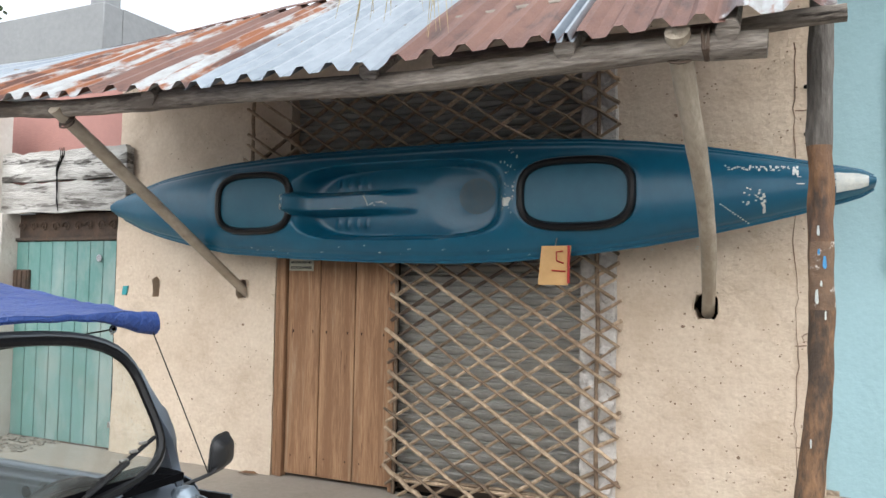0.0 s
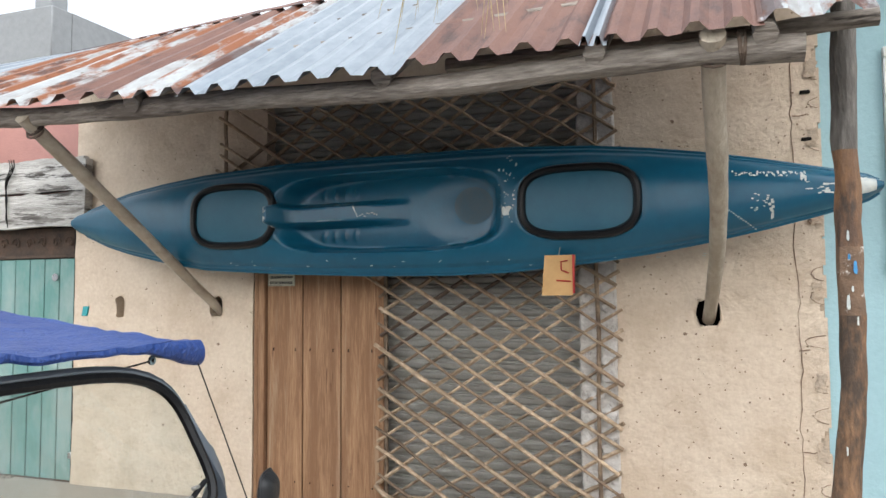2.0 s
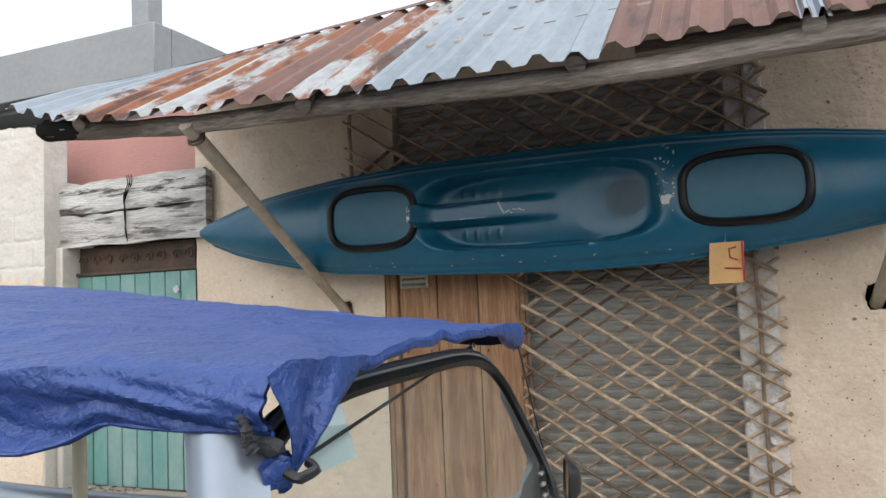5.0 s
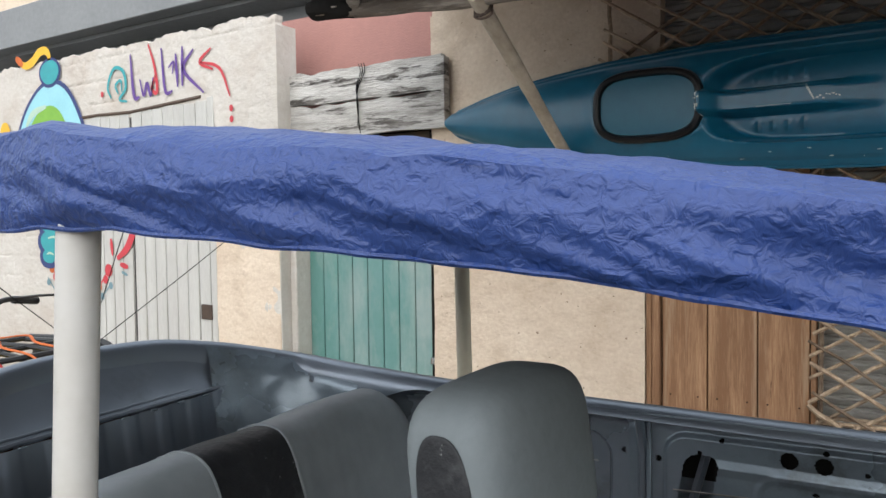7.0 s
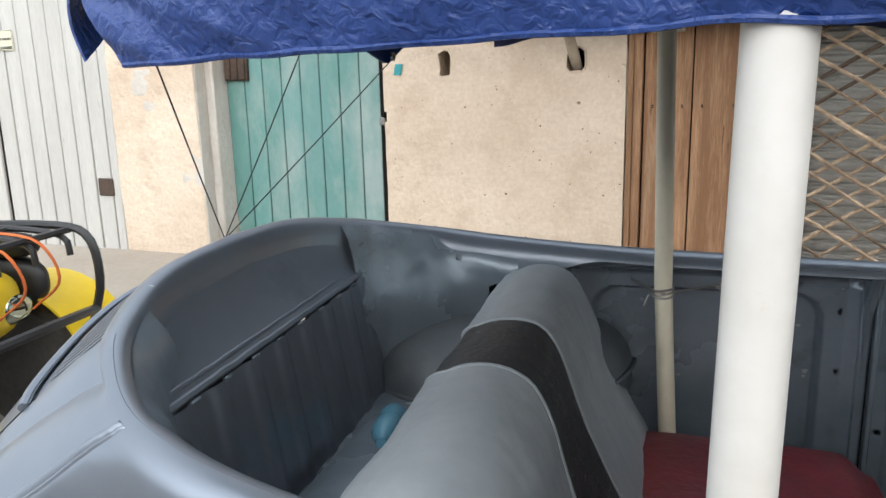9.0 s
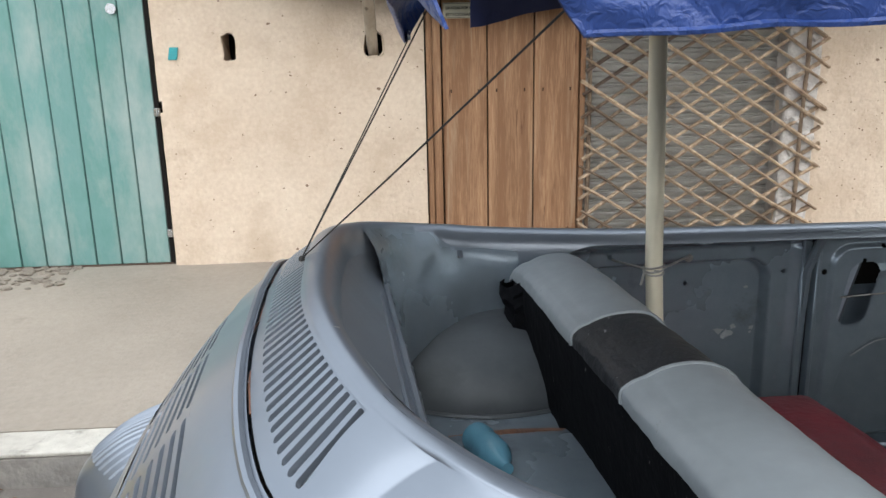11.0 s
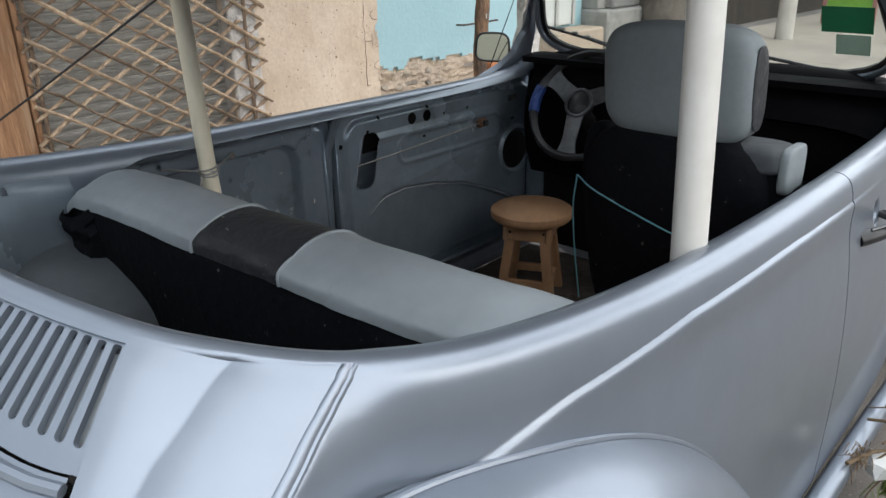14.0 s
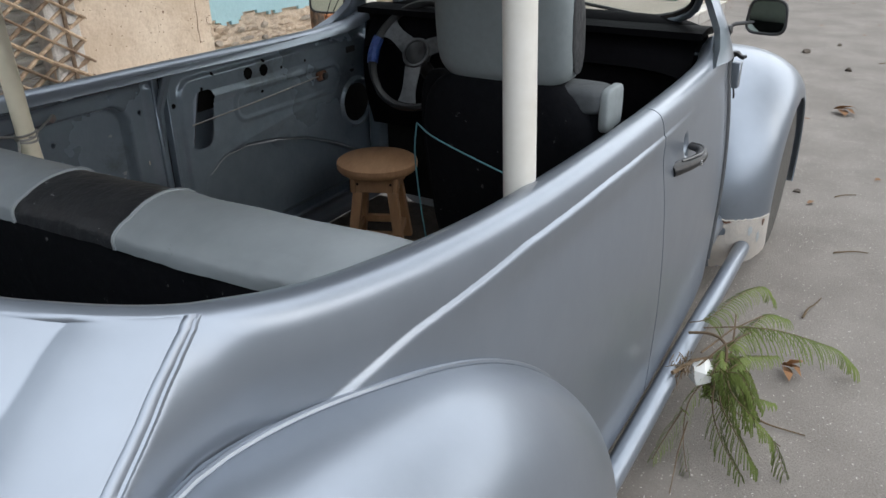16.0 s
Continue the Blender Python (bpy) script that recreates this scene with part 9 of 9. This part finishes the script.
FRONDS = (((1.50, -4.16, 0.23), (1.52, -4.207, 0.25), (1.698, -4.245, 0.25), (1.894, -4.28, 0.20), (1.955, -4.306, 0.14)),
          ((1.475, -4.206, 0.24), (1.496, -4.294, 0.26), (1.551, -4.383, 0.25), (1.637, -4.468, 0.20), (1.762, -4.535, 0.12), (1.818, -4.585, 0.05)),
          ((1.388, -4.283, 0.23), (1.466, -4.304, 0.24), (1.675, -4.333, 0.22), (1.817, -4.377, 0.15)),
          ((1.369, -4.297, 0.22), (1.455, -4.335, 0.20), (1.636, -4.389, 0.12)),
          ((1.343, -4.304, 0.22), (1.271, -4.339, 0.20), (1.254, -4.397, 0.16), (1.282, -4.454, 0.09), (1.25, -4.498, 0.03)),
          ((1.342, -4.299, 0.21), (1.253, -4.322, 0.17), (1.195, -4.391, 0.12), (1.196, -4.442, 0.05)),
          ((1.308, -4.289, 0.20), (1.232, -4.309, 0.16), (1.195, -4.349, 0.10), (1.165, -4.412, 0.04)),
          ((1.349, -4.284, 0.20), (1.26, -4.246, 0.15), (1.197, -4.255, 0.08), (1.131, -4.291, 0.02)),
          ((1.407, -4.342, 0.10), (1.454, -4.384, 0.08), (1.514, -4.421, 0.04)),
          ((1.271, -4.229, 0.10), (1.185, -4.217, 0.07), (1.119, -4.205, 0.03)))
bs, bl = bmesh.new(), bmesh.new()
for k, path in enumerate(FRONDS):
    frond(path, (0.075, 0.105, 0.075, 0.06, 0.07, 0.065, 0.06, 0.05, 0.04, 0.045)[k], bs, bl, 0.05 if k > 3 else 0.2)
for k in range(30):
    a, ln = rng.uniform(-2.6, 0.4), rng.uniform(0.07, 0.15)
    p0 = Vector((1.33 + rng.uniform(-0.05, 0.06), -4.29 + rng.uniform(-0.02, 0.02), rng.uniform(0.14, 0.22)))
    d = Vector((math.cos(a), math.sin(a) * 0.8, 0))
    frond((p0, p0 + d * ln * 0.5 + Vector((0, 0, 0.015)), p0 + d * ln + Vector((0, 0, -0.09))), rng.uniform(0.035, 0.05), bs, bl, 0.05)
sweep(spline([Vector(p) for p in ((1.42, -4.18, 0.245), (1.42, -4.24, 0.26), (1.40, -4.285, 0.25), (1.36, -4.30, 0.21))], 12), 0.004, 6, bs)
sweep([(1.417, -4.299, 0.22), (1.48, -4.287, 0.25), (1.542, -4.273, 0.27)], [0.003, 0.0026, 0.002], 5, bs)
for p0, p1, r in (((1.22, -4.20, 0.235), (1.40, -4.27, 0.21), 0.006), ((1.30, -4.24, 0.22), (1.42, -4.34, 0.30), 0.0028), ((1.30, -4.27, 0.15), (1.36, -4.47, 0.02), 0.002), ((1.20, -4.26, 0.12), (1.03, -4.28, 0.02), 0.002), ((1.33, -4.24, 0.25), (1.62, -4.33, 0.245), 0.003)):
    a, c = Vector(p0), Vector(p1)
    sweep([a, a.lerp(c, 0.5) + Vector((0, 0.004, 0.012)), c], [r, r * 0.85, r * 0.6], 5, bs)
for k in range(70):
    p0 = Vector((1.275 + rng.gauss(0, 0.022), -4.205 + rng.gauss(0, 0.012), 0.225 + rng.gauss(0, 0.012)))
    e = p0 + Vector((rng.gauss(0, 0.02), rng.gauss(0, 0.012), rng.gauss(-0.006, 0.015)))
    sweep([p0, p0.lerp(e, 0.5) + Vector((0, 0, 0.004)), e], [0.0014, 0.0014, 0.0006], 4, bs)
tagged(part("twig", bs, "twig", branch), "thin brown twigs and dry roots", kind="stuff")
tagged(part("leaflet", bl, "leaf", branch, smooth=False), "feathery green leaflets", kind="stuff")
part("plastic_scrap", rock(8, (0.046, 0.030, 0.036), at=(1.322, -4.252, 0.20)), "white_frame", branch, "torn white plastic scrap")

# Only the dry straw hangs in view; trunk and crown are added overhead shade.
palm = tagged(empty("palm_tree"), "palm with dry hanging blades, its unseen trunk and green fronds added overhead", "palm tree")
rng = random.Random(3)
CROWN = Vector((4.4, -7.4, 4.7))
part("trunk", sweep(spline([(4.9, -7.8, -0.05), (4.75, -7.7, 1.5), (4.5, -7.5, 3.2), tuple(CROWN)], 30), [0.17 - 0.07 * k / 29 for k in range(30)], 12, wobble=0.15), "twig", palm)


def palm_frond(tip_at, sag, seed, mat_name):
    r = random.Random(seed)
    b = bmesh.new()
    mid = CROWN.lerp(tip_at, 0.5) + Vector((0, 0, sag))
    rib = spline([CROWN, mid, tip_at], 40)
    sweep(rib, [0.022 - 0.019 * k / 39 for k in range(40)], 5, b)
    for k in range(6, 40):
        t = Vector(rib[k] - rib[k - 1]).normalized()
        sd = t.cross(Vector((0, 0, 1))).normalized()
        ln = 0.75 * math.sin(math.pi * min(1, 0.2 + 0.8 * k / 40)) ** 0.7 + 0.12
        for sg in (-1, 1):
            for h in (0, 0.5):
                p = Vector(rib[k - 1]).lerp(Vector(rib[k]), h)
                e = p + (sd * sg * 0.55 + t * 0.55 + Vector((0, 0, -0.55 - r.uniform(0, 0.4)))).normalized() * ln * r.uniform(0.8, 1.1)
                w = t * 0.017
                m = p.lerp(e, 0.5) + sd * sg * 0.05
                b.faces.new([b.verts.new(q) for q in (p - w * 0.6, m - w, e, m + w)])
    return part("frond", b, mat_name, palm, smooth=False)


for k in range(13):
    q = 2 * math.pi * k / 13 + 0.35
    palm_frond(CROWN + Vector((3.9 * math.cos(q), 3.9 * math.sin(q), -0.9 - 0.7 * rng.random())), 1.05, k, "palm_green")
dry = CROWN.lerp(Vector((2.32, -2.50, 2.66)), 1.0)
part("frond_rib", sweep(spline([CROWN, CROWN.lerp(dry, 0.5) + Vector((0, 0, 0.75)), dry], 30), [0.022 - 0.018 * k / 29 for k in range(30)], 6), "palm", palm, "dry hanging frond rib")
for k in range(26):
    x0 = 2.28 + rng.uniform(-0.12, 0.16)
    top = Vector((x0, -2.45 + rng.uniform(-0.06, 0.06), 2.62))
    ln = rng.uniform(0.20, 0.42)
    sw = rng.uniform(-0.10, 0.04)
    part("blade", sweep([top, top + Vector((sw * 0.4, 0, -ln * 0.5)), top + Vector((sw, 0.02, -ln))], [0.004, 0.0045, 0.001], 4, flat=0.4), "palm", palm, "dry straw-coloured leaf blade")

# ---- trees and far street ----
def trunk(name_pts, r0, r1, m, bm=None, n=20):
    p = spline(name_pts, n)
    return sweep(p, [r0 + (r1 - r0) * k / (n - 1) for k in range(n)], 10, bm, wobble=0.25)


def tree(base, height, spread, seed, lab, leaves=1500):
    t = tagged(empty("tree", pose(*base)), lab, "tree")
    r = random.Random(seed)
    part("trunk", trunk([(0, 0, -0.1), (0.08, 0.02, height * 0.25), (-0.04, 0.0, height * 0.5), (0.05, 0, height * 0.7)], 0.14, 0.07, "twig"), "twig", t)
    lf = bmesh.new()
    for k in range(7):
        a = r.uniform(0, 6.28)
        e = Vector((spread * 0.7 * math.cos(a), spread * 0.7 * math.sin(a), height * r.uniform(0.7, 0.98)))
        part("limb", trunk([(0, 0, height * 0.45), (e.x * 0.4, e.y * 0.4, height * 0.62), tuple(e)], 0.05, 0.015, "twig", n=8), "twig", t)
        for j in range(leaves // 7):
            p = e + Vector((r.gauss(0, spread * 0.28), r.gauss(0, spread * 0.28), r.gauss(0, height * 0.07)))
            s = r.uniform(0.09, 0.20)
            d = Vector((r.uniform(-1, 1), r.uniform(-1, 1), r.uniform(-0.6, 0.6))).normalized()
            o = d.cross(Vector((0, 0, 1))).normalized() * s * 0.35
            lf.faces.new([lf.verts.new(q) for q in (p - d * s * 0.5, p + o, p + d * s * 0.5, p - o)])
    part("crown", lf, "tree_leaf", t, smooth=False)
    return t


tree((-16, 7.2, 0), 9.1, 1.0, 5, "leafy green tree behind the houses", 1500)
tree((15, -1.2, 0.1), 4.6, 2.0, 8, "street tree with a dark green crown")
wt = tagged(empty("tree"), "leaning tree trunk with whitewashed rough bark", "tree")
part("trunk", trunk([(4.25, -0.78, 0.1), (4.36, -0.72, 0.6), (4.52, -0.66, 1.2), (4.75, -0.6, 2.2), (4.9, -0.5, 3.4)], 0.11, 0.08, "bark_white"), "bark_white", wt)
blocks = [(6.15, -0.30, 0.13, 0.90, 0.34, 0.59), (6.35, -0.22, 0.72, 0.50, 0.26, 0.19), (6.95, -0.9, 0.13, 0.6, 0.4, 0.25)]
for x, y, z, a, b_, h in blocks:
    bx = box(x, x + a, y, y + b_, z, z + h, 0.02)
    thing("concrete_block", bx, "kerb", "rough grey concrete block standing on the pavement", "block", group="blocks on the pavement")
part("yellow_paint", box(11.3, 15.9, KERB_FAR - 0.008, KERB_FAR + 0.15, 0.110, 0.118), "yellow_kerb", kerb, "faded yellow kerb paint")
yt = tagged(empty("tree"), "thick grey-brown tree trunk growing beside the blocks", "tree")
part("trunk", trunk([(6.9, -0.42, 0.05), (6.95, -0.42, 0.6), (7.05, -0.40, 1.3), (7.1, -0.4, 3.4)], 0.27, 0.2, "bark_brown"), "bark_brown", yt)
gs = tagged(empty("board_sign"), "green painted board in a maroon wooden frame on the pavement", "board")
part("panel", box(11.90, 11.92, -0.95, -0.33, 0.22, 1.15, 0.003), "green_spray", gs)
for y0, y1, z0, z1 in ((-1.01, -0.95, 0.14, 1.2), (-0.33, -0.27, 0.14, 1.2), (-0.95, -0.33, 0.14, 0.22), (-0.95, -0.33, 1.15, 1.2)):
    part("frame", box(11.88, 11.94, y0, y1, z0, z1, 0.004), "pink_wall", gs)
thing("white_post", lathe([(0.11, 0.1), (0.105, 1.2), (0.10, 3.0)], 18, at=(9.7, -0.62, 0)), "white_wall", "dirty white round column beside the street", "column")
thing("wall_end", box(17, 17.4, -11, 0.4, 0, 3.4), "white_wall", "pale wall closing the street far off", "wall", kind="structure")
